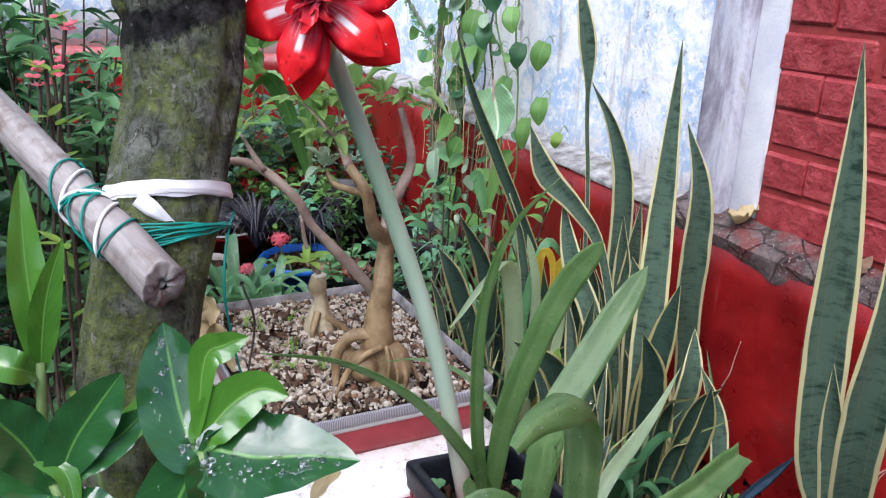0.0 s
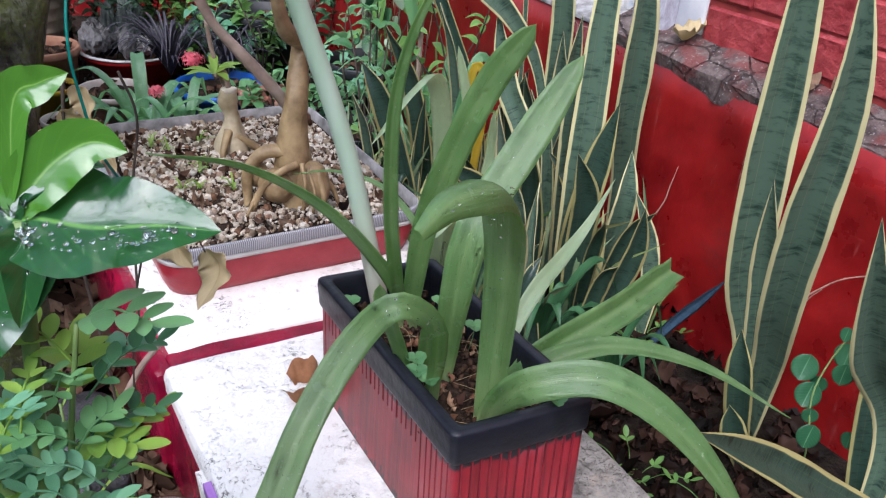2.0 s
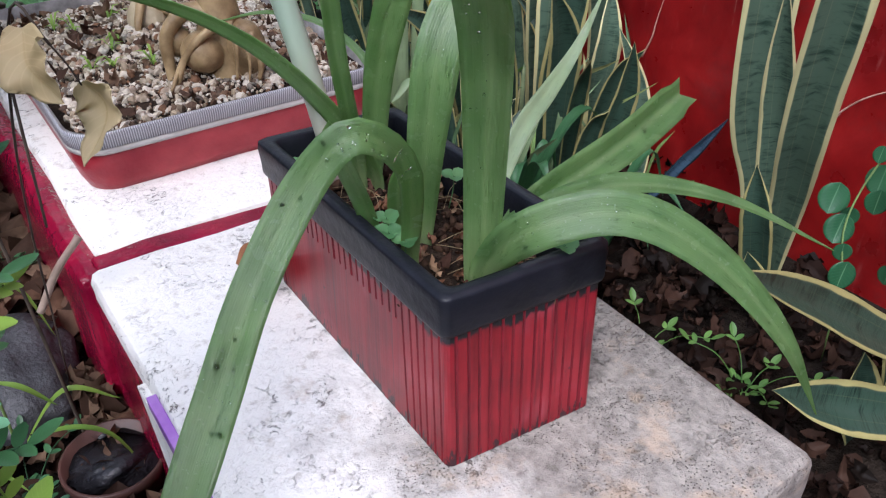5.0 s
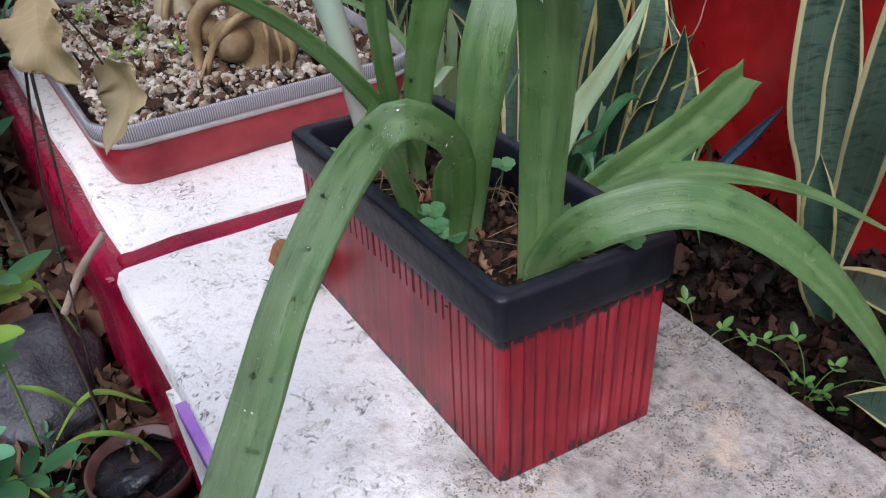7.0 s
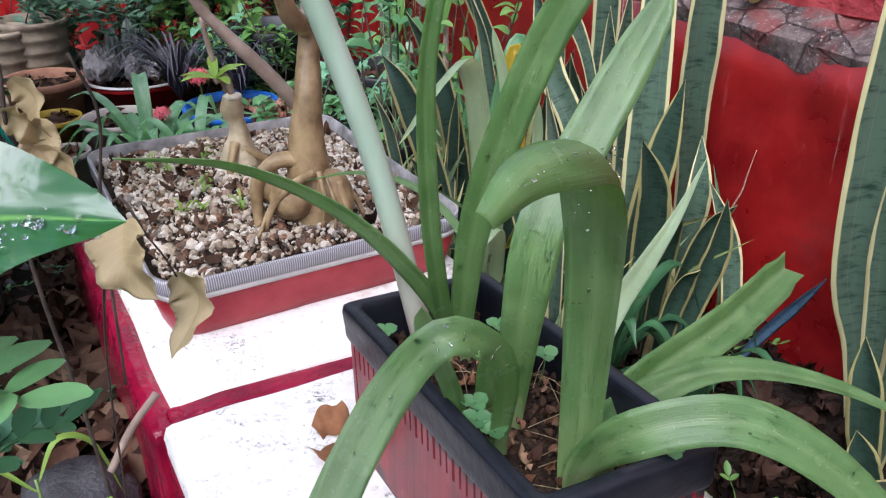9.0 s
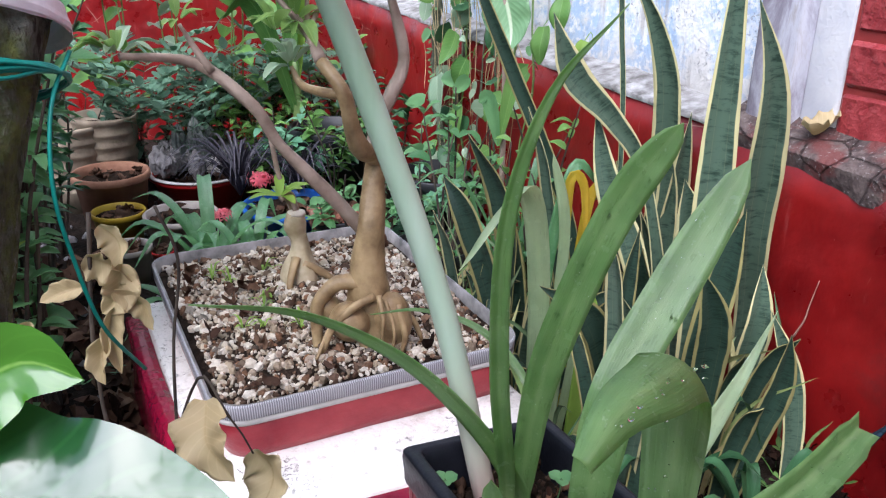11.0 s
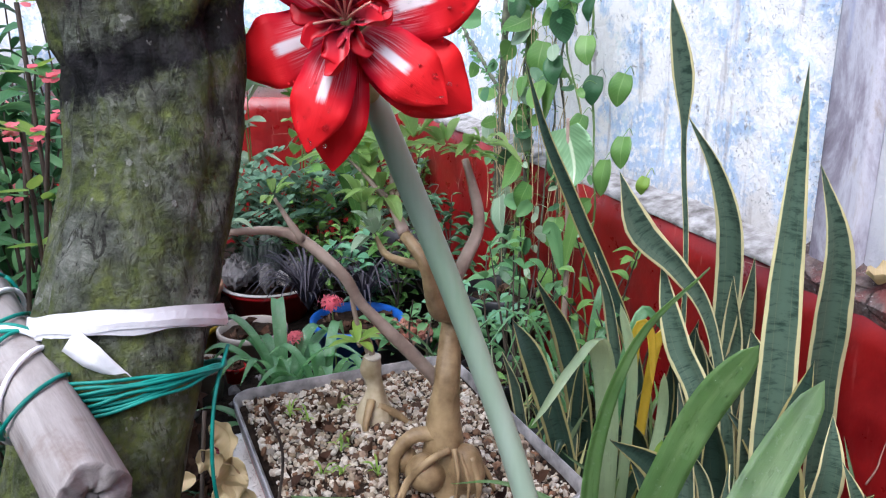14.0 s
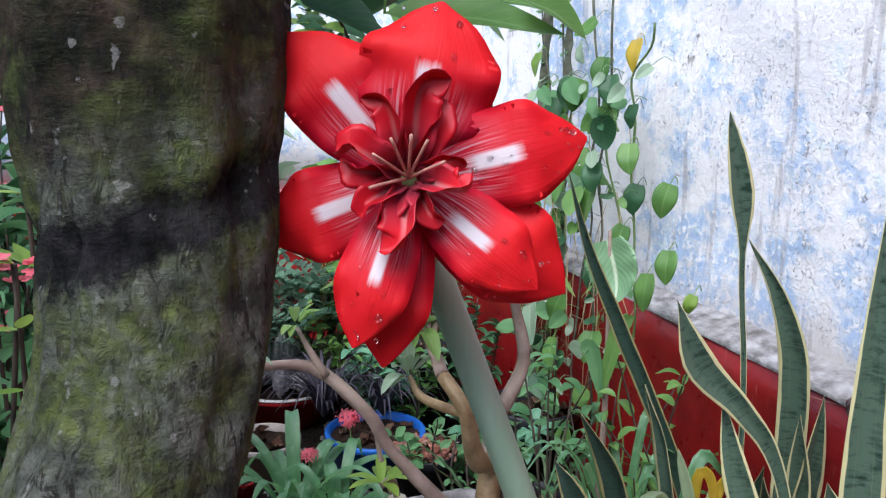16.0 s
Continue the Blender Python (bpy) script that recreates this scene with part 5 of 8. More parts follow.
    def ribbon(ang, length, width, rise, hook, twist):
        """A narrow inner petal that stands out of the throat and curls over."""
        d = right * math.cos(radians(ang)) + up * math.sin(radians(ang))
        e = right * math.cos(radians(ang + hook)) + up * math.sin(radians(ang + hook))
        q = sub(p, c) + d * 0.004
        bm = bmesh.new()
        blade(bm, curve([q, q + d * length * 0.32 + out * rise, q + d * length * 0.72 + out * rise * 1.35, q + d * length * 0.78 + e * length * 0.24 + out * rise * 1.1], 18), width, lambda t: (0.35 + 0.65 * math.sin(math.pi * min(1, t * 0.9 + 0.08)) ** 0.7) * (1 if t < 0.85 else 1 - ((t - 0.85) / 0.15) ** 2 * 0.85), out - d * 0.6, 0.55, 0.001, 8, twist, 0.10)
        part("inner_petal", bm, M_INNER, p, "curled red inner petal with a pale midline")
    for row in ((80, 0.056, 0.020, 0.020, -70, 40), (110, 0.046, 0.015, 0.018, 60, -50), (58, 0.042, 0.014, 0.016, 50, 60), (150, 0.040, 0.017, 0.022, 80, 70), (178, 0.034, 0.014, 0.016, -60, -60), (212, 0.030, 0.013, 0.016, 50, 40), (350, 0.032, 0.017, 0.022, 70, -70), (20, 0.028, 0.012, 0.014, -50, 50), (262, 0.040, 0.020, 0.018, -60, 60), (242, 0.030, 0.013, 0.014, 60, -50), (300, 0.028, 0.012, 0.014, 50, 40)):
        ribbon(*row)
    for ang in (85, 115, 60, 20, 150, 200):
        d = right * math.cos(radians(ang)) + up * math.sin(radians(ang))
        q = sub(p, c)
        bm = bmesh.new()
        tube(bm, curve([q, q + out * 0.018 + d * 0.009, q + out * 0.030 + d * 0.020], 8), 0.0009, 6)
        part("stamen", bm, M_STAMEN, p)


# ---- snake plants ----
def top_heavy(t):
    """A leaf rolled narrow below and opened out near its tip."""
    k = max(0.0, min(1.0, (t - 0.72) / 0.13))
    return (0.26 + 0.74 * k * k * (3 - 2 * k)) * (1 - max(0.0, (t - 0.84) / 0.16) ** 2.0)


def upright(t):
    """A tall leaf, broadest low down, that narrows evenly to its tip."""
    return min(1.0, 0.6 + 1.4 * t) * (1 - max(0.0, (t - 0.35) / 0.65) ** 1.9)


def hooked(t):
    """A leaf that narrows at its bend and widens again before the tip."""
    return (0.55 + 0.15 * math.cos(t * 9.0) + 0.40 * math.exp(-((t - 0.84) / 0.12) ** 2)) * (1 - max(0.0, (t - 0.84) / 0.16) ** 2.0)


def snake_clump(label, base, leaves, mats, group="snake plants by the wall"):
    """leaves: (foot x, y, list of points upwards, width, face, twist, which material)."""
    p = thing("snake_plant", label, "snake plant", group, at=(base[0], base[1], G))
    for pts, w, face, twist, m, *shape in leaves:
        bm = bmesh.new()
        blade(bm, curve([sub(p, q) for q in pts], 26), w, shape[0] if shape else sword, face, 0.22, 0.0035, 6, twist, 0.03)
        part("leaf", bm, mats[m], p)
    return p


def build_snakes():
    S = [M_SNAKE, M_SNAKE_SHADED]
    f = (-0.75, -0.65, 0.05)
    snake_clump("tall variegated snake plant with yellow-edged banded leaves", (1.55, 1.40), [
        ([(1.48, 1.22, 0.18), (1.478, 1.214, 0.40), (1.481, 1.218, 0.594), (1.487, 1.231, 0.783), (1.494, 1.241, 0.970), (1.491, 1.242, 1.157)], 0.068, f, 12, 0, upright),
        ([(1.62, 1.22, 0.18), (1.604, 1.214, 0.438), (1.565, 1.194, 0.591), (1.535, 1.168, 0.740), (1.509, 1.154, 0.878), (1.463, 1.168, 1.006)], 0.060, f, 20, 0),
        ([(1.54, 1.53, 0.18), (1.538, 1.535, 0.45), (1.531, 1.535, 0.639), (1.517, 1.532, 0.792), (1.497, 1.534, 0.947), (1.479, 1.531, 1.106), (1.447, 1.546, 1.262)], 0.043, f, 15, 0, top_heavy),
        ([(1.59, 1.47, 0.18), (1.590, 1.475, 0.40), (1.588, 1.471, 0.564), (1.581, 1.464, 0.694), (1.565, 1.459, 0.820), (1.531, 1.476, 0.937), (1.484, 1.513, 1.036)], 0.056, f, -15, 0),
        ([(1.49, 1.30, 0.18), (1.468, 1.308, 0.45), (1.435, 1.319, 0.619), (1.402, 1.333, 0.722), (1.349, 1.354, 0.796), (1.288, 1.385, 0.867), (1.254, 1.406, 0.968)], 0.052, (-0.5, -0.75, 0.4), 15, 0, hooked),
        ([(1.42, 1.25, 0.18), (1.405, 1.27, 0.42), (1.379, 1.295, 0.563), (1.356, 1.331, 0.642), (1.345, 1.359, 0.723), (1.340, 1.383, 0.805)], 0.050, f, 10, 0),
        ([(1.48, 1.32, 0.18), (1.47, 1.34, 0.36), (1.45, 1.36, 0.50), (1.44, 1.37, 0.60)], 0.050, f, -35, 0),
        ([(1.57, 1.45, 0.18), (1.575, 1.43, 0.45), (1.57, 1.40, 0.62), (1.56, 1.38, 0.78)], 0.045, f, 30, 0),
        ([(1.56, 1.40, 0.18), (1.56, 1.41, 0.45), (1.555, 1.41, 0.60), (1.53, 1.40, 0.74)], 0.048, f, -20, 0),
        ([(1.52, 1.28, 0.18), (1.50, 1.27, 0.40), (1.47, 1.25, 0.60), (1.44, 1.25, 0.70)], 0.060, f, 20, 0),
        ([(1.56, 1.18, 0.18), (1.545, 1.15, 0.34), (1.54, 1.13, 0.46), (1.55, 1.15, 0.56)], 0.05, f, 25, 0),
    ], S)
    snake_clump("low snake plant with leaves coloured darker for shade", (1.35, 1.35), [
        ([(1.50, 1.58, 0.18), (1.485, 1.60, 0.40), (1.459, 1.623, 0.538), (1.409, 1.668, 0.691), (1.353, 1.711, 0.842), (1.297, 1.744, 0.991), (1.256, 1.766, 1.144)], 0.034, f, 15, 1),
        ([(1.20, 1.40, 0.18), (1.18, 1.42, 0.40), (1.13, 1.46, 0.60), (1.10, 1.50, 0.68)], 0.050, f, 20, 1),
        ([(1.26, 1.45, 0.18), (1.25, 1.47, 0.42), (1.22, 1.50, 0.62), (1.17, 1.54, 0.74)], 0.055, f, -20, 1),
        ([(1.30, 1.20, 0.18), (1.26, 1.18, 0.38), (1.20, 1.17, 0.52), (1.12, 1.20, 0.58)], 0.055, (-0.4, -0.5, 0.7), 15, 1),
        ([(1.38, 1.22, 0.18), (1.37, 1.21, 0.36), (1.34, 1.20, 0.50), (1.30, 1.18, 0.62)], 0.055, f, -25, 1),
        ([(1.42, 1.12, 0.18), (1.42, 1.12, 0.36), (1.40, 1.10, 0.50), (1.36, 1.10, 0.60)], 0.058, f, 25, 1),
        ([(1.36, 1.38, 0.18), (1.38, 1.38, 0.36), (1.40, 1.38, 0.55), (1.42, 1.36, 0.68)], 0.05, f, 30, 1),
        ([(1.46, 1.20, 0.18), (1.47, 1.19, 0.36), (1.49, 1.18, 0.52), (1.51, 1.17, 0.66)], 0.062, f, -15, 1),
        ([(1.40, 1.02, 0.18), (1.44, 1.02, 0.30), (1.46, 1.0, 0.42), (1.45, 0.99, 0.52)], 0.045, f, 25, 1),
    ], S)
    snake_clump("small snake plant offset with cream edges", (1.60, 1.12), [
        ([(1.56, 1.03, 0.18), (1.575, 1.045, 0.27), (1.575, 1.075, 0.38), (1.54, 1.108, 0.490)], 0.040, f, 30, 0)], S)
    snake_clump("young blue-black sword leaf at the foot of the wall", (1.58, 0.99), [
        ([(1.53, 0.975, 0.19), (1.56, 0.955, 0.25), (1.595, 0.93, 0.31), (1.631, 0.907, 0.366)], 0.024, f, 20, 0)], [M_YOUNG])
    rng = random.Random(18)
    for k in range(4):
        cx, cy = ((1.20, 1.50), (1.34, 1.48), (1.24, 1.12), (1.46, 1.42))[k]
        leaves = []
        for j in range(7):
            x, y, h = cx + rng.uniform(-0.06, 0.06), cy + rng.uniform(-0.09, 0.09), rng.uniform(0.18, 0.46)
            lx, ly = rng.uniform(-0.10, 0.06), rng.uniform(-0.08, 0.08)
            h += 0.16 * (j % 3 == 0)
            leaves.append(([(x, y, 0.17), (x + lx * 0.15, y + ly * 0.2, 0.17 + h * 0.45), (x + lx * 0.5, y + ly * 0.6, 0.17 + h * 0.8), (x + lx, y + ly, 0.17 + h)], rng.uniform(0.022, 0.040), (-0.75 + rng.uniform(-0.3, 0.3), -0.65 + rng.uniform(-0.3, 0.3), 0.1), rng.uniform(-60, 60), rng.choice((0, 0, 1))))
        snake_clump("low snake plant with short twisted yellow-edged leaves", (cx, cy), leaves, S)


# ---- tree, pole and its lashings ----
def build_tree():
    base = Vector((0.32, 0.61, G))
    p = thing("tree", "mossy tree trunk with cracked grey bark", "tree", at=base)
    axis = [(0.315, 0.60, 0.08), (0.335, 0.63, 0.45), (0.373, 0.687, 0.83), (0.393, 0.715, 0.95), (0.413, 0.741, 1.02), (0.433, 0.768, 1.08), (0.455, 0.796, 1.15), (0.462, 0.823, 1.22), (0.461, 0.850, 1.30), (0.458, 0.870, 1.40), (0.445, 0.89, 1.7), (0.40, 0.90, 2.3)]
    steps, n = 110, 64
    line = curve([sub(p, q) for q in axis], steps)
    bm = bmesh.new()
    rings = []
    for i, q in enumerate(line):
        z = q.z + G
        r = 0.0545 + 0.016 * math.exp(-max(0, z - 0.1) / 0.25) - 0.005 * math.exp(-((z - 0.80) / 0.16) ** 2) + 0.028 * max(0, min(1, (z - 1.18) / 0.22))
        ring = []
        for k in range(n):
            a = 2 * math.pi * k / n
            u = Vector((math.cos(a), math.sin(a), 0))
            h = 0.12 * noise.noise(Vector((u.x * 2.2, u.y * 2.2, z * 5))) + 0.06 * noise.noise(Vector((u.x * 6, u.y * 6, z * 18))) + 0.035 * noise.noise(Vector((u.x * 16, u.y * 16, z * 50)))
            crack = math.exp(-((z - (1.068 + 0.335 * (q.x + base.x + u.x * r) + 0.012 * noise.noise(Vector((a * 2.5, 0, 0))))) / 0.013) ** 2)
            slit = math.exp(-((a - (math.pi * 1.20 + 0.25 * noise.noise(Vector((0, z * 12, 5))))) / 0.10) ** 2) * max(0, 1 - abs(z - 1.165) / 0.05)
            ring.append(bm.verts.new(q + u * r * (1 + h - 0.17 * crack * (0.5 + noise.noise(Vector((a * 4, z * 30, 2)))) - 0.24 * slit)))
        rings.append(ring)
    for a, b in zip(rings, rings[1:]):
        for k in range(n):
            bm.faces.new((a[k], a[(k + 1) % n], b[(k + 1) % n], b[k]))
    bm.faces.new(rings[-1])
    part("trunk", bm, M_BARK, p)
    for pts, rr in ((((0.41, 0.86, 1.62), (0.34, 0.88, 1.8), (0.24, 0.92, 2.0), (0.05, 1.0, 2.3)), (0.055, 0.05, 0.042, 0.03)), (((0.43, 0.86, 1.9), (0.60, 0.95, 2.3), (0.8, 1.1, 2.6)), (0.045, 0.035, 0.02))):
        bm = bmesh.new()
        ln = curve([sub(p, q) for q in pts], 24)
        tube(bm, ln, [rr[0] + (rr[-1] - rr[0]) * k / 24 for k in range(25)], 16, 0.3)
        part("limb", bm, M_BARK, p)
    rng = random.Random(12)
    bm = bmesh.new()
    for _ in range(600):
        a, r, z = rng.uniform(0, 6.283), rng.uniform(0.1, 1.1) ** 0.6, rng.uniform(2.1, 3.0)
        q = sub(p, (-0.35 + 0.9 * r * math.cos(a), 0.95 + 0.9 * r * math.sin(a), z + 0.25 * noise.noise(Vector((a * 2, r * 3, 0)))))
        b = rng.uniform(0, 6.283)
        d = Vector((math.cos(b), math.sin(b), rng.uniform(-0.6, 0.2)))
        s = rng.uniform(0.05, 0.11)
        blade(bm, [q, q + d * s * 0.5 + Vector((0, 0, 0.006)), q + d * s - Vector((0, 0, 0.012))], s * 0.42, oval, (0, 0, 1), nv=2)
    tagged(part("crown", bm, M_HEART, p, "loose leafy crown overhead"), kind="stuff")


def build_pole():
    a, b = Vector((0.399, 0.621, 1.014)), Vector((0.290, 0.977, 1.097))
    d = (b - a).normalized()
    p = thing("wooden_pole", "weathered grey wooden pole tied across the trunk", "pole", at=a)
    bm = bmesh.new()
    n, rings = 40, []
    for i in range(60):
        z = 0.62 * (i / 59) ** 1.5
        ring = []
        for q in range(n):
            t = 6.28319 * q / n
            u = Vector((math.cos(t), math.sin(t), 0))
            r = 0.0200 * (1 + 0.10 * noise.noise(Vector((u.x * 1.5, u.y * 1.5, z * 9))) + 0.05 * noise.noise(Vector((u.x * 9, u.y * 9, z * 6))))
            jag = 0.007 * noise.noise(u * 1.5) + 0.004 * noise.noise(u * 7.0)
            ring.append(bm.verts.new(u * r + Vector((0, 0, z + jag * max(0, 1 - z / 0.03)))))
        rings.append(ring)
    for e, f in zip(rings, rings[1:]):
        for q in range(n):
            bm.faces.new((e[q], e[(q + 1) % n], f[(q + 1) % n], f[q]))
    inner = rings[0]
    for s, dz in ((0.8, 0.004), (0.5, -0.002), (0.2, 0.003)):
        ring = [bm.verts.new(Vector((v.co.x * s / 1.0, v.co.y * s, v.co.z * s + dz * 0.4 + 0.0025 * noise.noise(v.co * 130 + Vector((s * 9, 0, 0)))))) for v in rings[0]]
        for q in range(n):
            bm.faces.new((inner[(q + 1) % n], inner[q], ring[q], ring[(q + 1) % n]))
        inner = ring
    bm.faces.new(inner)
    k = Mat("weathered_wood", 0.75, 0.25)
    grain = k.noise(1.0, 7, k.obj, rough=0.7, stretch=(55, 55, 5), distort=0.8)
    c = k.ramp(grain, (0.30, (0.07, 0.058, 0.052)), (0.44, (0.24, 0.215, 0.20)), (0.72, (0.42, 0.39, 0.37)))
    c = k.mix(k.ramp(k.noise(26, 5, k.obj, rough=0.65), (0.5, 0.0), (0.66, 0.7)), c, (0.14, 0.09, 0.07))
    k.color(c).bump(grain, 0.5, 0.003)
    shaft = part("shaft", bm, k.m, p)
    shaft.rotation_euler = d.to_track_quat("Z", "Y").to_euler()


def ring_line(c, r, tilt, n=40, a0=0.0, a1=6.283, wob=0.004, seed=0, rise=0.0):
    out = []
    for k in range(n + 1):
        a = a0 + (a1 - a0) * k / n
        out.append(Vector(c) + Vector((math.cos(a) * r, math.sin(a) * r, math.sin(a + tilt[0]) * tilt[1] + rise * k / n + wob * noise.noise(Vector((a * 2, seed, 0))))))
    return out


def build_lashings():
    c = Vector((0.428, 0.762, 0.0))
    p = thing("tree_tie", "strip of white cloth tied round the trunk", "cloth strip", at=(c.x, c.y, 1.03))
    uvec = lambda z: Vector((0, 0, z))
    for z, w, r, t, seed in ((1.052, 0.018, 0.0580, 0.0224, 1), (1.049, 0.010, 0.0590, 0.0250, 2)):
        bm = bmesh.new()
        pts = ring_line((0, 0, z - 1.03), r, (3.322, t), 60, wob=0.003, seed=seed)
        rows = []
        for k, q in enumerate(pts[:-1]):
            o = Vector((q.x, q.y, 0)).normalized()
            ww = w * (0.8 + 0.35 * noise.noise(Vector((k * 0.15, seed, 0))))
            rows.append([bm.verts.new(q + Vector((0, 0, -ww / 2)) + o * 0.001), bm.verts.new(q + o * 0.0012), bm.verts.new(q + Vector((0, 0, ww / 2))), bm.verts.new(q - o * 0.002)])
        for k in range(len(rows)):
            e, f = rows[k], rows[(k + 1) % len(rows)]
            for j in range(4):
                bm.faces.new((e[j], f[j], f[(j + 1) % 4], e[(j + 1) % 4]))
        part("band", bm, M_CLOTH, p, smooth=False)
    bm = bmesh.new()
    blade(bm, curve([(-0.034, -0.054, 0.036), (-0.020, -0.0625, 0.024), (-0.002, -0.0645, 0.008)], 8), 0.016, lambda t: 1.0 - 0.85 * max(0, t - 0.4) / 0.6, (-0.35, -1, 0.0), nv=3, thick=0.0008)
    part("loose_end", bm, M_CLOTH, p)
    s = thing("green_string", "green plastic string wound round trunk and pole", "string", at=(c.x, c.y, 1.0))
    for k in range(9):
        bm = bmesh.new()
        g = 0.004 - 0.0020 * k   # the turns part towards the pole and meet on the far side
        tube(bm, ring_line((-0.008, -0.012, 0.019 + g), 0.0610 + 0.0008 * (k % 3), (math.atan2(-g, -0.022), math.hypot(g, 0.022)), 60, wob=0.003, seed=k), 0.0012, 5)
        part("turn", bm, M_STRING, s)
    a, d = Vector((0.399, 0.621, 1.014)), (Vector((0.290, 0.977, 1.097)) - Vector((0.399, 0.621, 1.014))).normalized()
    e1 = d.orthogonal().normalized()
    e2 = d.cross(e1)
    for k in range(9):
        q = a + d * (0.085 + 0.013 * k) - s.location
        bm = bmesh.new()
        pts = [q + (e1 * math.cos(t) + e2 * math.sin(t)) * 0.0226 + d * (0.02 * math.sin(t + k)) for t in [6.283 * j / 30 for j in range(31)]]
        if k % 3 == 1:
            tube(bm, pts, 0.0017, 6)
            part("cloth_turn", bm, M_CLOTH, s, "twisted white cloth strip")
        else:
            tube(bm, pts, 0.0013, 5)
            part("turn", bm, M_STRING, s)
    bm = bmesh.new()
    tube(bm, curve([Vector(q) - s.location for q in ((0.484, 0.738, 1.036), (0.470, 0.712, 1.012), (0.464, 0.700, 0.97), (0.468, 0.70, 0.93), (0.478, 0.71, 0.88), (0.50, 0.74, 0.83))], 24), 0.0013, 5)
    part("tail", bm, M_STRING, s)


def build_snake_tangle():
    """Low, bent and fallen leaves, coloured dark for shade, that fill the foot of the clump between tray and wall."""
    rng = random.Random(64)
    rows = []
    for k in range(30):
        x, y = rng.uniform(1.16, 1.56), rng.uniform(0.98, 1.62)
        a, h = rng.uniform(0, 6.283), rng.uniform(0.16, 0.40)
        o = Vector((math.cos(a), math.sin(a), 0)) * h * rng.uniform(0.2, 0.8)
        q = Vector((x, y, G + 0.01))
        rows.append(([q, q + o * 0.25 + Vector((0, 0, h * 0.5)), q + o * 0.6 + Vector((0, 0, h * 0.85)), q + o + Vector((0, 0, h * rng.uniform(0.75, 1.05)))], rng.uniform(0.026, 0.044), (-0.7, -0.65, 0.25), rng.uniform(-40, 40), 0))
    snake_clump("tangle of low yellow-edged snake plant leaves coloured dark for shade", (1.36, 1.3), rows, [M_SNAKE_SHADED])


build_ground()
build_long_wall()
build_back_wall()
build_bench()
build_planter()
build_tray()
build_amaryllis()
build_big_bonsai()
build_small_bonsai()
build_snakes()
build_snake_tangle()
build_tree()
build_pole()
build_lashings()


# ---- near plants on the path's side ----
def near_leaf(p, pts, width, face, mat, fold=0.16, name="leaf", shape=lance, steps=20, wave=0.05):
    bm = bmesh.new()
    blade(bm, curve([sub(p, q) for q in pts], steps), width, shape, face, fold, 0.0, 8, 0, wave)
    return part(name, bm, mat, p)


def add_drops(p, pts, width, face, n, seed, lo=0.0008, hi=0.0022, shape=lance):
    """Water drops sitting on the upper side of a leaf, as flattened clear beads."""
    rng = random.Random(seed)
    line = curve([sub(p, q) for q in pts], 40)
    bm = bmesh.new()
    for _ in range(n):
        i = rng.randint(5, 36)
        d = (line[i + 1] - line[i - 1]).normalized()
        up = Vector(face) - d * Vector(face).dot(d)
        up.normalize()
        side = d.cross(up)
        s = rng.uniform(-0.36, 0.36)
        r = lo + (hi - lo) * rng.random() ** 2.5
        at = line[i] + side * s * width * shape(i / 40) + up * (0.10 * width * shape(i / 40) * (abs(2 * s) - 0.5) + r * 0.25)
        vs = bmesh.ops.create_icosphere(bm, subdivisions=2, radius=r)["verts"]
        sx = rng.uniform(0.9, 1.4)
        for v in vs:
            v.co = at + side * v.co.x + d * v.co.y * sx + up * v.co.z * 0.62
    ob = part("water_drop", bm, M_DROP, p, "clear rain drops")
    tagged(ob, kind="stuff")


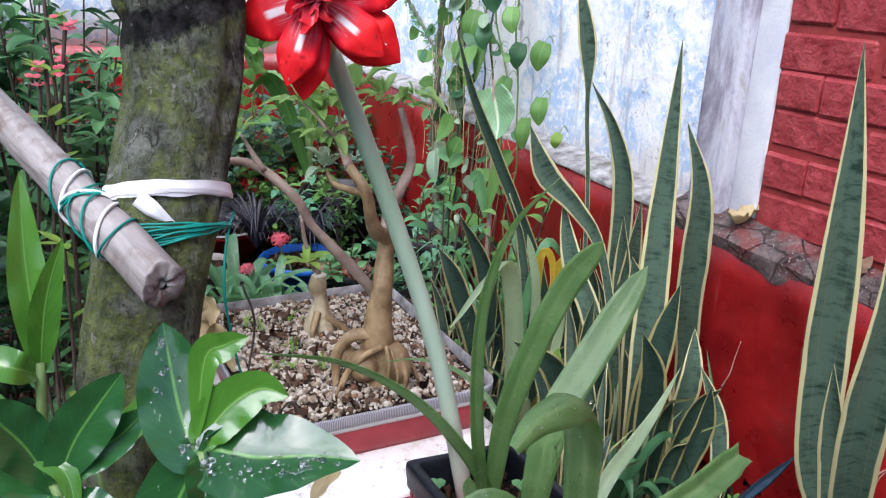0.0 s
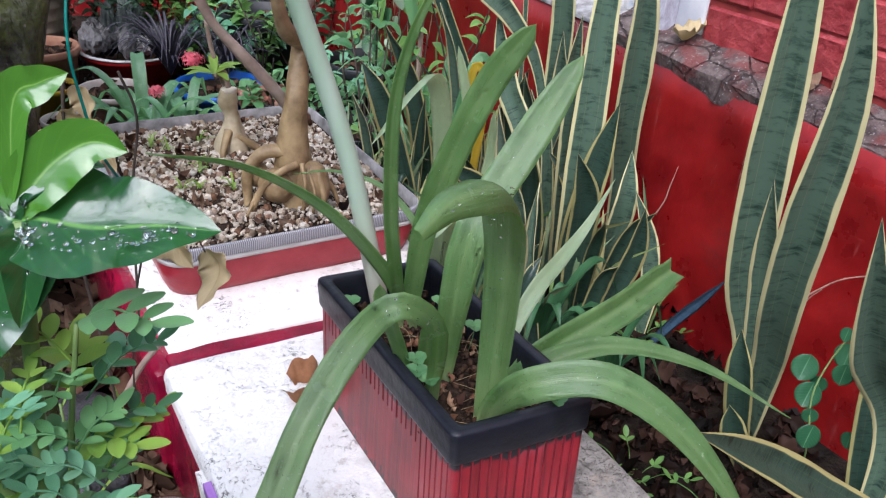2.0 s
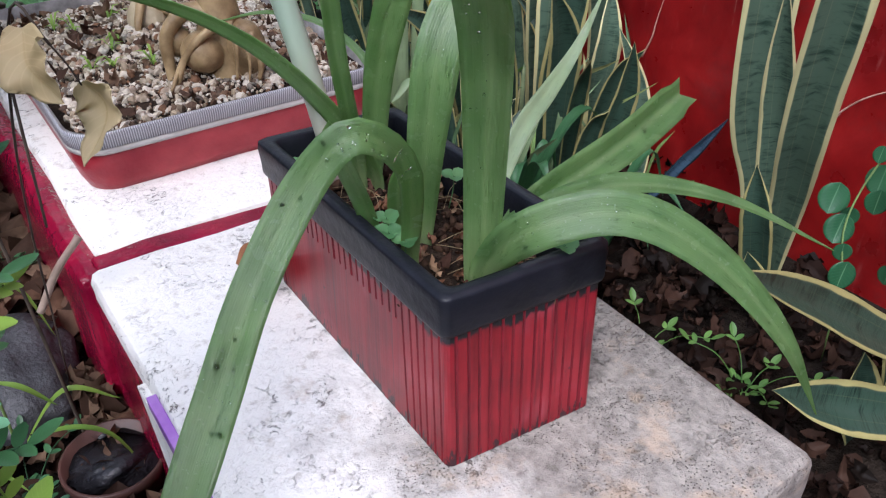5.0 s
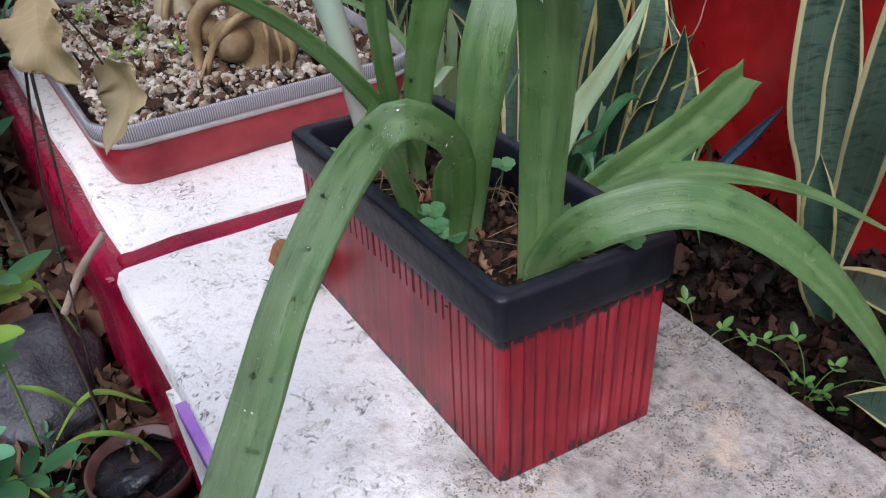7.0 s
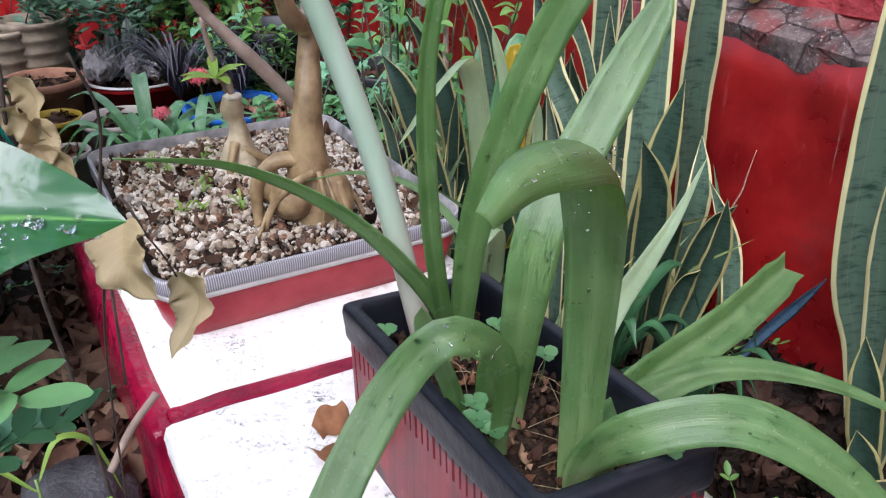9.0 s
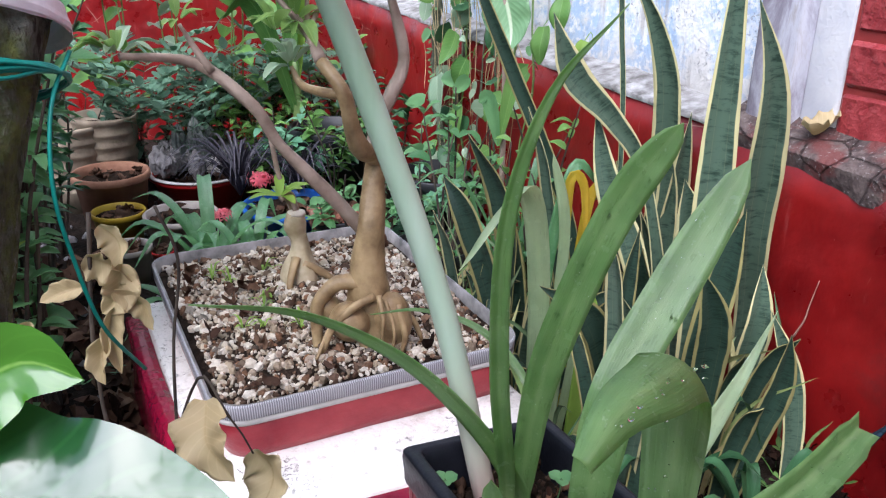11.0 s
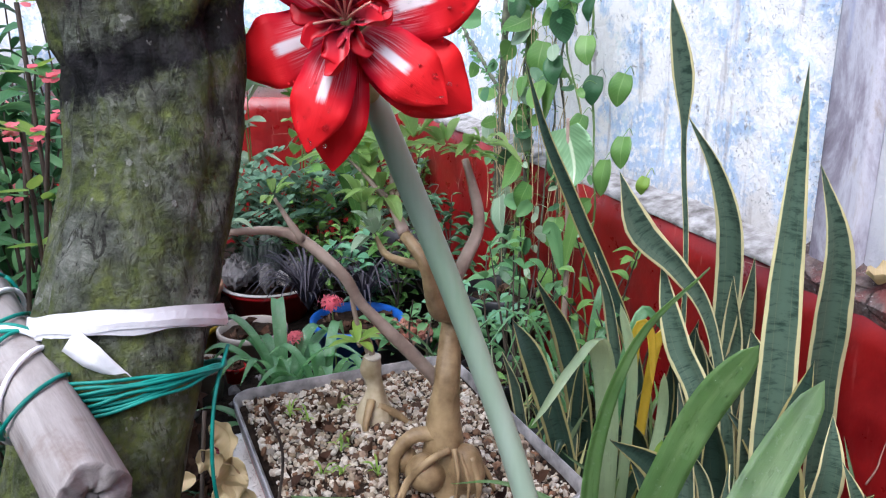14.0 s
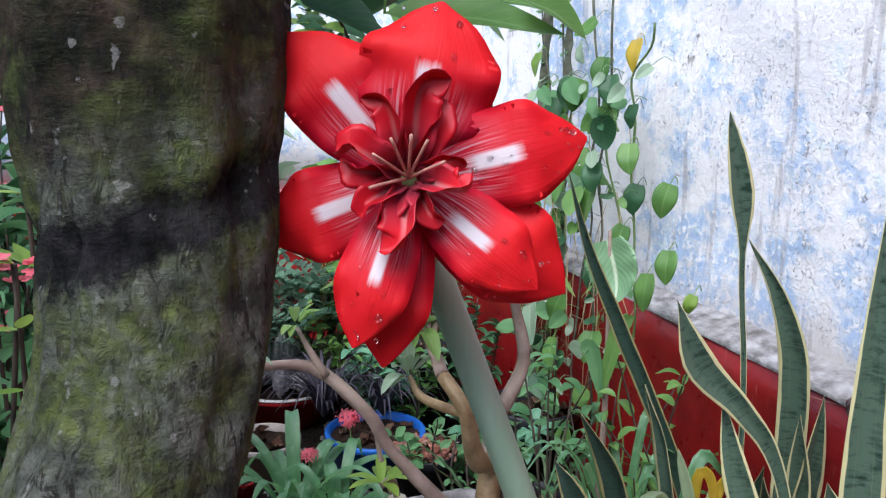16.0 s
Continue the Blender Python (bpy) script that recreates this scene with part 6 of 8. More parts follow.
def build_glossy_shrub():
    p = thing("glossy_shrub", "shrub with large glossy dark green leaves wet with rain", "shrub", at=(0.36, 0.52, G))
    node = Vector((0.403, 0.499, 0.930))
    for pts, r in ((((0.36, 0.52, 0.13), (0.372, 0.515, 0.5), (0.392, 0.505, 0.8), tuple(node)), 0.005), (((0.375, 0.505, 0.70), (0.33, 0.53, 0.80), (0.304, 0.545, 0.90)), 0.004), (((0.365, 0.515, 0.6), (0.30, 0.57, 0.8), (0.304, 0.585, 0.98)), 0.004)):
        bm = bmesh.new()
        tube(bm, curve([sub(p, q) for q in pts], 16), r, 8, 0.2)
        part("stem", bm, M_GREENSTEM, p)
    n = tuple(node)
    big = [n, (0.409, 0.496, 0.934), (0.438, 0.476, 0.932), (0.470, 0.461, 0.934), (0.502, 0.442, 0.932)]
    near_leaf(p, big, 0.072, (-0.05, -0.22, 0.97), M_GLOSSY, 0.085, shape=oval)
    upper = [n, (0.396, 0.500, 0.935), (0.391, 0.518, 0.958), (0.389, 0.535, 0.988), (0.388, 0.549, 1.014)]
    near_leaf(p, upper, 0.056, (0.15, -0.98, 0.15), M_GLOSSY, 0.12)
    near_leaf(p, [n, (0.407, 0.502, 0.943), (0.424, 0.502, 0.962), (0.445, 0.497, 0.974), (0.463, 0.485, 0.970)], 0.036, (-0.2, -0.5, 0.9), M_GLOSSYLIGHT)
    low = [n, (0.398, 0.498, 0.925), (0.377, 0.492, 0.890), (0.358, 0.488, 0.860), (0.342, 0.479, 0.827)]
    near_leaf(p, low, 0.056, (-0.3, -0.9, 0.45), M_GLOSSY, 0.12)
    near_leaf(p, [n, (0.403, 0.493, 0.922), (0.401, 0.485, 0.902), (0.391, 0.478, 0.872)], 0.032, (0.1, -0.9, 0.4), M_GLOSSY)
    near_leaf(p, [(0.400, 0.505, 0.94), (0.410, 0.515, 0.995), (0.424, 0.511, 1.006), (0.440, 0.507, 1.012)], 0.024, (-0.2, -0.6, 0.9), M_GLOSSYLIGHT)
    b = (0.304, 0.545, 0.895)
    near_leaf(p, [b, (0.319, 0.545, 0.930), (0.338, 0.545, 0.957), (0.357, 0.547, 0.980)], 0.042, (-0.2, -0.9, 0.3), M_GLOSSY)
    near_leaf(p, [b, (0.325, 0.548, 0.915), (0.350, 0.545, 0.930), (0.372, 0.545, 0.948)], 0.034, (-0.2, -0.6, 0.7), M_GLOSSY)
    near_leaf(p, [b, (0.290, 0.55, 0.93), (0.275, 0.55, 0.955), (0.262, 0.55, 0.975)], 0.044, (0.1, -0.8, 0.6), M_GLOSSY)
    near_leaf(p, [b, (0.315, 0.53, 0.885), (0.33, 0.515, 0.875), (0.345, 0.50, 0.855)], 0.044, (0, -0.6, 0.9), M_GLOSSY)
    near_leaf(p, [b, (0.285, 0.53, 0.89), (0.27, 0.51, 0.885), (0.255, 0.49, 0.865)], 0.044, (0, -0.6, 0.9), M_GLOSSY)
    near_leaf(p, [b, (0.288, 0.56, 0.90), (0.272, 0.57, 0.92), (0.255, 0.575, 0.93)], 0.044, (0.1, -0.7, 0.6), M_GLOSSY)
    add_drops(p, big, 0.072, (-0.05, -0.22, 0.97), 230, 1, 0.0005, 0.0021, oval)
    add_drops(p, upper, 0.056, (0.15, -0.98, 0.15), 60, 2)
    add_drops(p, low, 0.056, (-0.3, -0.9, 0.45), 60, 3)
    c = (0.304, 0.585, 0.97)
    near_leaf(p, [c, (0.304, 0.590, 1.01), (0.303, 0.602, 1.055), (0.306, 0.620, 1.117)], 0.028, (0.1, -0.9, 0.2), M_GLOSSYLIGHT)
    near_leaf(p, [c, (0.308, 0.585, 1.0), (0.315, 0.588, 1.033), (0.329, 0.596, 1.071)], 0.022, (0.1, -0.9, 0.2), M_GLOSSYLIGHT)
    near_leaf(p, [c, (0.290, 0.57, 0.985), (0.275, 0.575, 0.99), (0.262, 0.58, 0.985)], 0.026, (0.1, -0.8, 0.5), M_GLOSSYLIGHT)
    near_leaf(p, [(0.275, 0.581, 0.961), (0.293, 0.559, 0.927), (0.313, 0.541, 0.908), (0.316, 0.525, 0.875)], 0.018, (0.1, -0.8, 0.5), M_GLOSSYLIGHT)
    near_leaf(p, [(0.335, 0.60, 0.87), (0.36, 0.60, 0.90), (0.385, 0.60, 0.925), (0.41, 0.60, 0.94)], 0.026, (-0.1, -0.6, 0.9), M_GLOSSYLIGHT)
    bm = bmesh.new()
    tube(bm, curve([sub(p, q) for q in ((0.365, 0.515, 0.6), (0.35, 0.56, 0.76), (0.335, 0.60, 0.872))], 8), 0.003, 6)
    part("stem", bm, M_GREENSTEM, p)


def leaflet(t):
    """Rounded oval leaflet."""
    return math.sin(math.pi * min(0.985, 0.02 + t * 0.98)) ** 0.55


def spray(p, root, tip, pairs, size, mat, droop=0.2, up=(0, 0, 1)):
    """A feathered leaf: a thin rib with pairs of small oval leaflets."""
    a, b = sub(p, root), sub(p, tip)
    line = curve([a, (a + b) / 2 + Vector((0, 0, (b - a).length * droop)), b], 10)
    bm = bmesh.new()
    tube(bm, line, 0.0009, 4)
    d = (b - a).normalized()
    side = d.cross(Vector(up)).normalized()
    for k in range(pairs):
        f = 0.22 + 0.74 * k / max(1, pairs - 1)
        q = line[min(9, int(f * 10))]
        for s in (-1, 1):
            e = (side * s * 0.9 + d * 0.55 + Vector((0, 0, 0.12))).normalized()
            l = size * (0.75 + 0.35 * math.sin(f * 3))
            blade(bm, curve([q, q + e * l * 0.5, q + e * l - Vector((0, 0, l * 0.1))], 6), l * 0.50, leaflet, up, 0.10, nv=4)
    q, l = line[-1], size * 1.1
    blade(bm, curve([q, q + d * l * 0.5, q + d * l], 6), l * 0.50, leaflet, up, 0.10, nv=4)
    return part("leaf", bm, mat, p)


def build_feather_shrub():
    p = thing("feather_leaf_shrub", "low shrub with small feathered light green leaves", "shrub", at=(0.38, 0.55, G))
    rng = random.Random(31)
    stems = (((0.38, 0.55, 0.13), (0.385, 0.53, 0.50), (0.405, 0.50, 0.74), (0.422, 0.49, 0.86)), ((0.38, 0.55, 0.13), (0.36, 0.50, 0.5), (0.355, 0.46, 0.68), (0.36, 0.44, 0.80)), ((0.39, 0.55, 0.13), (0.39, 0.47, 0.42), (0.395, 0.42, 0.60), (0.40, 0.40, 0.70)))
    for s in stems:
        bm = bmesh.new()
        line = curve([sub(p, q) for q in s], 20)
        tube(bm, line, [0.0035 - 0.00009 * k for k in range(21)], 7)
        part("stem", bm, M_GREENSTEM, p)
        pts = curve(s, 20)
        for k in range(8, 21, 2):
            a = rng.uniform(0, 6.283)
            l = rng.uniform(0.04, 0.065)
            d = Vector((math.cos(a), math.sin(a) * 0.8, rng.uniform(0.1, 0.5))) * l
            spray(p, pts[k], pts[k] + d, rng.randint(3, 4), rng.uniform(0.020, 0.028), M_SMALL if rng.random() < 0.65 else M_LIME)
    for k in range(84):
        x, y, z = rng.uniform(0.345, 0.435), rng.uniform(0.45, 0.535), rng.uniform(0.58, 0.82)
        a, l = rng.uniform(0, 6.283), rng.uniform(0.025, 0.045)
        spray(p, Vector((x, y, z)), Vector((x + math.cos(a) * l, y + math.sin(a) * l * 0.8, z + rng.uniform(0.0, 0.03))), rng.randint(3, 4), rng.uniform(0.013, 0.019), (M_SMALL, M_BLUELEAF, M_LIME, M_BLUELEAF)[k % 4])
    for q, t in (((0.42, 0.49, 0.80), (0.470, 0.50, 0.825)), ((0.41, 0.49, 0.76), (0.465, 0.50, 0.77)), ((0.40, 0.46, 0.68), (0.45, 0.46, 0.70))):
        spray(p, q, t, 4, 0.018, M_DARKLEAF)


def build_tan_branch():
    """Dead twig with curled tan leaves still hanging on it, in front of the trunk."""
    p = thing("dead_branch", "dead twig with curled tan leaves hanging beside the bench", "branch", at=(0.50, 0.95, G))
    for pts, r in ((((0.505, 0.98, 0.13), (0.49, 0.99, 0.45), (0.475, 1.01, 0.68), (0.490, 1.02, 0.85)), 0.0022), (((0.535, 0.99, 0.50), (0.545, 0.985, 0.70), (0.560, 0.985, 0.80), (0.545, 0.985, 0.86)), 0.0016), (((0.50, 0.98, 0.40), (0.53, 0.99, 0.44), (0.565, 1.0, 0.47)), 0.0045),
                   (((0.505, 0.97, 0.30), (0.515, 0.87, 0.62), (0.530, 0.735, 0.815), (0.545, 0.705, 0.80)), 0.0011), (((0.545, 0.705, 0.80), (0.552, 0.705, 0.785), (0.558, 0.705, 0.768)), 0.0007)):
        bm = bmesh.new()
        tube(bm, curve([sub(p, q) for q in pts], 16), r, 6, 0.3)
        part("twig", bm, M_DARKTWIG if r < 0.003 else M_TWIG, p)
    def dead(a, m, b, w, face, curl=0.5):
        bm = bmesh.new()
        blade(bm, curve([sub(p, a), sub(p, m), sub(p, b)], 18), w * 0.82, lambda t: oval(min(1, t * 0.96 + 0.04)), face, curl * 0.8, 0.0007, 10, 38, 0.14)
        part("leaf", bm, M_TAN, p, "curled tan dead leaf")
    dead((0.532, 0.715, 0.812), (0.524, 0.690, 0.795), (0.540, 0.680, 0.768), 0.046, (-0.4, -0.7, 0.6), 0.35)
    dead((0.558, 0.705, 0.770), (0.566, 0.698, 0.748), (0.543, 0.690, 0.715), 0.042, (-0.6, -0.7, 0.3), 0.35)
    dead((0.497, 1.022, 0.835), (0.510, 1.018, 0.815), (0.505, 1.012, 0.785), 0.034, (-0.3, -0.9, 0.2))
    dead((0.480, 1.015, 0.808), (0.497, 1.012, 0.796), (0.518, 1.000, 0.782), 0.040, (-0.5, -0.8, 0.2))
    dead((0.512, 1.005, 0.800), (0.505, 0.998, 0.772), (0.488, 1.0, 0.755), 0.042, (0.2, -0.9, 0.2))
    dead((0.475, 1.018, 0.778), (0.455, 1.022, 0.774), (0.436, 1.028, 0.765), 0.026, (-0.3, -0.9, 0.3))
    dead((0.425, 1.02, 0.750), (0.414, 1.018, 0.725), (0.422, 1.012, 0.690), 0.034, (-0.2, -0.9, 0.2), 0.8)
    dead((0.500, 0.998, 0.760), (0.492, 0.988, 0.735), (0.496, 0.976, 0.700), 0.026, (0.3, -0.9, 0.2), 0.8)
    dead((0.488, 0.99, 0.735), (0.478, 0.985, 0.715), (0.480, 0.98, 0.690), 0.026, (-0.2, -0.9, 0.2), 0.9)
    dead((0.500, 1.0, 0.775), (0.522, 0.99, 0.760), (0.530, 0.985, 0.735), 0.026, (-0.2, -0.9, 0.4), 0.7)


def build_litter():
    rng = random.Random(77)
    bm = bmesh.new()
    for _ in range(900):
        x, y = rng.uniform(-0.3, 0.62), rng.uniform(0.6, 2.6)
        if 0.56 < x and y < 1.8:
            x -= 0.06
        dry_leaf(bm, (x, y, G + 0.012 + rng.uniform(0, 0.035)), rng.uniform(0.03, 0.10), rng, 0.9)
    tagged(part("leaf_litter", bm, M_LITTER), "deep litter of curled brown leaves on the ground", "leaf litter", kind="stuff")
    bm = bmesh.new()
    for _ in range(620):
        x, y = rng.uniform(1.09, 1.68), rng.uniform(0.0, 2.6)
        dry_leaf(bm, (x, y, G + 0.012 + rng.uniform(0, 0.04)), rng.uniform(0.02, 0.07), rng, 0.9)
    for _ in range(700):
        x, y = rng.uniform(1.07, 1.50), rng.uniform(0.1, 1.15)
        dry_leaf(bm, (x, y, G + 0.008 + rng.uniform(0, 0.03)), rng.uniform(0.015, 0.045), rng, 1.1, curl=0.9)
    tagged(part("leaf_litter", bm, M_BEDLITTER), "damp leaf litter in the bed along the wall, darkened for shade", "leaf litter", kind="stuff")
    bm = bmesh.new()
    for _ in range(420):
        x, y = rng.uniform(-0.3, 1.6), rng.uniform(1.8, 3.2)
        pebble(bm, (x, y, G + 0.008), rng.uniform(0.006, 0.022), rng)
    tagged(part("gravel", bm, M_ROCK, smooth=False), "loose grey stones on the garden ground", "gravel", kind="stuff")
    bm = bmesh.new()
    bmesh.ops.create_icosphere(bm, subdivisions=4, radius=1)
    for v in bm.verts:
        v.co = Vector((v.co.x * 0.085, v.co.y * 0.13, v.co.z * 0.06)) * (1 + 0.16 * noise.noise(v.co * 2.2) + 0.05 * noise.noise(v.co * 7))
    ob = shift(part("boulder", bm, plain("wet_black_stone", (0.018, 0.018, 0.02), (0.075, 0.075, 0.08), 14, 0.45, 0.7, 0.01)), (0.450, 1.15, G + 0.035))
    tagged(ob, "dark wet stone among the leaf litter", "stone")
    # dry curled leaf and specks on the bench
    bm = bmesh.new()
    o = Vector((0.735, 0.905, BENCH + 0.012))
    rows = []
    for i in range(27):
        a = -2.9 + 5.0 * i / 26
        r = 0.033 - 0.0006 * i + 0.005 * noise.noise(Vector((a * 1.5, 0, 0)))
        h = (0.050 + 0.018 * noise.noise(Vector((a * 2.2, 4, 0)))) * math.sin(math.pi * (0.12 + 0.80 * i / 26)) ** 0.6
        row = []
        for j in range(6):
            t = j / 5
            rr = r * (0.80 + 0.42 * t * t) + 0.002 * noise.noise(Vector((a * 4, t * 3, 7)))
            row.append(bm.verts.new((math.cos(a) * rr * 0.9 - 0.006 * t, math.sin(a) * rr * 1.35, -0.012 + h * t)))
        rows.append(row)
    for e, f in zip(rows, rows[1:]):
        for j in range(5):
            bm.faces.new((e[j], e[j + 1], f[j + 1], f[j]))
    ob = shift(part("dry_leaf", bm, vary_mat("russet_leaf", (0.34, 0.16, 0.08), (0.45, 0.24, 0.13), scale=50)), o)
    tagged(ob, "curled russet dead leaf lying against the planter", "dead leaf")
    bm = bmesh.new()
    blade(bm, curve([(-0.05, -0.01, 0.012), (-0.02, 0.0, 0.0), (0.015, 0.0, 0.012), (0.04, 0.006, 0.03)], 12), 0.05, oval, (-0.4, 0, 1), 0.5, 0.0008, 8, 20, 0.15)
    tagged(shift(part("dry_leaf", bm, M_TAN), (1.705, 1.205, red_top(1.2) + 0.05)), "crumpled tan leaf on the cement ledge", "dead leaf")
    for at, s in (((1.708, 0.91, red_top(0.9) + 0.05), 0.05), ((1.702, 0.84, red_top(0.84) + 0.05), 0.055)):
        bm = bmesh.new()
        rr = random.Random(int(s * 1000))
        dry_leaf(bm, (0, 0, 0), s, rr, 0.8)
        tagged(shift(part("dry_leaf", bm, M_LITTER), at), "small brown dead leaf on the cement ledge", "dead leaf")


def build_weeds():
    rng = random.Random(9)
    p = thing("grass_weed", "thin pale weed with arching grassy blades", "weed", at=(0.425, 1.02, G))
    bm = bmesh.new()
    tube(bm, curve([(0, 0, -0.01), (0.002, -0.01, 0.12), (0.0, 0.0, 0.24)], 8), 0.002, 6)
    part("stem", bm, M_GREENSTEM, p)
    for pts in (((0, 0, 0.23), (0.03, 0.02, 0.27), (0.065, 0.02, 0.25), (0.085, 0.0, 0.18)), ((0, 0, 0.22), (-0.05, 0.03, 0.26), (-0.10, 0.04, 0.24)), ((0.0, 0, 0.15), (0.03, -0.02, 0.14), (0.06, -0.03, 0.10)), ((0, 0, 0.02), (0.05, -0.06, 0.09), (0.10, -0.09, 0.08), (0.13, -0.11, 0.01)), ((0, 0, 0.02), (0.07, -0.03, 0.12), (0.13, -0.05, 0.09)), ((0, 0, 0.0), (-0.02, -0.08, 0.08), (0.0, -0.14, 0.09))):
        bm = bmesh.new()
        blade(bm, curve(pts, 16), 0.008, lance, (0, -0.2, 1), 0.2, nv=3)
        part("blade", bm, M_LIME, p)
    # sunk flower pot lined with black film
    q = thing("plastic_pot", "brown plastic pot lined with wet black film", "pot", at=(0.520, 0.915, G - 0.06))
    bm = bmesh.new()
    lathe(bm, [(0.045, 0), (0.060, 0.10), (0.064, 0.102), (0.064, 0.115), (0.060, 0.116), (0.056, 0.09)], 30)
    part("body", bm, plain("brown_plastic", (0.05, 0.025, 0.02), (0.11, 0.05, 0.04), 20, 0.4), q)
    bm = bmesh.new()
    lathe(bm, [(0.004, 0.085), (0.03, 0.088), (0.055, 0.095), (0.058, 0.10)][::-1], 30)
    cut(bm, 1)
    rough_up(bm, 0.010, 55)
    part("film", bm, plain("wet_black_film", (0.01, 0.01, 0.012), (0.03, 0.03, 0.035), 30, 0.12, 0.5, 0.006), q, "crumpled wet black film")
    for k, (x, y) in enumerate(((0.30, 1.25), (0.35, 1.5), (0.50, 1.45), (0.25, 1.0), (0.55, 1.95), (0.38, 1.9), (0.42, 0.95))):
        w = thing("weed", "small green weed in the leaf litter", "weed", "weeds in the litter", at=(x, y, G))
        for j in range(5):
            a, l = rng.uniform(0, 6.283), rng.uniform(0.05, 0.11)
            spray(w, Vector((x, y, G)), Vector((x + math.cos(a) * l, y + math.sin(a) * l, G + l * rng.uniform(0.5, 1.3))), 3, 0.015, M_SMALL if k % 2 else M_DARKLEAF)


# ---- right hand snake plants and creeper ----
def build_right_snakes():
    S = [M_SNAKE, M_SNAKE_SHADED]
    f = (-0.85, -0.5, 0.05)
    snake_clump("tall pair of broad yellow-edged snake plant leaves by the red wall", (1.50, 0.68), [
        ([(1.62, 0.785, 0.16), (1.60, 0.80, 0.30), (1.564, 0.822, 0.439), (1.518, 0.814, 0.683), (1.471, 0.797, 0.934), (1.420, 0.789, 1.193)], 0.076, f, 18, 0),
        ([(1.52, 0.70, 0.16), (1.480, 0.676, 0.355), (1.400, 0.639, 0.531), (1.337, 0.604, 0.715), (1.293, 0.575, 0.898), (1.238, 0.574, 1.070)], 0.066, f, 25, 0),
        ([(1.56, 0.74, 0.16), (1.535, 0.745, 0.36), (1.50, 0.75, 0.52), (1.455, 0.75, 0.68)], 0.050, f, -12, 0),
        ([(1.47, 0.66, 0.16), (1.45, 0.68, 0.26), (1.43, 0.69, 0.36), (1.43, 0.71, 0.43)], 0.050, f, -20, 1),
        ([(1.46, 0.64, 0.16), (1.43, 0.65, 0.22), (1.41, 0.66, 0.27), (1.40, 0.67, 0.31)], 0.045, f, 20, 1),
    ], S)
    snake_clump("snake plant with dark leaves, partly coloured for shade, and a fallen leaf", (1.45, 0.46), [
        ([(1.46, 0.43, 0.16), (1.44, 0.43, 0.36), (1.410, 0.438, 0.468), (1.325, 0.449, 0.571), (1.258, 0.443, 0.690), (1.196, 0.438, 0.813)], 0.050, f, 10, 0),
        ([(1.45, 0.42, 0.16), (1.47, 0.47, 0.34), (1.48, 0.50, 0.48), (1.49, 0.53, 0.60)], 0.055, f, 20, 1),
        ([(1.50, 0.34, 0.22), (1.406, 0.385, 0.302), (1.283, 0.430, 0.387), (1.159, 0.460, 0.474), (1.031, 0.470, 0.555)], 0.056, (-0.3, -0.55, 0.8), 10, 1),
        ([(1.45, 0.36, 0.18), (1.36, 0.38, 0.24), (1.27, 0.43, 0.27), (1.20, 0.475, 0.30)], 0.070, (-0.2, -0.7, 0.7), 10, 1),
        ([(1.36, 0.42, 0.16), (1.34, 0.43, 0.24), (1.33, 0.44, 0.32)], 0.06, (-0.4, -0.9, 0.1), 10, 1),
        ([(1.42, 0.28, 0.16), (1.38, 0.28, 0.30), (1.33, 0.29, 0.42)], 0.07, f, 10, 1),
    ], S)
    # creeper with small round leaves
    p = thing("creeper", "creeper with round blue-green leaves against the red wall", "creeper", at=(1.50, 0.56, G))
    bm = bmesh.new()
    tube(bm, curve([sub(p, q) for q in ((1.46, 0.54, 0.16), (1.43, 0.54, 0.32), (1.44, 0.565, 0.39), (1.47, 0.575, 0.44), (1.50, 0.57, 0.50))], 14), 0.0015, 5)
    part("stem", bm, M_GREENSTEM, p)
    rng = random.Random(2)
    for q, s in (((1.446, 0.595, 0.427), 0.054), ((1.506, 0.569, 0.448), 0.058), ((1.492, 0.558, 0.423), 0.055), ((1.438, 0.571, 0.393), 0.052), ((1.431, 0.553, 0.367), 0.045), ((1.421, 0.538, 0.341), 0.055), ((1.470, 0.503, 0.342), 0.045), ((1.475, 0.580, 0.395), 0.035), ((1.49, 0.575, 0.49), 0.03)):
        bm = bmesh.new()
        a = rng.uniform(-0.5, 0.5)
        d = Vector((-0.5 * math.sin(a) - 0.2, -0.1, -math.cos(a))).normalized()
        s *= rng.uniform(0.62, 0.85)
        c = sub(p, q)
        blade(bm, [c - d * s * (0.5 - k / 10) for k in range(11)], s * 0.92, lambda t: math.sin(math.pi * t) ** 0.5 if 0 < t < 1 else 0.02, (-0.8 + rng.uniform(-0.5, 0.5), -0.5 + rng.uniform(-0.5, 0.5), 0.35 + rng.uniform(-0.3, 0.4)), 0.1, 0.0008, 8, cup=0.10)
        part("leaf", bm, leaf_round, p)
    # dry roots clinging to the red wall
    r = thing("dry_root", "thin pinkish dry roots clinging to the red wall", "root", at=(WALL, 0.75, 0.5))
    for pts in (((1.650, 1.14, 0.40), (1.651, 1.125, 0.44), (1.651, 1.12, 0.475), (1.653, 1.112, 0.525)), ((1.644, 0.76, 0.40), (1.650, 0.732, 0.44), (1.650, 0.697, 0.482), (1.652, 0.655, 0.512), (1.652, 0.62, 0.53)), ((1.646, 0.75, 0.36), (1.650, 0.745, 0.41), (1.650, 0.725, 0.445))):
        bm = bmesh.new()
        tube(bm, curve([sub(r, q) for q in pts], 20), [0.0022 - 0.00008 * k for k in range(21)], 5, 0.5)
        part("strand", bm, M_ROOT, r)
    # clover in the planter and on the bed
    q = thing("clover", "little green clover plants on the potting soil", "clover", at=(0.80, 0.69, BENCH + 0.135))
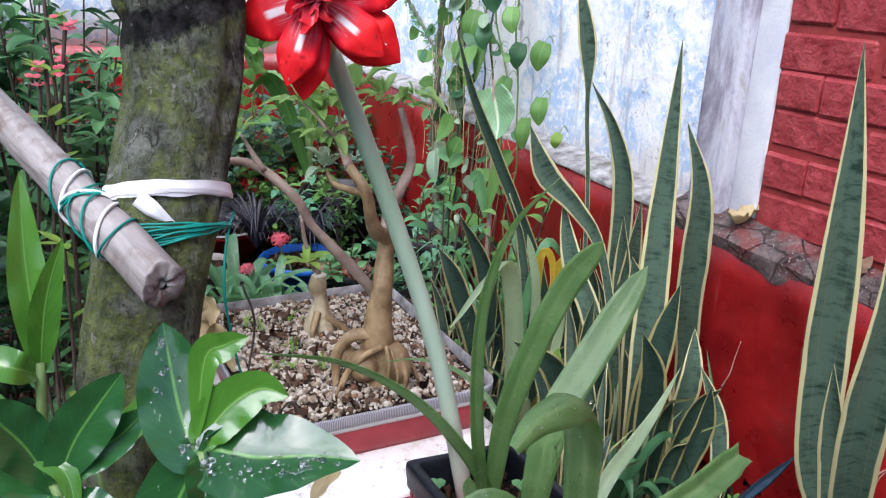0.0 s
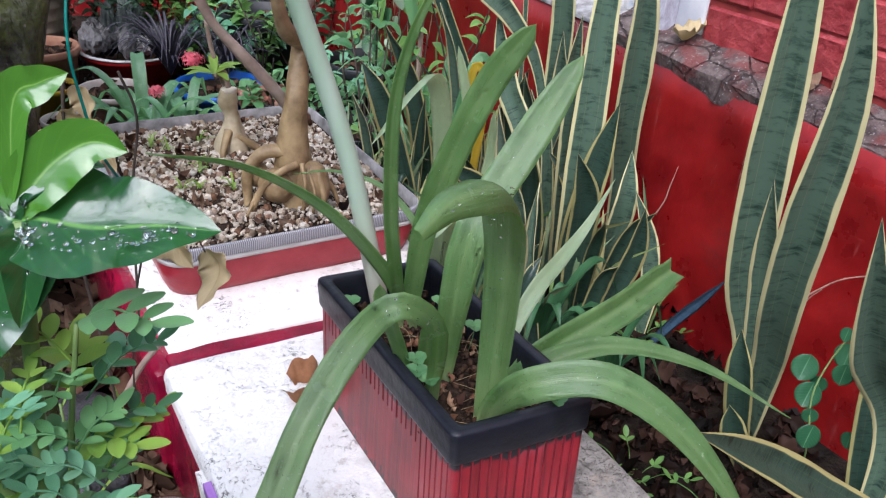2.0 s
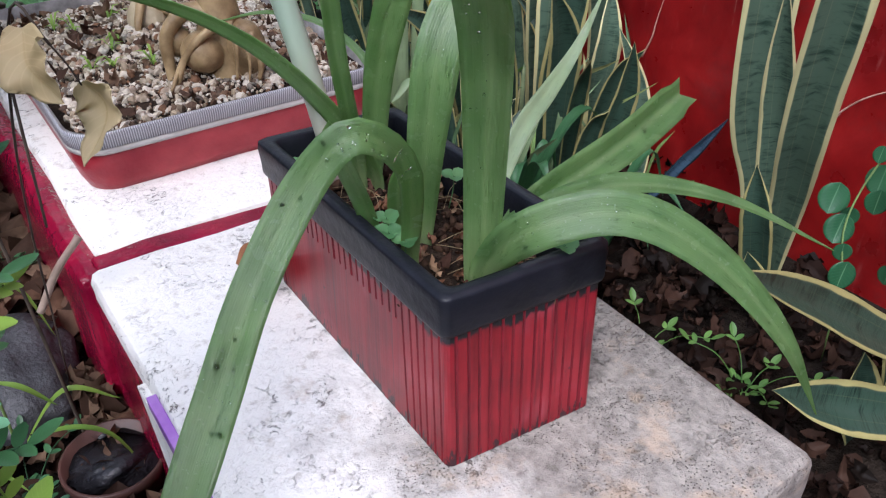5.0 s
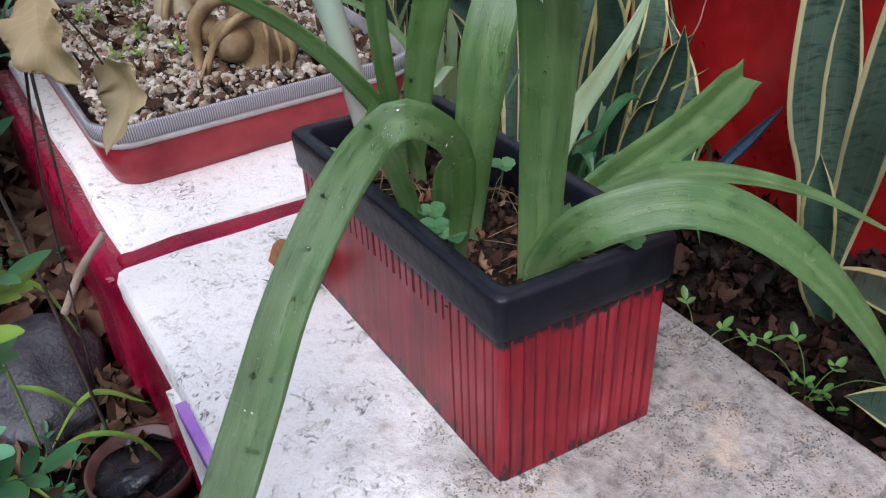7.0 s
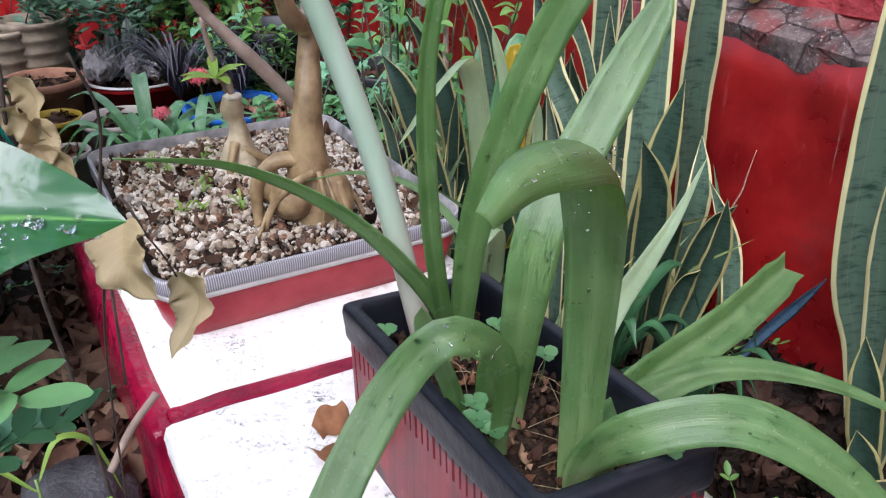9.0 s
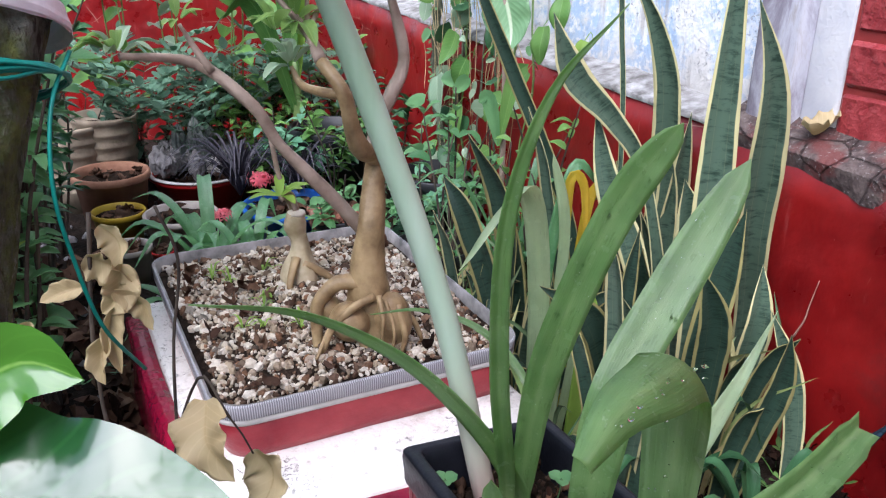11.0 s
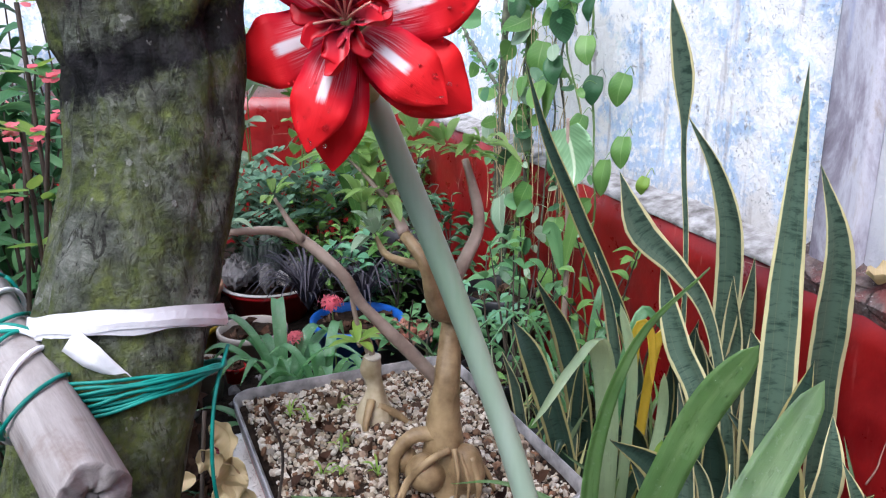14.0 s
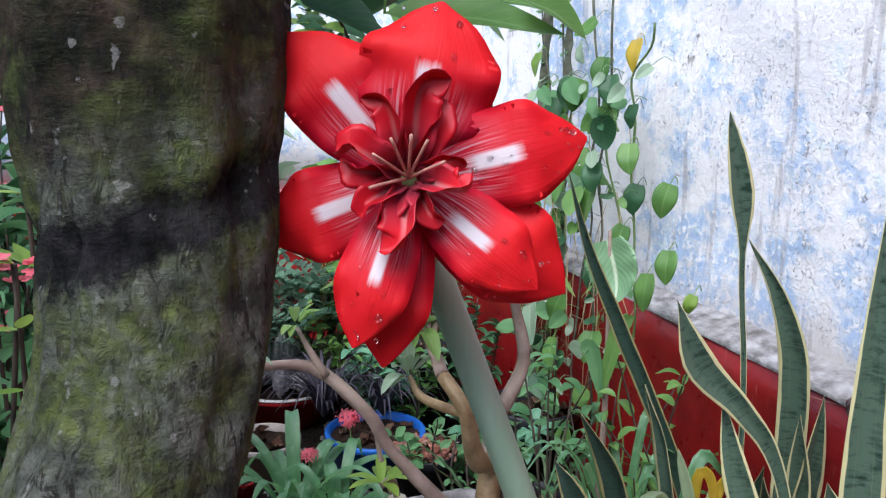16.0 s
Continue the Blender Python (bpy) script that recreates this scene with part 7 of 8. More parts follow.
    for c in ((0.782, 0.672, 0.578), (0.792, 0.690, 0.580), (0.790, 0.655, 0.575), (0.890, 0.548, 0.592), (0.892, 0.72, 0.58), (0.89, 0.80, 0.57), (0.785, 0.86, 0.562)):
        for k in range(3):
            a = k * 2.094 + c[0] * 40
            d = Vector((math.cos(a), math.sin(a), 0.15))
            bm = bmesh.new()
            o = sub(q, c)
            blade(bm, [o + d * 0.001, o + d * 0.006, o + d * 0.011, o + d * 0.015], 0.016, heart, (0, -0.3, 1), 0.2, nv=4)
            if k == 0:
                tube(bm, curve([o, o + Vector((0.004, 0.006, -0.02)), o + Vector((0.002, 0.01, -0.045))], 5), 0.0007, 4)
            part("leaf", bm, M_SMALL, q)
    for k, (x, y) in enumerate(((1.24, 0.70), (1.30, 0.56), (1.55, 1.02))):
        w = thing("weed", "low leafy weed in the dark bed", "weed", "weeds in the bed", at=(x, y, G))
        for j in range(6):
            a, l = j * 1.05 + k, 0.05 + 0.02 * ((j * 7 + k) % 3)
            spray(w, Vector((x, y, G + 0.01)), Vector((x + math.cos(a) * l, y + math.sin(a) * l, G + l * 0.9)), 2, 0.020, M_HEART)


leaf_round = leaf_mat("round_creeper_leaf", (0.012, 0.055, 0.024), (0.048, 0.14, 0.066), (0.10, 0.21, 0.11), 0.22, 0.08)


# ---- between tray and wall ----
def lily_shape(t):
    return (0.45 + 0.55 * math.sin(math.pi * min(1, t * 0.9 + 0.05))) * (1 - max(0, (t - 0.5) / 0.5) ** 2)


def lily_clump(name, label, category, at, n, length, width, mat, seed, spread=0.7, rise=0.8, group=""):
    p = thing(name, label, category, group, at=at)
    rng = random.Random(seed)
    for k in range(n):
        a = 6.283 * k / n + rng.uniform(-0.4, 0.4)
        l = length * rng.uniform(0.7, 1.15)
        d = Vector((math.cos(a), math.sin(a), 0)) * spread * rng.uniform(0.6, 1.2)
        up = rise * rng.uniform(0.7, 1.2)
        pts = [Vector((0, 0, 0)), d * l * 0.3 + Vector((0, 0, up * l * 0.5)), d * l * 0.7 + Vector((0, 0, up * l * 0.72)), d * l * 1.1 + Vector((0, 0, up * l * rng.uniform(0.35, 0.7)))]
        bm = bmesh.new()
        blade(bm, curve(pts, 14), width * rng.uniform(0.8, 1.15), lily_shape, (-d.x * 0.3, -d.y * 0.3, 1), 0.2, nv=4)
        part("leaf", bm, mat, p)
    return p


def build_middle_plants():
    p = thing("lily_plant", "young lily with pale arching leaves behind the planter", "lily", at=(1.2, 1.33, G))
    for pts, w, m, face in (
        (((1.21, 1.33, 0.16), (1.205, 1.325, 0.50), (1.17, 1.317, 0.690), (1.09, 1.275, 0.685), (0.998, 1.238, 0.612)), 0.040, M_PALESTRAP, (-0.4, -0.5, 0.7)),
        (((1.22, 1.35, 0.16), (1.24, 1.36, 0.50), (1.30, 1.38, 0.70), (1.36, 1.38, 0.66)), 0.022, M_STRAPG, (-0.5, -0.6, 0.6)),
        (((1.23, 1.32, 0.16), (1.25, 1.33, 0.45), (1.26, 1.34, 0.62), (1.24, 1.36, 0.74)), 0.020, M_PALESTRAP, (-0.6, -0.7, 0.2)),
        (((1.24, 1.30, 0.16), (1.28, 1.30, 0.40), (1.31, 1.31, 0.52), (1.30, 1.30, 0.62)), 0.020, M_PALESTRAP, (-0.6, -0.7, 0.2)),
        (((1.27, 1.38, 0.16), (1.275, 1.36, 0.52), (1.27, 1.346, 0.690), (1.295, 1.34, 0.680), (1.30, 1.33, 0.58)), 0.017, M_YELLOWLEAF, (-0.5, -0.8, 0.3)),
        (((1.30, 1.38, 0.16), (1.31, 1.37, 0.45), (1.33, 1.36, 0.66), (1.37, 1.35, 0.62)), 0.018, M_YELLOWLEAF, (-0.5, -0.8, 0.3)),
        (((1.26, 1.28, 0.16), (1.28, 1.28, 0.36), (1.29, 1.28, 0.50)), 0.030, M_LIME, (-0.6, -0.7, 0.2)),
        (((1.32, 1.30, 0.16), (1.34, 1.30, 0.36), (1.37, 1.30, 0.48)), 0.018, M_YELLOWLEAF, (-0.6, -0.7, 0.2)),
        (((1.18, 1.25, 0.16), (1.17, 1.22, 0.36), (1.14, 1.18, 0.46), (1.09, 1.16, 0.44)), 0.028, M_PALESTRAP, (-0.4, -0.6, 0.6)),
    ):
        bm = bmesh.new()
        blade(bm, curve([sub(p, q) for q in pts], 18), w, strap, face, 0.15, 0.001, 5)
        part("leaf", bm, m, p)
    lily_clump("strap_plant", "tangle of narrow green strap leaves in the bed", "plant", (1.30, 1.62, G), 12, 0.46, 0.020, M_STRAPG, 5, 0.35, 1.1)
    lily_clump("strap_plant", "tangle of narrow green strap leaves in the bed", "plant", (1.42, 1.75, G), 12, 0.50, 0.020, M_STRAPG, 6, 0.35, 1.1)
    lily_clump("strap_plant", "dark green strap leaves at the foot of the snake plants", "plant", (1.28, 1.05, G), 12, 0.34, 0.026, M_DARKLEAF, 7, 0.5, 0.9)
    lily_clump("strap_plant", "dark green strap leaves at the foot of the snake plants", "plant", (1.36, 0.92, G), 10, 0.28, 0.024, M_DARKLEAF, 8, 0.5, 0.9)
    rng = random.Random(40)
    bm = bmesh.new()
    for _ in range(150):
        x, y = rng.uniform(1.12, 1.62), rng.uniform(1.0, 1.95)
        l, a = rng.uniform(0.12, 0.42), rng.uniform(0, 6.283)
        q = Vector((x, y, G))
        o = Vector((math.cos(a), math.sin(a), 0)) * l * rng.uniform(0.15, 0.5)
        blade(bm, curve([q, q + o * 0.3 + Vector((0, 0, l * 0.6)), q + o + Vector((0, 0, l * rng.uniform(0.7, 1.0)))], 8), rng.uniform(0.004, 0.012), lance, (-0.7, -0.6, 0.3), 0.2, nv=2)
    tagged(part("bed_grass", bm, M_BEDGRASS), "tangle of thin green and straw-coloured blades in the bed", "grass", kind="stuff")
    for k, (x, y, h, n) in enumerate(((1.30, 1.85, 0.55, 46), (1.45, 1.60, 0.50, 40), (1.38, 2.0, 0.62, 46), (1.52, 1.78, 0.55, 46), (1.25, 2.1, 0.35, 36), (1.20, 1.72, 0.30, 30))):
        leafy(("twig_plant"), "thin-stemmed plant with small green leaves by the red wall", (x, y, G), h, 0.16, n, 0.045, M_HEART if k % 2 else M_SMALL, M_DARKTWIG, 60 + k)
    for k, (x, y, r, h) in enumerate(((1.549, 2.40, 0.13, 0.24), (1.30, 1.95, 0.10, 0.20), (1.22, 1.60, 0.08, 0.18), (1.356, 2.87, 0.14, 0.30))):
        pot("plant_pot", "black plastic pot of soil and small weeds", (x, y, G), r * 0.8, r, h, M_BLACKPOT, 90 + k)


def leafy(name, label, at, height, spread, n, size, leafm, stemm, seed, stems=5, category="plant", group="", shape=oval, up=0.35, crown="leaf_mass"):
    """A bushy plant: thin stems from one foot with leaves set all along them."""
    p = thing(name, label, category, group, at=at)
    rng = random.Random(seed)
    bs, bl = bmesh.new(), bmesh.new()
    lines = []
    for k in range(stems):
        a = rng.uniform(0, 6.283)
        t = Vector((math.cos(a) * spread * rng.uniform(0.3, 1), math.sin(a) * spread * rng.uniform(0.3, 1), height * rng.uniform(0.7, 1.05)))
        m = t * 0.5 + Vector((rng.uniform(-0.3, 0.3) * spread, rng.uniform(-0.3, 0.3) * spread, height * 0.08))
        line = curve([Vector((rng.uniform(-0.02, 0.02), rng.uniform(-0.02, 0.02), -0.02)), m, t], 16)
        tube(bs, line, [0.0045 - 0.00018 * j for j in range(17)], 6, 0.2)
        lines.append(line)
    for k in range(n):
        line = rng.choice(lines)
        q = line[rng.randint(4, 16)]
        a, e = rng.uniform(0, 6.283), rng.uniform(-0.3, 0.8)
        d = Vector((math.cos(a) * math.cos(e), math.sin(a) * math.cos(e), math.sin(e) + up * 0.3)).normalized()
        l = size * rng.uniform(0.65, 1.3)
        blade(bl, curve([q, q + d * l * 0.5 + Vector((0, 0, l * 0.1)), q + d * l * 1.1 - Vector((0, 0, l * 0.2))], 6), l * rng.uniform(0.38, 0.6), shape, (rng.uniform(-0.4, 0.4), rng.uniform(-0.4, 0.4), 1), 0.2, nv=4)
    part("stem", bs, stemm, p)
    tagged(part(crown, bl, leafm, p), kind="stuff")
    return p


def pot(name, label, at, r0, r1, h, mat, seed, rim=None, soil=True, n=36):
    p = thing(name, label, "pot", "pots at the end of the garden", at=at)
    bm = bmesh.new()
    lathe(bm, [(r0, 0), (r1 * 0.97, h * 0.84), (r1 * 1.02, h * 0.85), (r1 * 1.05, h * 0.88), (r1 * 1.05, h * 0.98), (r1 * 1.02, h), (r1 * 0.96, h * 0.99), (r1 * 0.93, h * 0.8), (r1 * 0.9, h * 0.6)], n)
    part("body", bm, mat, p)
    if rim:
        bm = bmesh.new()
        lathe(bm, [(r1 * 1.03, h * 0.985), (r1 * 1.075, h * 0.985), (r1 * 1.085, h * 1.0), (r1 * 1.07, h * 1.03), (r1 * 1.0, h * 1.03), (r1 * 0.97, h)], n, caps=False)
        part("rim", bm, rim, p)
    if soil:
        rng = random.Random(seed)
        bm = bmesh.new()
        c = bm.verts.new((0, 0, h * 0.86))
        ring = [bm.verts.new((math.cos(6.283 * k / 20) * r1 * 0.95, math.sin(6.283 * k / 20) * r1 * 0.95, h * 0.82)) for k in range(20)]
        for k in range(20):
            bm.faces.new((ring[k], ring[(k + 1) % 20], c))
        cut(bm, 2)
        rough_up(bm, 0.008, 30)
        part("soil", bm, M_SOIL, p)
        bm = bmesh.new()
        for _ in range(14):
            a, r = rng.uniform(0, 6.283), r1 * 0.8 * rng.random() ** 0.5
            dry_leaf(bm, (math.cos(a) * r, math.sin(a) * r, h * 0.9), rng.uniform(0.02, 0.05), rng, 0.8)
        tagged(part("leaf_litter", bm, M_LITTER, p), kind="stuff")
    return p


# ---- the end of the garden ----
def build_far_garden():
    pot("plant_pot", "small grey-brown weathered plastic pot", (0.628, 2.48, G), 0.045, 0.060, 0.115, M_GREYPOT, 1)
    pot("plant_pot", "yellow plastic pot with dry leaves in it", (0.636, 2.80, G), 0.062, 0.078, 0.115, M_YELLOW, 2)
    pot("plant_pot", "small red plastic cup pot", (0.725, 2.56, G), 0.026, 0.032, 0.055, M_REDPLA, 3)
    pot("plant_pot", "wide terracotta pot of dry earth", (0.644, 3.02, G), 0.095, 0.118, 0.18, M_TERRA, 4)
    for x, y, z, r in ((0.662, 3.24, 0.05, 0.112), (0.555, 3.22, 0.03, 0.10)):
        s = thing("ribbed_pot", "tall weathered beige pot with raised rings", "pot", "pots at the end of the garden", at=(x, y, G))
        bm = bmesh.new()
        prof = [(r * 0.72, 0.0)]
        for k in range(6):
            zz = 0.04 + 0.042 * k + z
            prof += [(r * (0.76 + 0.04 * k), zz), (r * (0.80 + 0.04 * k), zz + 0.006), (r * (0.80 + 0.04 * k), zz + 0.014), (r * (0.77 + 0.04 * k), zz + 0.022)]
        prof += [(r * 0.96, 0.29 + z - 0.02), (r * 0.92, 0.29 + z - 0.02), (r * 0.86, 0.20 + z)]
        lathe(bm, prof, 36)
        part("body", bm, M_CLAY, s, "beige plastic with raised rings")
        bm = bmesh.new()
        lathe(bm, [(r * 0.90, 0.235 + z), (r * 0.5, 0.245 + z), (r * 0.1, 0.25 + z)], 20)
        rough_up(bm, 0.006, 30)
        part("soil", bm, M_SOIL, s)
    stones = pot("plant_pot", "black pot heaped with rust-red stones", (1.185, 2.33, G), 0.065, 0.082, 0.175, M_BLACKPOT, 8)
    sr = random.Random(33)
    bm = bmesh.new()
    for _ in range(60):
        a, r = sr.uniform(0, 6.283), 0.085 * sr.random() ** 0.5
        pebble(bm, (math.cos(a) * r, math.sin(a) * r, 0.17 + 0.03 * (1 - r / 0.085) + sr.uniform(-0.01, 0.012)), sr.uniform(0.010, 0.022), sr)
    tagged(part("gravel", bm, vary_mat("rust_stone", (0.30, 0.12, 0.08), (0.42, 0.20, 0.14), (0.20, 0.08, 0.06), (0.48, 0.30, 0.23), scale=60), stones, "rust-red stones", smooth=False), kind="stuff")
    bowl = pot("rock_bowl", "red plastic bowl with a white rim, full of rocks and cacti", (0.945, 3.09, G), 0.125, 0.170, 0.130, M_REDPLA, 5, M_PALEPLA)
    rng = random.Random(14)
    for k in range(26):
        a, r = rng.uniform(0, 6.283), 0.15 * rng.random() ** 0.6
        bm = bmesh.new()
        bmesh.ops.create_icosphere(bm, subdivisions=3, radius=1)
        sc = Vector((rng.uniform(0.025, 0.05), rng.uniform(0.025, 0.05), rng.uniform(0.028, 0.055)))
        for v in bm.verts:
            f = 1 + 0.34 * noise.noise(v.co * 1.8 + Vector((k * 3, 0, 0))) + 0.25 * noise.noise(v.co * 5 + Vector((k * 3, 0, 4)))
            v.co = Vector((v.co.x * sc.x, v.co.y * sc.y, v.co.z * sc.z)) * f + Vector((math.cos(a) * r, math.sin(a) * r, 0.15 + sc.z * 0.5))
        part("rock", bm, M_ROCK, bowl, smooth=False)
    for k in range(5):
        a, r, h = rng.uniform(0, 6.283), 0.12 * rng.random(), rng.uniform(0.12, 0.24)
        bm = bmesh.new()
        n = 16
        rings = []
        for i in range(13):
            t = i / 12
            rr = 0.02 * (1 - max(0, (t - 0.75) / 0.25) ** 2 * 0.9)
            rings.append([bm.verts.new((math.cos(a) * r + rr * (1 + 0.22 * math.cos(8 * q)) * math.cos(q), math.sin(a) * r + rr * (1 + 0.22 * math.cos(8 * q)) * math.sin(q), 0.13 + h * t)) for q in [6.283 * j / 32 for j in range(32)]])
        for e, f in zip(rings, rings[1:]):
            for j in range(32):
                bm.faces.new((e[j], e[(j + 1) % 32], f[(j + 1) % 32], f[j]))
        bm.faces.new(rings[-1])
        part("cactus", bm, plain("grey_cactus", (0.06, 0.075, 0.07), (0.15, 0.17, 0.15), 40, 0.8), bowl, "ridged grey-green cactus")
    lily_clump("black_grass", "clump of black ornamental grass", "grass", (1.00, 2.74, G + 0.13), 80, 0.26, 0.008, M_BLACKGRASS, 15, 0.8, 0.9)
    lily_clump("black_grass", "clump of black ornamental grass", "grass", (1.18, 2.70, G + 0.13), 46, 0.24, 0.008, M_BLACKGRASS, 16, 0.8, 0.9)
    pot("blue_tub", "low bright blue plastic tub of soil", (1.125, 2.60, G), 0.12, 0.145, 0.135, M_BLUE, 6)
    pot("plant_pot", "old grey bowl beside the blue tub", (0.80, 2.66, G), 0.08, 0.105, 0.13, M_GREYPOT, 7)
    lily_clump("spider_lily", "clump of broad arching green lily leaves", "lily", (0.80, 2.20, G + 0.05), 18, 0.32, 0.034, M_STRAPG, 17, 0.7, 0.9)
    lily_clump("spider_lily", "clump of broad arching green lily leaves", "lily", (0.88, 2.10, G + 0.06), 14, 0.28, 0.032, M_STRAPG, 18, 0.65, 0.9)
    lily_clump("spider_lily", "clump of broad arching green lily leaves", "lily", (0.74, 2.10, G), 9, 0.24, 0.03, M_STRAPG, 19, 0.8, 0.7)
    # red ixora flower heads
    for c, r, m in (((0.952, 2.26, 0.480), 0.034, M_PINK), ((0.847, 2.25, 0.402), 0.028, M_PINK), ((0.885, 2.05, 0.362), 0.022, M_REDBLOOM), ((0.94, 2.0, 0.35), 0.020, M_REDBLOOM)):
        p = thing("flower_head", "round head of small red star flowers on a thin stem", "flower", at=(c[0], c[1], G))
        bm = bmesh.new()
        tube(bm, curve([(0.0, 0.02, 0), (0.01, 0.01, (c[2] - G) * 0.5), (0, 0, c[2] - G)], 10), 0.002, 5)
        part("stem", bm, M_GREENSTEM, p)
        rr = random.Random(int(c[0] * 1000))
        bm = bmesh.new()
        for _ in range(30):
            a, e = rr.uniform(0, 6.283), rr.uniform(-0.1, 1.5)
            d = Vector((math.cos(a) * math.cos(e), math.sin(a) * math.cos(e), math.sin(e) * 0.65))
            q = Vector((0, 0, c[2] - G - 0.01))
            h = r * rr.uniform(0.6, 1.15)
            tube(bm, [q, q + d * h], 0.0006, 4)
            for j in range(4):
                s = d.orthogonal().normalized()
                s = Matrix.Rotation(j * 1.571 + a, 3, d) @ s
                o = q + d * h
                blade(bm, [o, o + s * r * 0.24, o + s * r * 0.52 - d * r * 0.06], r * 0.19, lance, d, nv=2)
        tagged(part("bloom", bm, m, p, "cluster of red star flowers"), kind="stuff")
    # rear bed
    rng = random.Random(50)
    spec = ((0.98, 3.30, 0.40, M_FERN), (1.15, 3.05, 0.40, M_HEART), (1.30, 2.72, 0.42, M_HEART), (1.05, 3.35, 0.42, M_FERN), (0.80, 3.40, 0.38, M_FERN), (1.25, 3.30, 0.42, M_DARKLEAF), (1.45, 3.10, 0.50, M_FERN), (0.62, 3.30, 0.40, M_FERN), (1.50, 2.75, 0.46, M_DARKLEAF), (1.24, 2.85, 0.34, M_BLUELEAF), (0.45, 3.55, 0.55, M_DARKLEAF), (1.55, 3.30, 0.60, M_HEART), (1.28, 2.38, 0.24, M_SMALL), (1.40, 2.32, 0.30, M_BLUELEAF))
    for k, (x, y, h, m) in enumerate(spec):
        leafy("garden_plant", "dense leafy plant in the shaded rear bed", (x, y, G), h, 0.20, 150, 0.05, m, M_DARKTWIG, 200 + k, 8, shape=lance if k % 2 else oval)
    for k in range(7):
        x, y = rng.uniform(0.75, 1.5), rng.uniform(3.05, 3.5)
        p = thing("fern", "feathery dark green fern in the rear bed", "fern", "ferns in the rear bed", at=(x, y, G + 0.2))
        for j in range(9):
            a, l = j * 0.7 + rng.uniform(-0.2, 0.2), rng.uniform(0.25, 0.4)
            spray(p, Vector((x, y, G + 0.2)), Vector((x + math.cos(a) * l * 0.8, y + math.sin(a) * l * 0.8, G + 0.2 + l * rng.uniform(0.6, 1.1))), 11, 0.05, M_FERN, 0.25)
    p = thing("banana_plant", "young banana plant with broad light green leaves", "banana plant", at=(1.28, 3.0, G))
    for pts, w, m in ((((0, 0, 0.4), (-0.02, -0.03, 0.75), (0.02, -0.05, 1.0), (0.12, -0.06, 1.05)), 0.07, M_HEART), (((0, 0, 0.4), (0.05, 0, 0.8), (0.16, -0.03, 0.95), (0.24, -0.05, 0.80)), 0.08, M_LIME), (((0, 0, 0.4), (-0.03, 0.02, 0.8), (-0.05, 0.02, 1.1), (-0.02, 0, 1.15)), 0.07, M_HEART), (((0, 0, 0.3), (-0.1, -0.05, 0.6), (-0.18, -0.08, 0.72), (-0.26, -0.1, 0.66)), 0.07, M_HEART)):
        bm = bmesh.new()
        blade(bm, curve(pts, 18), w, lance, (-0.5, -0.8, 0.3), 0.2, 0.001, 8)
        part("leaf", bm, m, p)
    bm = bmesh.new()
    tube(bm, curve([(0, 0, -0.02), (0, 0, 0.25), (0, 0, 0.5)], 8), [0.025 - 0.0015 * k for k in range(9)], 12)
    part("stem", bm, M_GREENSTEM, p)
    # tall jointed canes at the rear
    for k, (x, y, h) in enumerate(((0.78, 3.45, 1.15), (0.98, 3.5, 1.0), (1.10, 3.25, 1.05))):
        leafy("tall_plant", "tall thin plant with long narrow leaves", (x, y, G), h, 0.10, 34, 0.14, M_PALELEAF if k == 1 else M_HEART, M_GREENSTEM, 300 + k, 3, shape=lance)


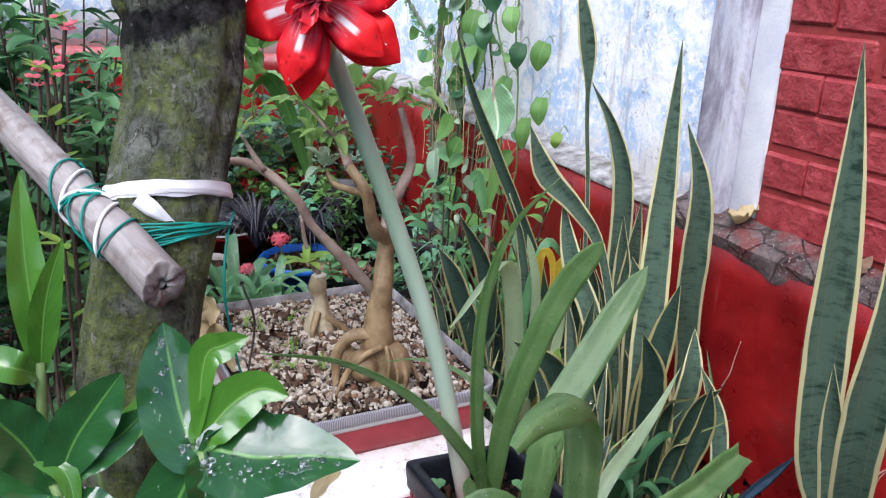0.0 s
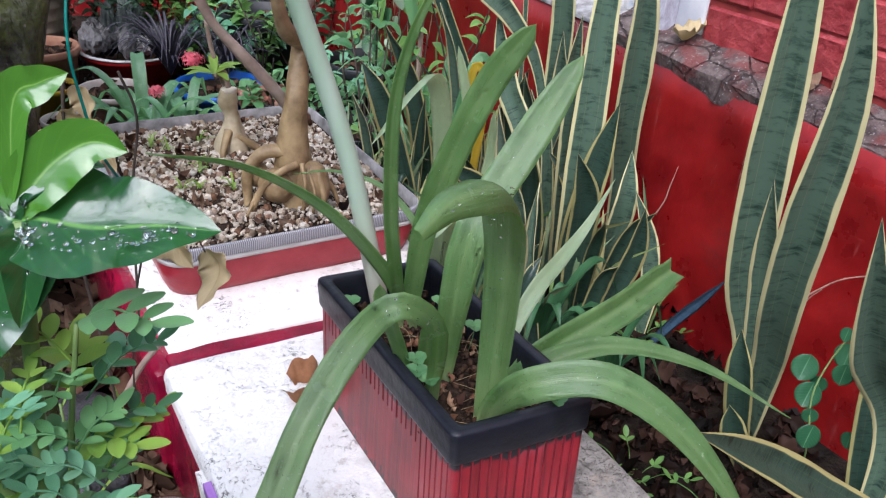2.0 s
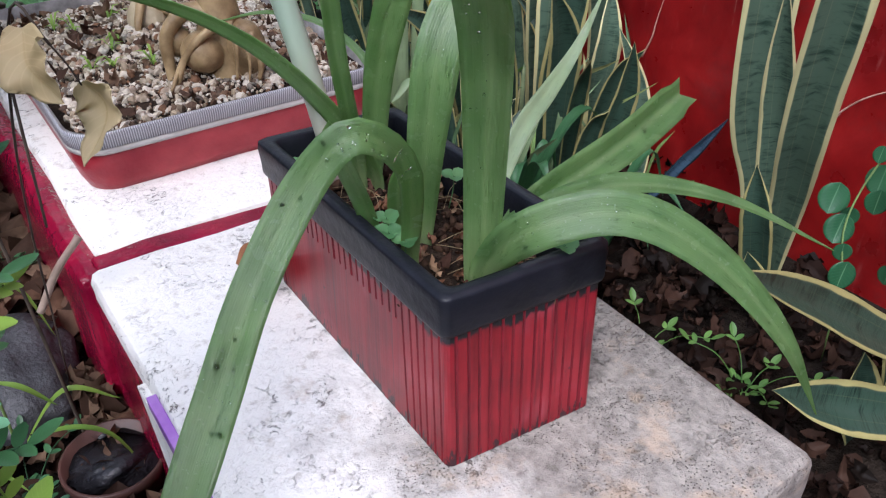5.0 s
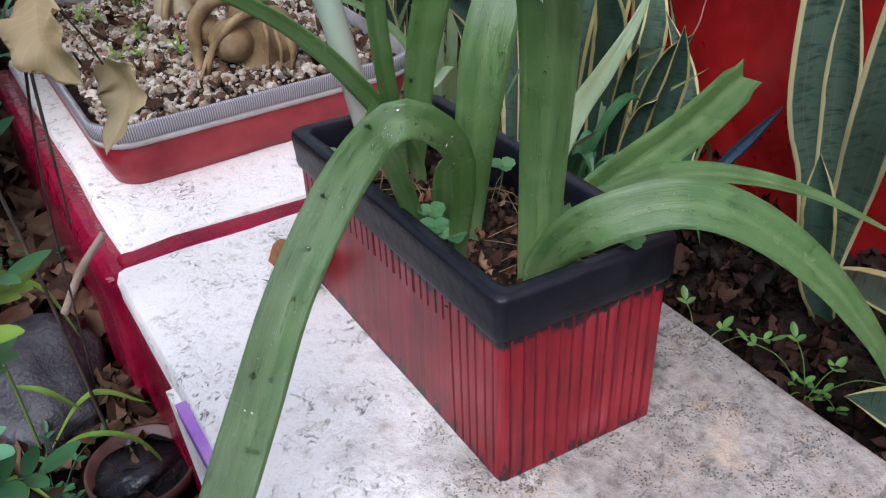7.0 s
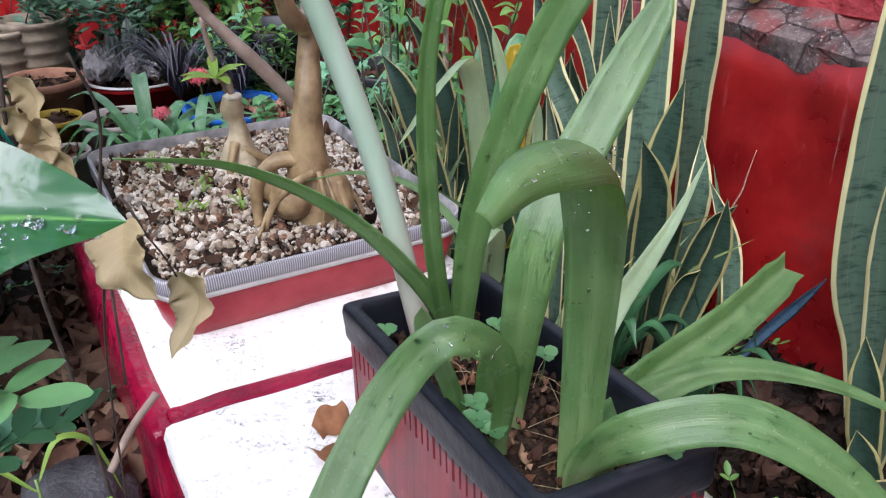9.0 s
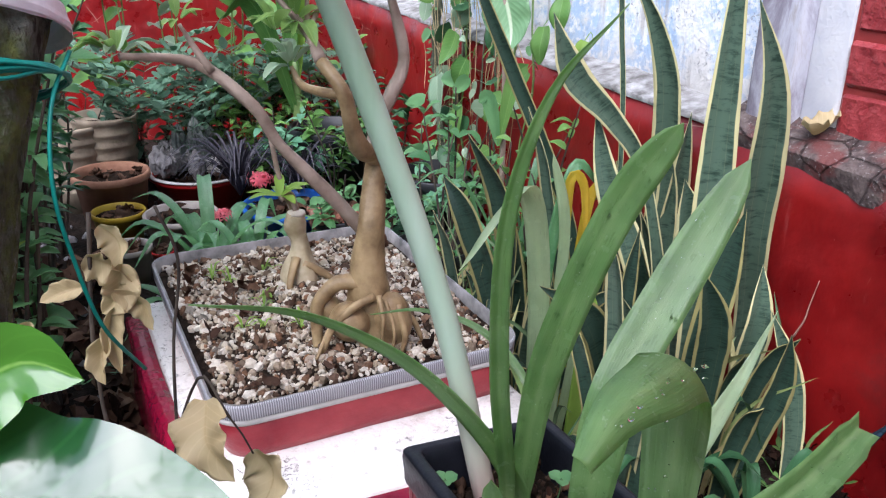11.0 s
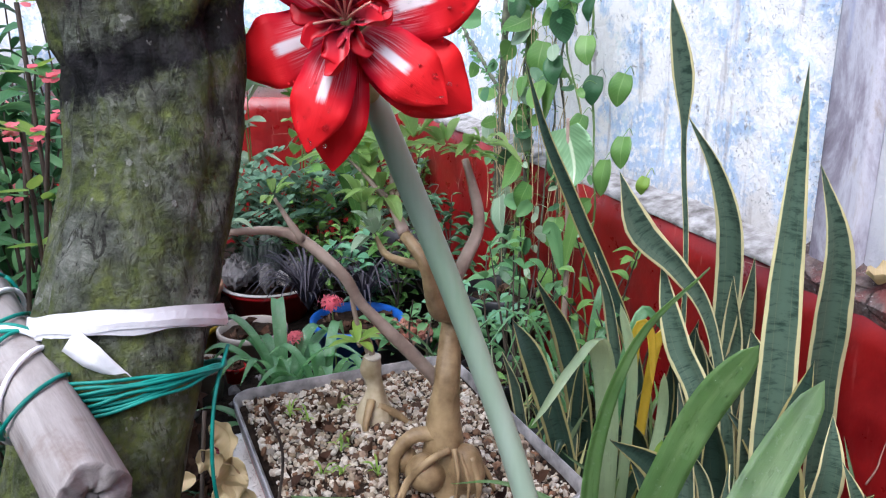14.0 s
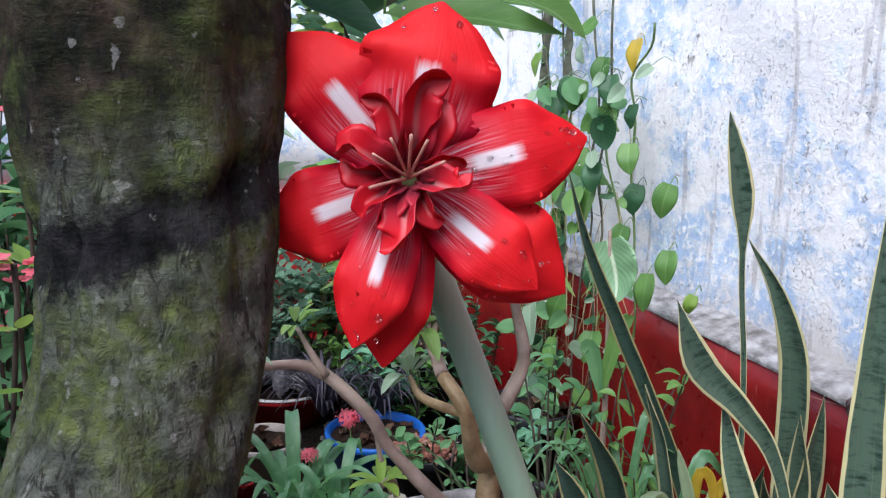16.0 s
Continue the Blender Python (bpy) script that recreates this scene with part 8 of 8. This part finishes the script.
def build_vine():
    """Climber on the wall: hanging stems with heart-shaped leaves, and one broad pale-veined leaf."""
    p = thing("climbing_vine", "climbing vine with heart-shaped leaves against the whitewashed wall", "vine", at=(1.635, 2.1, G))
    rng = random.Random(61)
    lines = []
    for y, x, h in ((2.05, 1.635, 1.45), (2.18, 1.615, 1.9), (2.30, 1.625, 1.9), (2.42, 1.635, 2.1), (2.12, 1.60, 1.2), (2.55, 1.635, 2.0), (2.36, 1.62, 1.3)):
        pts = [(x, y, G), (x - 0.02, y + rng.uniform(-0.04, 0.04), 0.45), (x, y + rng.uniform(-0.06, 0.06), 0.85), (x - 0.01, y + rng.uniform(-0.08, 0.08), 1.25), (x - 0.02, y + rng.uniform(-0.1, 0.1), h)]
        line = curve([sub(p, q) for q in pts], 40)
        bm = bmesh.new()
        tube(bm, [q + Vector((0.006 * math.sin(j * 0.9), 0.012 * math.sin(j * 0.6 + h * 9), 0)) for j, q in enumerate(line)], 0.0032, 6, 0.5)
        part("stem", bm, M_OLDSTEM if h > 1.6 else M_GREENSTEM, p)
        lines.append(line)
    for k in range(130):
        line = rng.choice(lines)
        q = line[rng.randint(6, 40)] + Vector((rng.uniform(-0.09, 0.01), rng.uniform(-0.10, 0.10), rng.uniform(-0.04, 0.04)))
        s = rng.choice((0.03, 0.04, 0.05, 0.06, 0.075, 0.09)) * rng.uniform(0.85, 1.15)
        d = Vector((rng.uniform(-0.6, 0.2), rng.uniform(-0.9, 0.9), rng.uniform(-1, 0.1))).normalized()
        n = Vector((-0.75 + rng.uniform(-0.5, 0.5), -0.45 + rng.uniform(-0.6, 0.6), rng.uniform(0.0, 0.9)))
        bend = n.normalized() * s * rng.uniform(-0.12, 0.12)
        bm = bmesh.new()
        blade(bm, curve([q, q + d * s * 0.5 + bend, q + d * s], 10), s * rng.uniform(0.6, 0.85), heart, n, rng.uniform(0.05, 0.3), nv=6, cup=0.08, twist=rng.uniform(-25, 25))
        tube(bm, curve([line[min(40, max(0, int(k * 0.4)))] * 0.0 + q, q + Vector((0.02, rng.uniform(-0.02, 0.02), 0.02)), q + Vector((0.045, rng.uniform(-0.03, 0.03), 0.01))], 4), 0.0008, 4)
        part("leaf", bm, (M_HEART, M_HEART, M_SMALL, M_PALELEAF, M_DARKLEAF)[k % 5], p)
    # the large leaves in front
    TOPLEAVES = ((2.101, 1.42, 0.082, 0.1, M_YELLOWLEAF), (2.385, 1.42, 0.075, 0.7, M_PALELEAF), (2.284, 1.325, 0.090, -0.2, M_HEART), (2.132, 1.335, 0.078, 0.2, M_DARKLEAF), (2.423, 1.27, 0.078, -0.3, M_HEART), (2.03, 1.265, 0.060, 0.1, M_DARKLEAF), (2.20, 1.38, 0.08, 0.0, M_HEART), (2.47, 1.40, 0.07, 0.0, M_LIME), (2.55, 1.33, 0.06, -0.5, M_LIME))
    for y, z, s, lean, m in ((2.281, 1.15, 0.105, 0.0, M_HEART), (2.181, 1.06, 0.118, -0.1, M_HEART), (2.01, 1.175, 0.078, 0.35, M_HEART), (1.94, 1.085, 0.084, -0.1, M_HEART), (2.012, 0.98, 0.070, -0.15, M_HEART), (1.885, 0.94, 0.080, 0.15, M_HEART),
                             (2.36, 0.875, 0.090, -0.8, M_PALELEAF), (1.962, 0.87, 0.094, 0.1, M_HEART), (2.299, 0.745, 0.090, -0.3, M_HEART), (2.327, 0.61, 0.106, 0.1, M_HEART), (2.47, 0.67, 0.125, 0.5, M_PALELEAF), (1.981, 0.76, 0.075, -0.5, M_HEART), (1.80, 0.855, 0.045, -0.1, M_LIME), (2.347, 1.02, 0.055, 0.3, M_PALELEAF), (2.372, 1.175, 0.058, -0.6, M_HEART), (2.155, 1.12, 0.080, 0.2, M_DARKLEAF), (2.074, 1.07, 0.078, 0.0, M_DARKLEAF), (2.222, 0.85, 0.095, 0.1, M_DARKLEAF), *TOPLEAVES):
        bm = bmesh.new()
        d = Vector((-0.15, -lean, -1 + 0.4 * abs(lean))).normalized()
        c = sub(p, (1.60 + 0.04 * math.sin(y * 40), y, z))
        blade(bm, curve([c, c + d * s * 0.5 + Vector((-0.01, -0.006, 0)), c + d * s], 14), s * 0.72, heart, (-0.85, -0.45 + 0.5 * math.sin(y * 90), 0.25 + 0.2 * math.sin(z * 70)), 0.12, 0.0008, 8, cup=0.05, twist=14 * math.sin(z * 50))
        tube(bm, curve([c, c + Vector((0.03, 0.02, 0.015)), c + Vector((0.07, 0.06, -0.01))], 6), 0.0011, 5)
        part("leaf", bm, m, p)
    # thick rooted stems clinging to the wall, hung with dry straws
    for pts, r in ((((1.635, 2.50, 0.2), (1.625, 2.56, 0.45), (1.625, 2.61, 0.67), (1.625, 2.59, 0.93), (1.625, 2.57, 1.19), (1.635, 2.55, 1.6)), 0.013), (((1.645, 2.52, 0.5), (1.655, 2.46, 0.8), (1.635, 2.44, 1.1), (1.655, 2.47, 1.5)), 0.010), (((1.675, 3.05, 1.35), (1.675, 3.0, 1.18), (1.675, 2.83, 1.06), (1.655, 2.62, 0.95)), 0.007)):
        line = curve([sub(p, q) for q in pts], 50)
        bm = bmesh.new()
        tube(bm, line, [r * (1 + 0.28 * math.sin(j * 1.9)) for j in range(51)], 9, 0.6)
        part("old_stem", bm, M_OLDSTEM, p, "thick knotty climbing stem")
        bm = bmesh.new()
        for j in range(110):
            q = line[rng.randint(0, 50)] + Vector((rng.uniform(-0.016, 0.0), rng.uniform(-0.018, 0.018), rng.uniform(-0.01, 0.01)))
            d = Vector((rng.uniform(-1, 0), rng.uniform(-1, 1), rng.uniform(-1, 0.6))).normalized() * rng.uniform(0.010, 0.028)
            blade(bm, [q, q + d * 0.5, q + d], 0.010, oval, (-0.8, -0.5, 0.3), nv=2)
        tagged(part("small_foliage", bm, M_SMALL, p), kind="stuff")
    bm = bmesh.new()
    for j in range(46):
        y, z, l = rng.uniform(2.1, 2.62), rng.uniform(0.75, 1.25), rng.uniform(0.15, 0.45)
        q = sub(p, (1.615 + rng.uniform(-0.05, 0.02), y, z))
        tube(bm, curve([q, q + Vector((rng.uniform(-0.02, 0.02), rng.uniform(-0.04, 0.04), -l * 0.5)), q + Vector((rng.uniform(-0.02, 0.02), rng.uniform(-0.08, 0.08), -l))], 7), 0.0011, 4)
    tagged(part("dry_straw", bm, M_STRAW, p, "hanging dry straws"), kind="stuff")
    k = Mat("veined_leaf", 0.3)
    across, along = k.axis(k.uv, 0), k.axis(k.uv, 1)
    off = k.math("ABSOLUTE", k.math("SUBTRACT", across, 0.5))
    v = k.math("SINE", k.math("MULTIPLY", k.math("SUBTRACT", along, k.math("MULTIPLY", off, 0.9)), 60.0))
    c = k.mix(k.ramp(v, (0.2, 0.0), (0.95, 0.35)), (0.17, 0.32, 0.15), (0.26, 0.41, 0.22))
    c = k.mix(k.ramp(off, (0.02, 1.0), (0.05, 0.0)), c, (0.5, 0.6, 0.4))
    k.color(c).bump(v, 0.12, 0.002)
    q = thing("dumb_cane", "dumb cane with one broad pale-veined leaf", "plant", at=(1.45, 1.90, G))
    bm = bmesh.new()
    tube(bm, curve([(0.0, 0.0, -0.02), (0.02, 0.01, 0.4), (0.0, 0.0, 0.84)], 12), [0.011 - 0.0006 * j for j in range(13)], 9, 0.2)
    part("stem", bm, M_TWIG, q)
    bm = bmesh.new()
    blade(bm, curve([sub(q, t) for t in ((1.445, 1.905, 0.968), (1.45, 1.885, 0.92), (1.452, 1.87, 0.875), (1.442, 1.855, 0.832))], 18), 0.125, heart, (-0.8, -0.55, 0.2), 0.15, 0.001, 10, 0, 0.03)
    part("leaf", bm, k.m, q, "broad leaf with pale ribs")
    for t, m in (((1.50, 1.86, 0.80), M_HEART), ((1.42, 1.95, 0.70), M_SMALL)):
        bm = bmesh.new()
        blade(bm, curve([sub(q, (1.45, 1.9, 0.6)), (sub(q, (1.45, 1.9, 0.72)) + sub(q, t)) / 2, sub(q, t)], 12), 0.04, lance, (-0.8, -0.5, 0.3), 0.15, nv=6)
        part("leaf", bm, m, q)


def build_left_thicket():
    """Crown-of-thorns and other shrubs behind the trunk, with pink flowers."""
    rng = random.Random(71)
    spec = ((0.34, 1.50, 1.0, M_SMALL), (0.25, 1.75, 1.0, M_DARKLEAF), (0.40, 1.85, 1.0, M_SMALL), (0.10, 1.45, 1.05, M_FERN), (0.30, 2.2, 0.9, M_DARKLEAF), (0.05, 2.0, 1.1, M_DARKLEAF), (0.20, 2.6, 0.9, M_FERN), (-0.2, 1.6, 1.1, M_SMALL), (-0.25, 2.3, 1.2, M_DARKLEAF), (0.45, 2.75, 0.8, M_DARKLEAF))
    spec += ((0.16, 1.62, 1.12, M_DARKLEAF), (0.30, 1.95, 1.15, M_DARKLEAF), (0.42, 2.25, 1.05, M_DARKLEAF), (0.12, 2.3, 1.25, M_DARKLEAF))
    for k, (x, y, h, m) in enumerate(spec):
        leafy("thorn_shrub", "dense thorny shrub with narrow green leaves", (x, y, G), h, 0.22, 260, 0.055, m, M_DARKTWIG, 400 + k, 9, "shrub", "shrubs behind the trunk", shape=lance)
    p = thing("crown_of_thorns", "shrub with clusters of small pink flowers", "flower shrub", at=(0.33, 1.40, G))
    for q in ((0.338, 1.343, 1.084), (0.345, 1.255, 1.111), (0.377, 1.286, 1.168), (0.354, 1.32, 1.25), (0.30, 1.45, 1.0), (0.36, 1.50, 0.90), (0.25, 1.4, 1.18), (0.38, 1.45, 1.10), (0.31, 1.50, 0.72), (0.36, 1.62, 0.82)):
        bm = bmesh.new()
        line = curve([Vector((rng.uniform(-0.03, 0.03), rng.uniform(-0.03, 0.03), -0.02)), sub(p, q) * 0.5 + Vector((rng.uniform(-0.04, 0.04), rng.uniform(-0.04, 0.04), 0)), sub(p, q)], 14)
        tube(bm, line, 0.003, 6, 0.3)
        part("stem", bm, M_DARKTWIG, p)
        bm = bmesh.new()
        for _ in range(7):
            c = sub(p, q) + Vector((rng.uniform(-0.018, 0.018), rng.uniform(-0.018, 0.018), rng.uniform(-0.008, 0.016)))
            for s in (-1, 1):
                a = rng.uniform(0, 3.14)
                d = Vector((math.cos(a) * s, math.sin(a) * s, 0.2))
                blade(bm, [c, c + d * 0.006, c + d * 0.012], 0.014, heart, (0, -0.5, 1), nv=3)
        part("flower_head", bm, M_PINK, p, "coral pink flower head")
        bm = bmesh.new()
        for j in range(16):
            o = line[rng.randint(6, 14)]
            a = rng.uniform(0, 6.283)
            d = Vector((math.cos(a), math.sin(a), rng.uniform(0, 0.6))) * rng.uniform(0.03, 0.055)
            blade(bm, curve([o, o + d * 0.5, o + d], 5), 0.017, oval, (0, 0, 1), 0.15, nv=3)
        tagged(part("foliage", bm, M_LIME if rng.random() < 0.4 else M_SMALL, p), kind="stuff")
    # hanging boughs above the bloom
    p = thing("overhanging_bough", "leafy bough hanging over from the tree crown", "bough", at=(0.62, 1.25, 1.45))
    bm = bmesh.new()
    tube(bm, curve([sub(p, q) for q in ((0.43, 0.86, 1.62), (0.55, 1.05, 1.50), (0.72, 1.3, 1.45), (0.95, 1.6, 1.46))], 16), [0.014 - 0.0007 * j for j in range(17)], 8, 0.3)
    part("branch", bm, M_DARKTWIG, p)
    for a, c, w, m in (((0.60, 1.13, 1.362), (0.67, 1.10, 1.326), 0.050, M_DARKLEAF), ((0.67, 1.10, 1.350), (0.82, 1.04, 1.334), 0.055, M_HEART), ((0.78, 1.05, 1.365), (0.835, 1.03, 1.330), 0.045, M_HEART), ((0.545, 1.15, 1.368), (0.562, 1.145, 1.318), 0.030, M_LIME), ((0.49, 1.17, 1.375), (0.525, 1.16, 1.318), 0.040, M_DARKLEAF), ((0.787, 1.45, 1.400), (0.905, 1.40, 1.376), 0.055, M_DARKLEAF), ((0.91, 1.40, 1.405), (1.01, 1.36, 1.382), 0.045, M_HEART)):
        a, c = sub(p, a), sub(p, c)
        bm = bmesh.new()
        blade(bm, curve([a, (a + c) / 2 + Vector((0, 0, 0.008)), c], 10), w, oval, (-0.2, -0.5, 0.8), 0.2, nv=5)
        tube(bm, curve([a, a + Vector((0.01, 0.03, 0.05)), a + Vector((0.0, 0.05, 0.10))], 6), 0.0014, 5)
        part("leaf", bm, m, p)
    rr = random.Random(5)
    for j in range(70):
        q = sub(p, (0.765 + rr.uniform(-0.07, 0.055), 1.68 + rr.uniform(-0.07, 0.07), 1.365 + rr.uniform(-0.065, 0.07)))
        a, s = rr.uniform(0, 6.283), rr.uniform(0.035, 0.065)
        d = Vector((math.cos(a), math.sin(a), rr.uniform(-0.7, 0.2))).normalized()
        bm = bmesh.new()
        blade(bm, curve([q, q + d * s * 0.5 + Vector((0, 0, 0.004)), q + d * s], 6), s * 0.5, oval, (-0.2, -0.5, 0.8), 0.2, nv=4)
        part("leaf", bm, (M_DARKLEAF, M_DARKLEAF, M_DARKLEAF, M_HEART, M_DARKLEAF, M_LIME)[j % 6], p)
    bm = bmesh.new()
    tube(bm, curve([sub(p, q) for q in ((0.72, 1.3, 1.45), (0.72, 1.5, 1.42), (0.79, 1.66, 1.36))], 8), 0.003, 6, 0.2)
    part("twig", bm, M_DARKTWIG, p)
    for j in range(44):
        f = rr.random()
        q = Vector((0.50 + 0.45 * f, 0.95 + 0.65 * f, 1.455)) + Vector((rr.uniform(-0.08, 0.08), rr.uniform(-0.08, 0.08), rr.uniform(-0.06, 0.05)))
        a, s = rr.uniform(0, 6.283), rr.uniform(0.07, 0.12)
        d = Vector((math.cos(a), math.sin(a), rr.uniform(-0.6, 0.1))).normalized()
        bm = bmesh.new()
        c = sub(p, q)
        blade(bm, curve([c, c + d * s * 0.5, c + d * s - Vector((0, 0, 0.012))], 8), s * 0.45, oval, (0.1, 0.1, 1), 0.15, nv=4)
        part("leaf", bm, M_HEART if j % 3 else M_DARKLEAF, p)


def build_enclosure():
    """Plain walls added out of view on the path's side and behind it, to limit sky light and bounce."""
    m = plain("unseen_wall_grey", (0.06, 0.065, 0.055), (0.16, 0.16, 0.145), 3, 0.9, 0.6, 0.01)
    # both stand out of view and only shape the light
    for name, dims in (("wall_path", (-2.6, -2.4, -2.6, 6.6, 0.0, 1.9)), ("wall_rear", (-2.6, 2.1, -2.8, -2.6, 0.0, 1.9))):
        bm = bmesh.new()
        box(bm, *dims)
        tagged(part(name, bm, m, smooth=False), "plain grey wall added out of view to limit sky light", "wall", kind="structure")


def build_bricks():
    """Pier of painted bricks at the near end of the long wall; each brick stands a little proud of its joint."""
    bm = bmesh.new()
    box(bm, UPPER - 0.008, UPPER + 0.25, -1.4, 1.205, 0.70, 3.2)
    pier = tagged(part("wall_brick_pier", bm, M_JOINT, smooth=False), "pier of red painted bricks above the ledge", "wall", kind="structure")
    rng = random.Random(99)
    shapes = []
    for k in range(6):
        bm = bmesh.new()
        box(bm, 0, 0.05, -0.110, 0.110, -0.039, 0.039, 0.007, seg=1)
        for v in bm.verts:
            v.co += noise.noise_vector(v.co * 22 + Vector((k * 5, 0, 0))) * 0.004
        me = bpy.data.meshes.new("brick")
        bm.to_mesh(me)
        bm.free()
        me.materials.append(M_BRICK)
        shapes.append(me)
    for row in range(15):
        z = 0.80 + 0.0865 * row
        for col in range(6):
            y = 1.092 - 0.23 * col - (0.115 if row % 2 else 0.0)
            ob = new("brick", rng.choice(shapes))
            ob.parent = pier
            ob.location = (UPPER - 0.014 + rng.uniform(-0.002, 0.002), y + rng.uniform(-0.012, 0.012), z + rng.uniform(-0.006, 0.006) + 0.006 * math.sin(col * 2.1 + row))
            ob.rotation_euler[0] = rng.uniform(-0.02, 0.02)
        if row % 2:
            ob = new("brick", shapes[0])
            ob.parent, ob.scale = pier, (1, 0.48, 1)
            ob.location = (UPPER - 0.018, 1.148, z)


build_enclosure()
build_glossy_shrub()
build_feather_shrub()
build_tan_branch()
build_litter()
build_weeds()
build_right_snakes()
build_middle_plants()
build_far_garden()
build_vine()
build_left_thicket()
build_bricks()
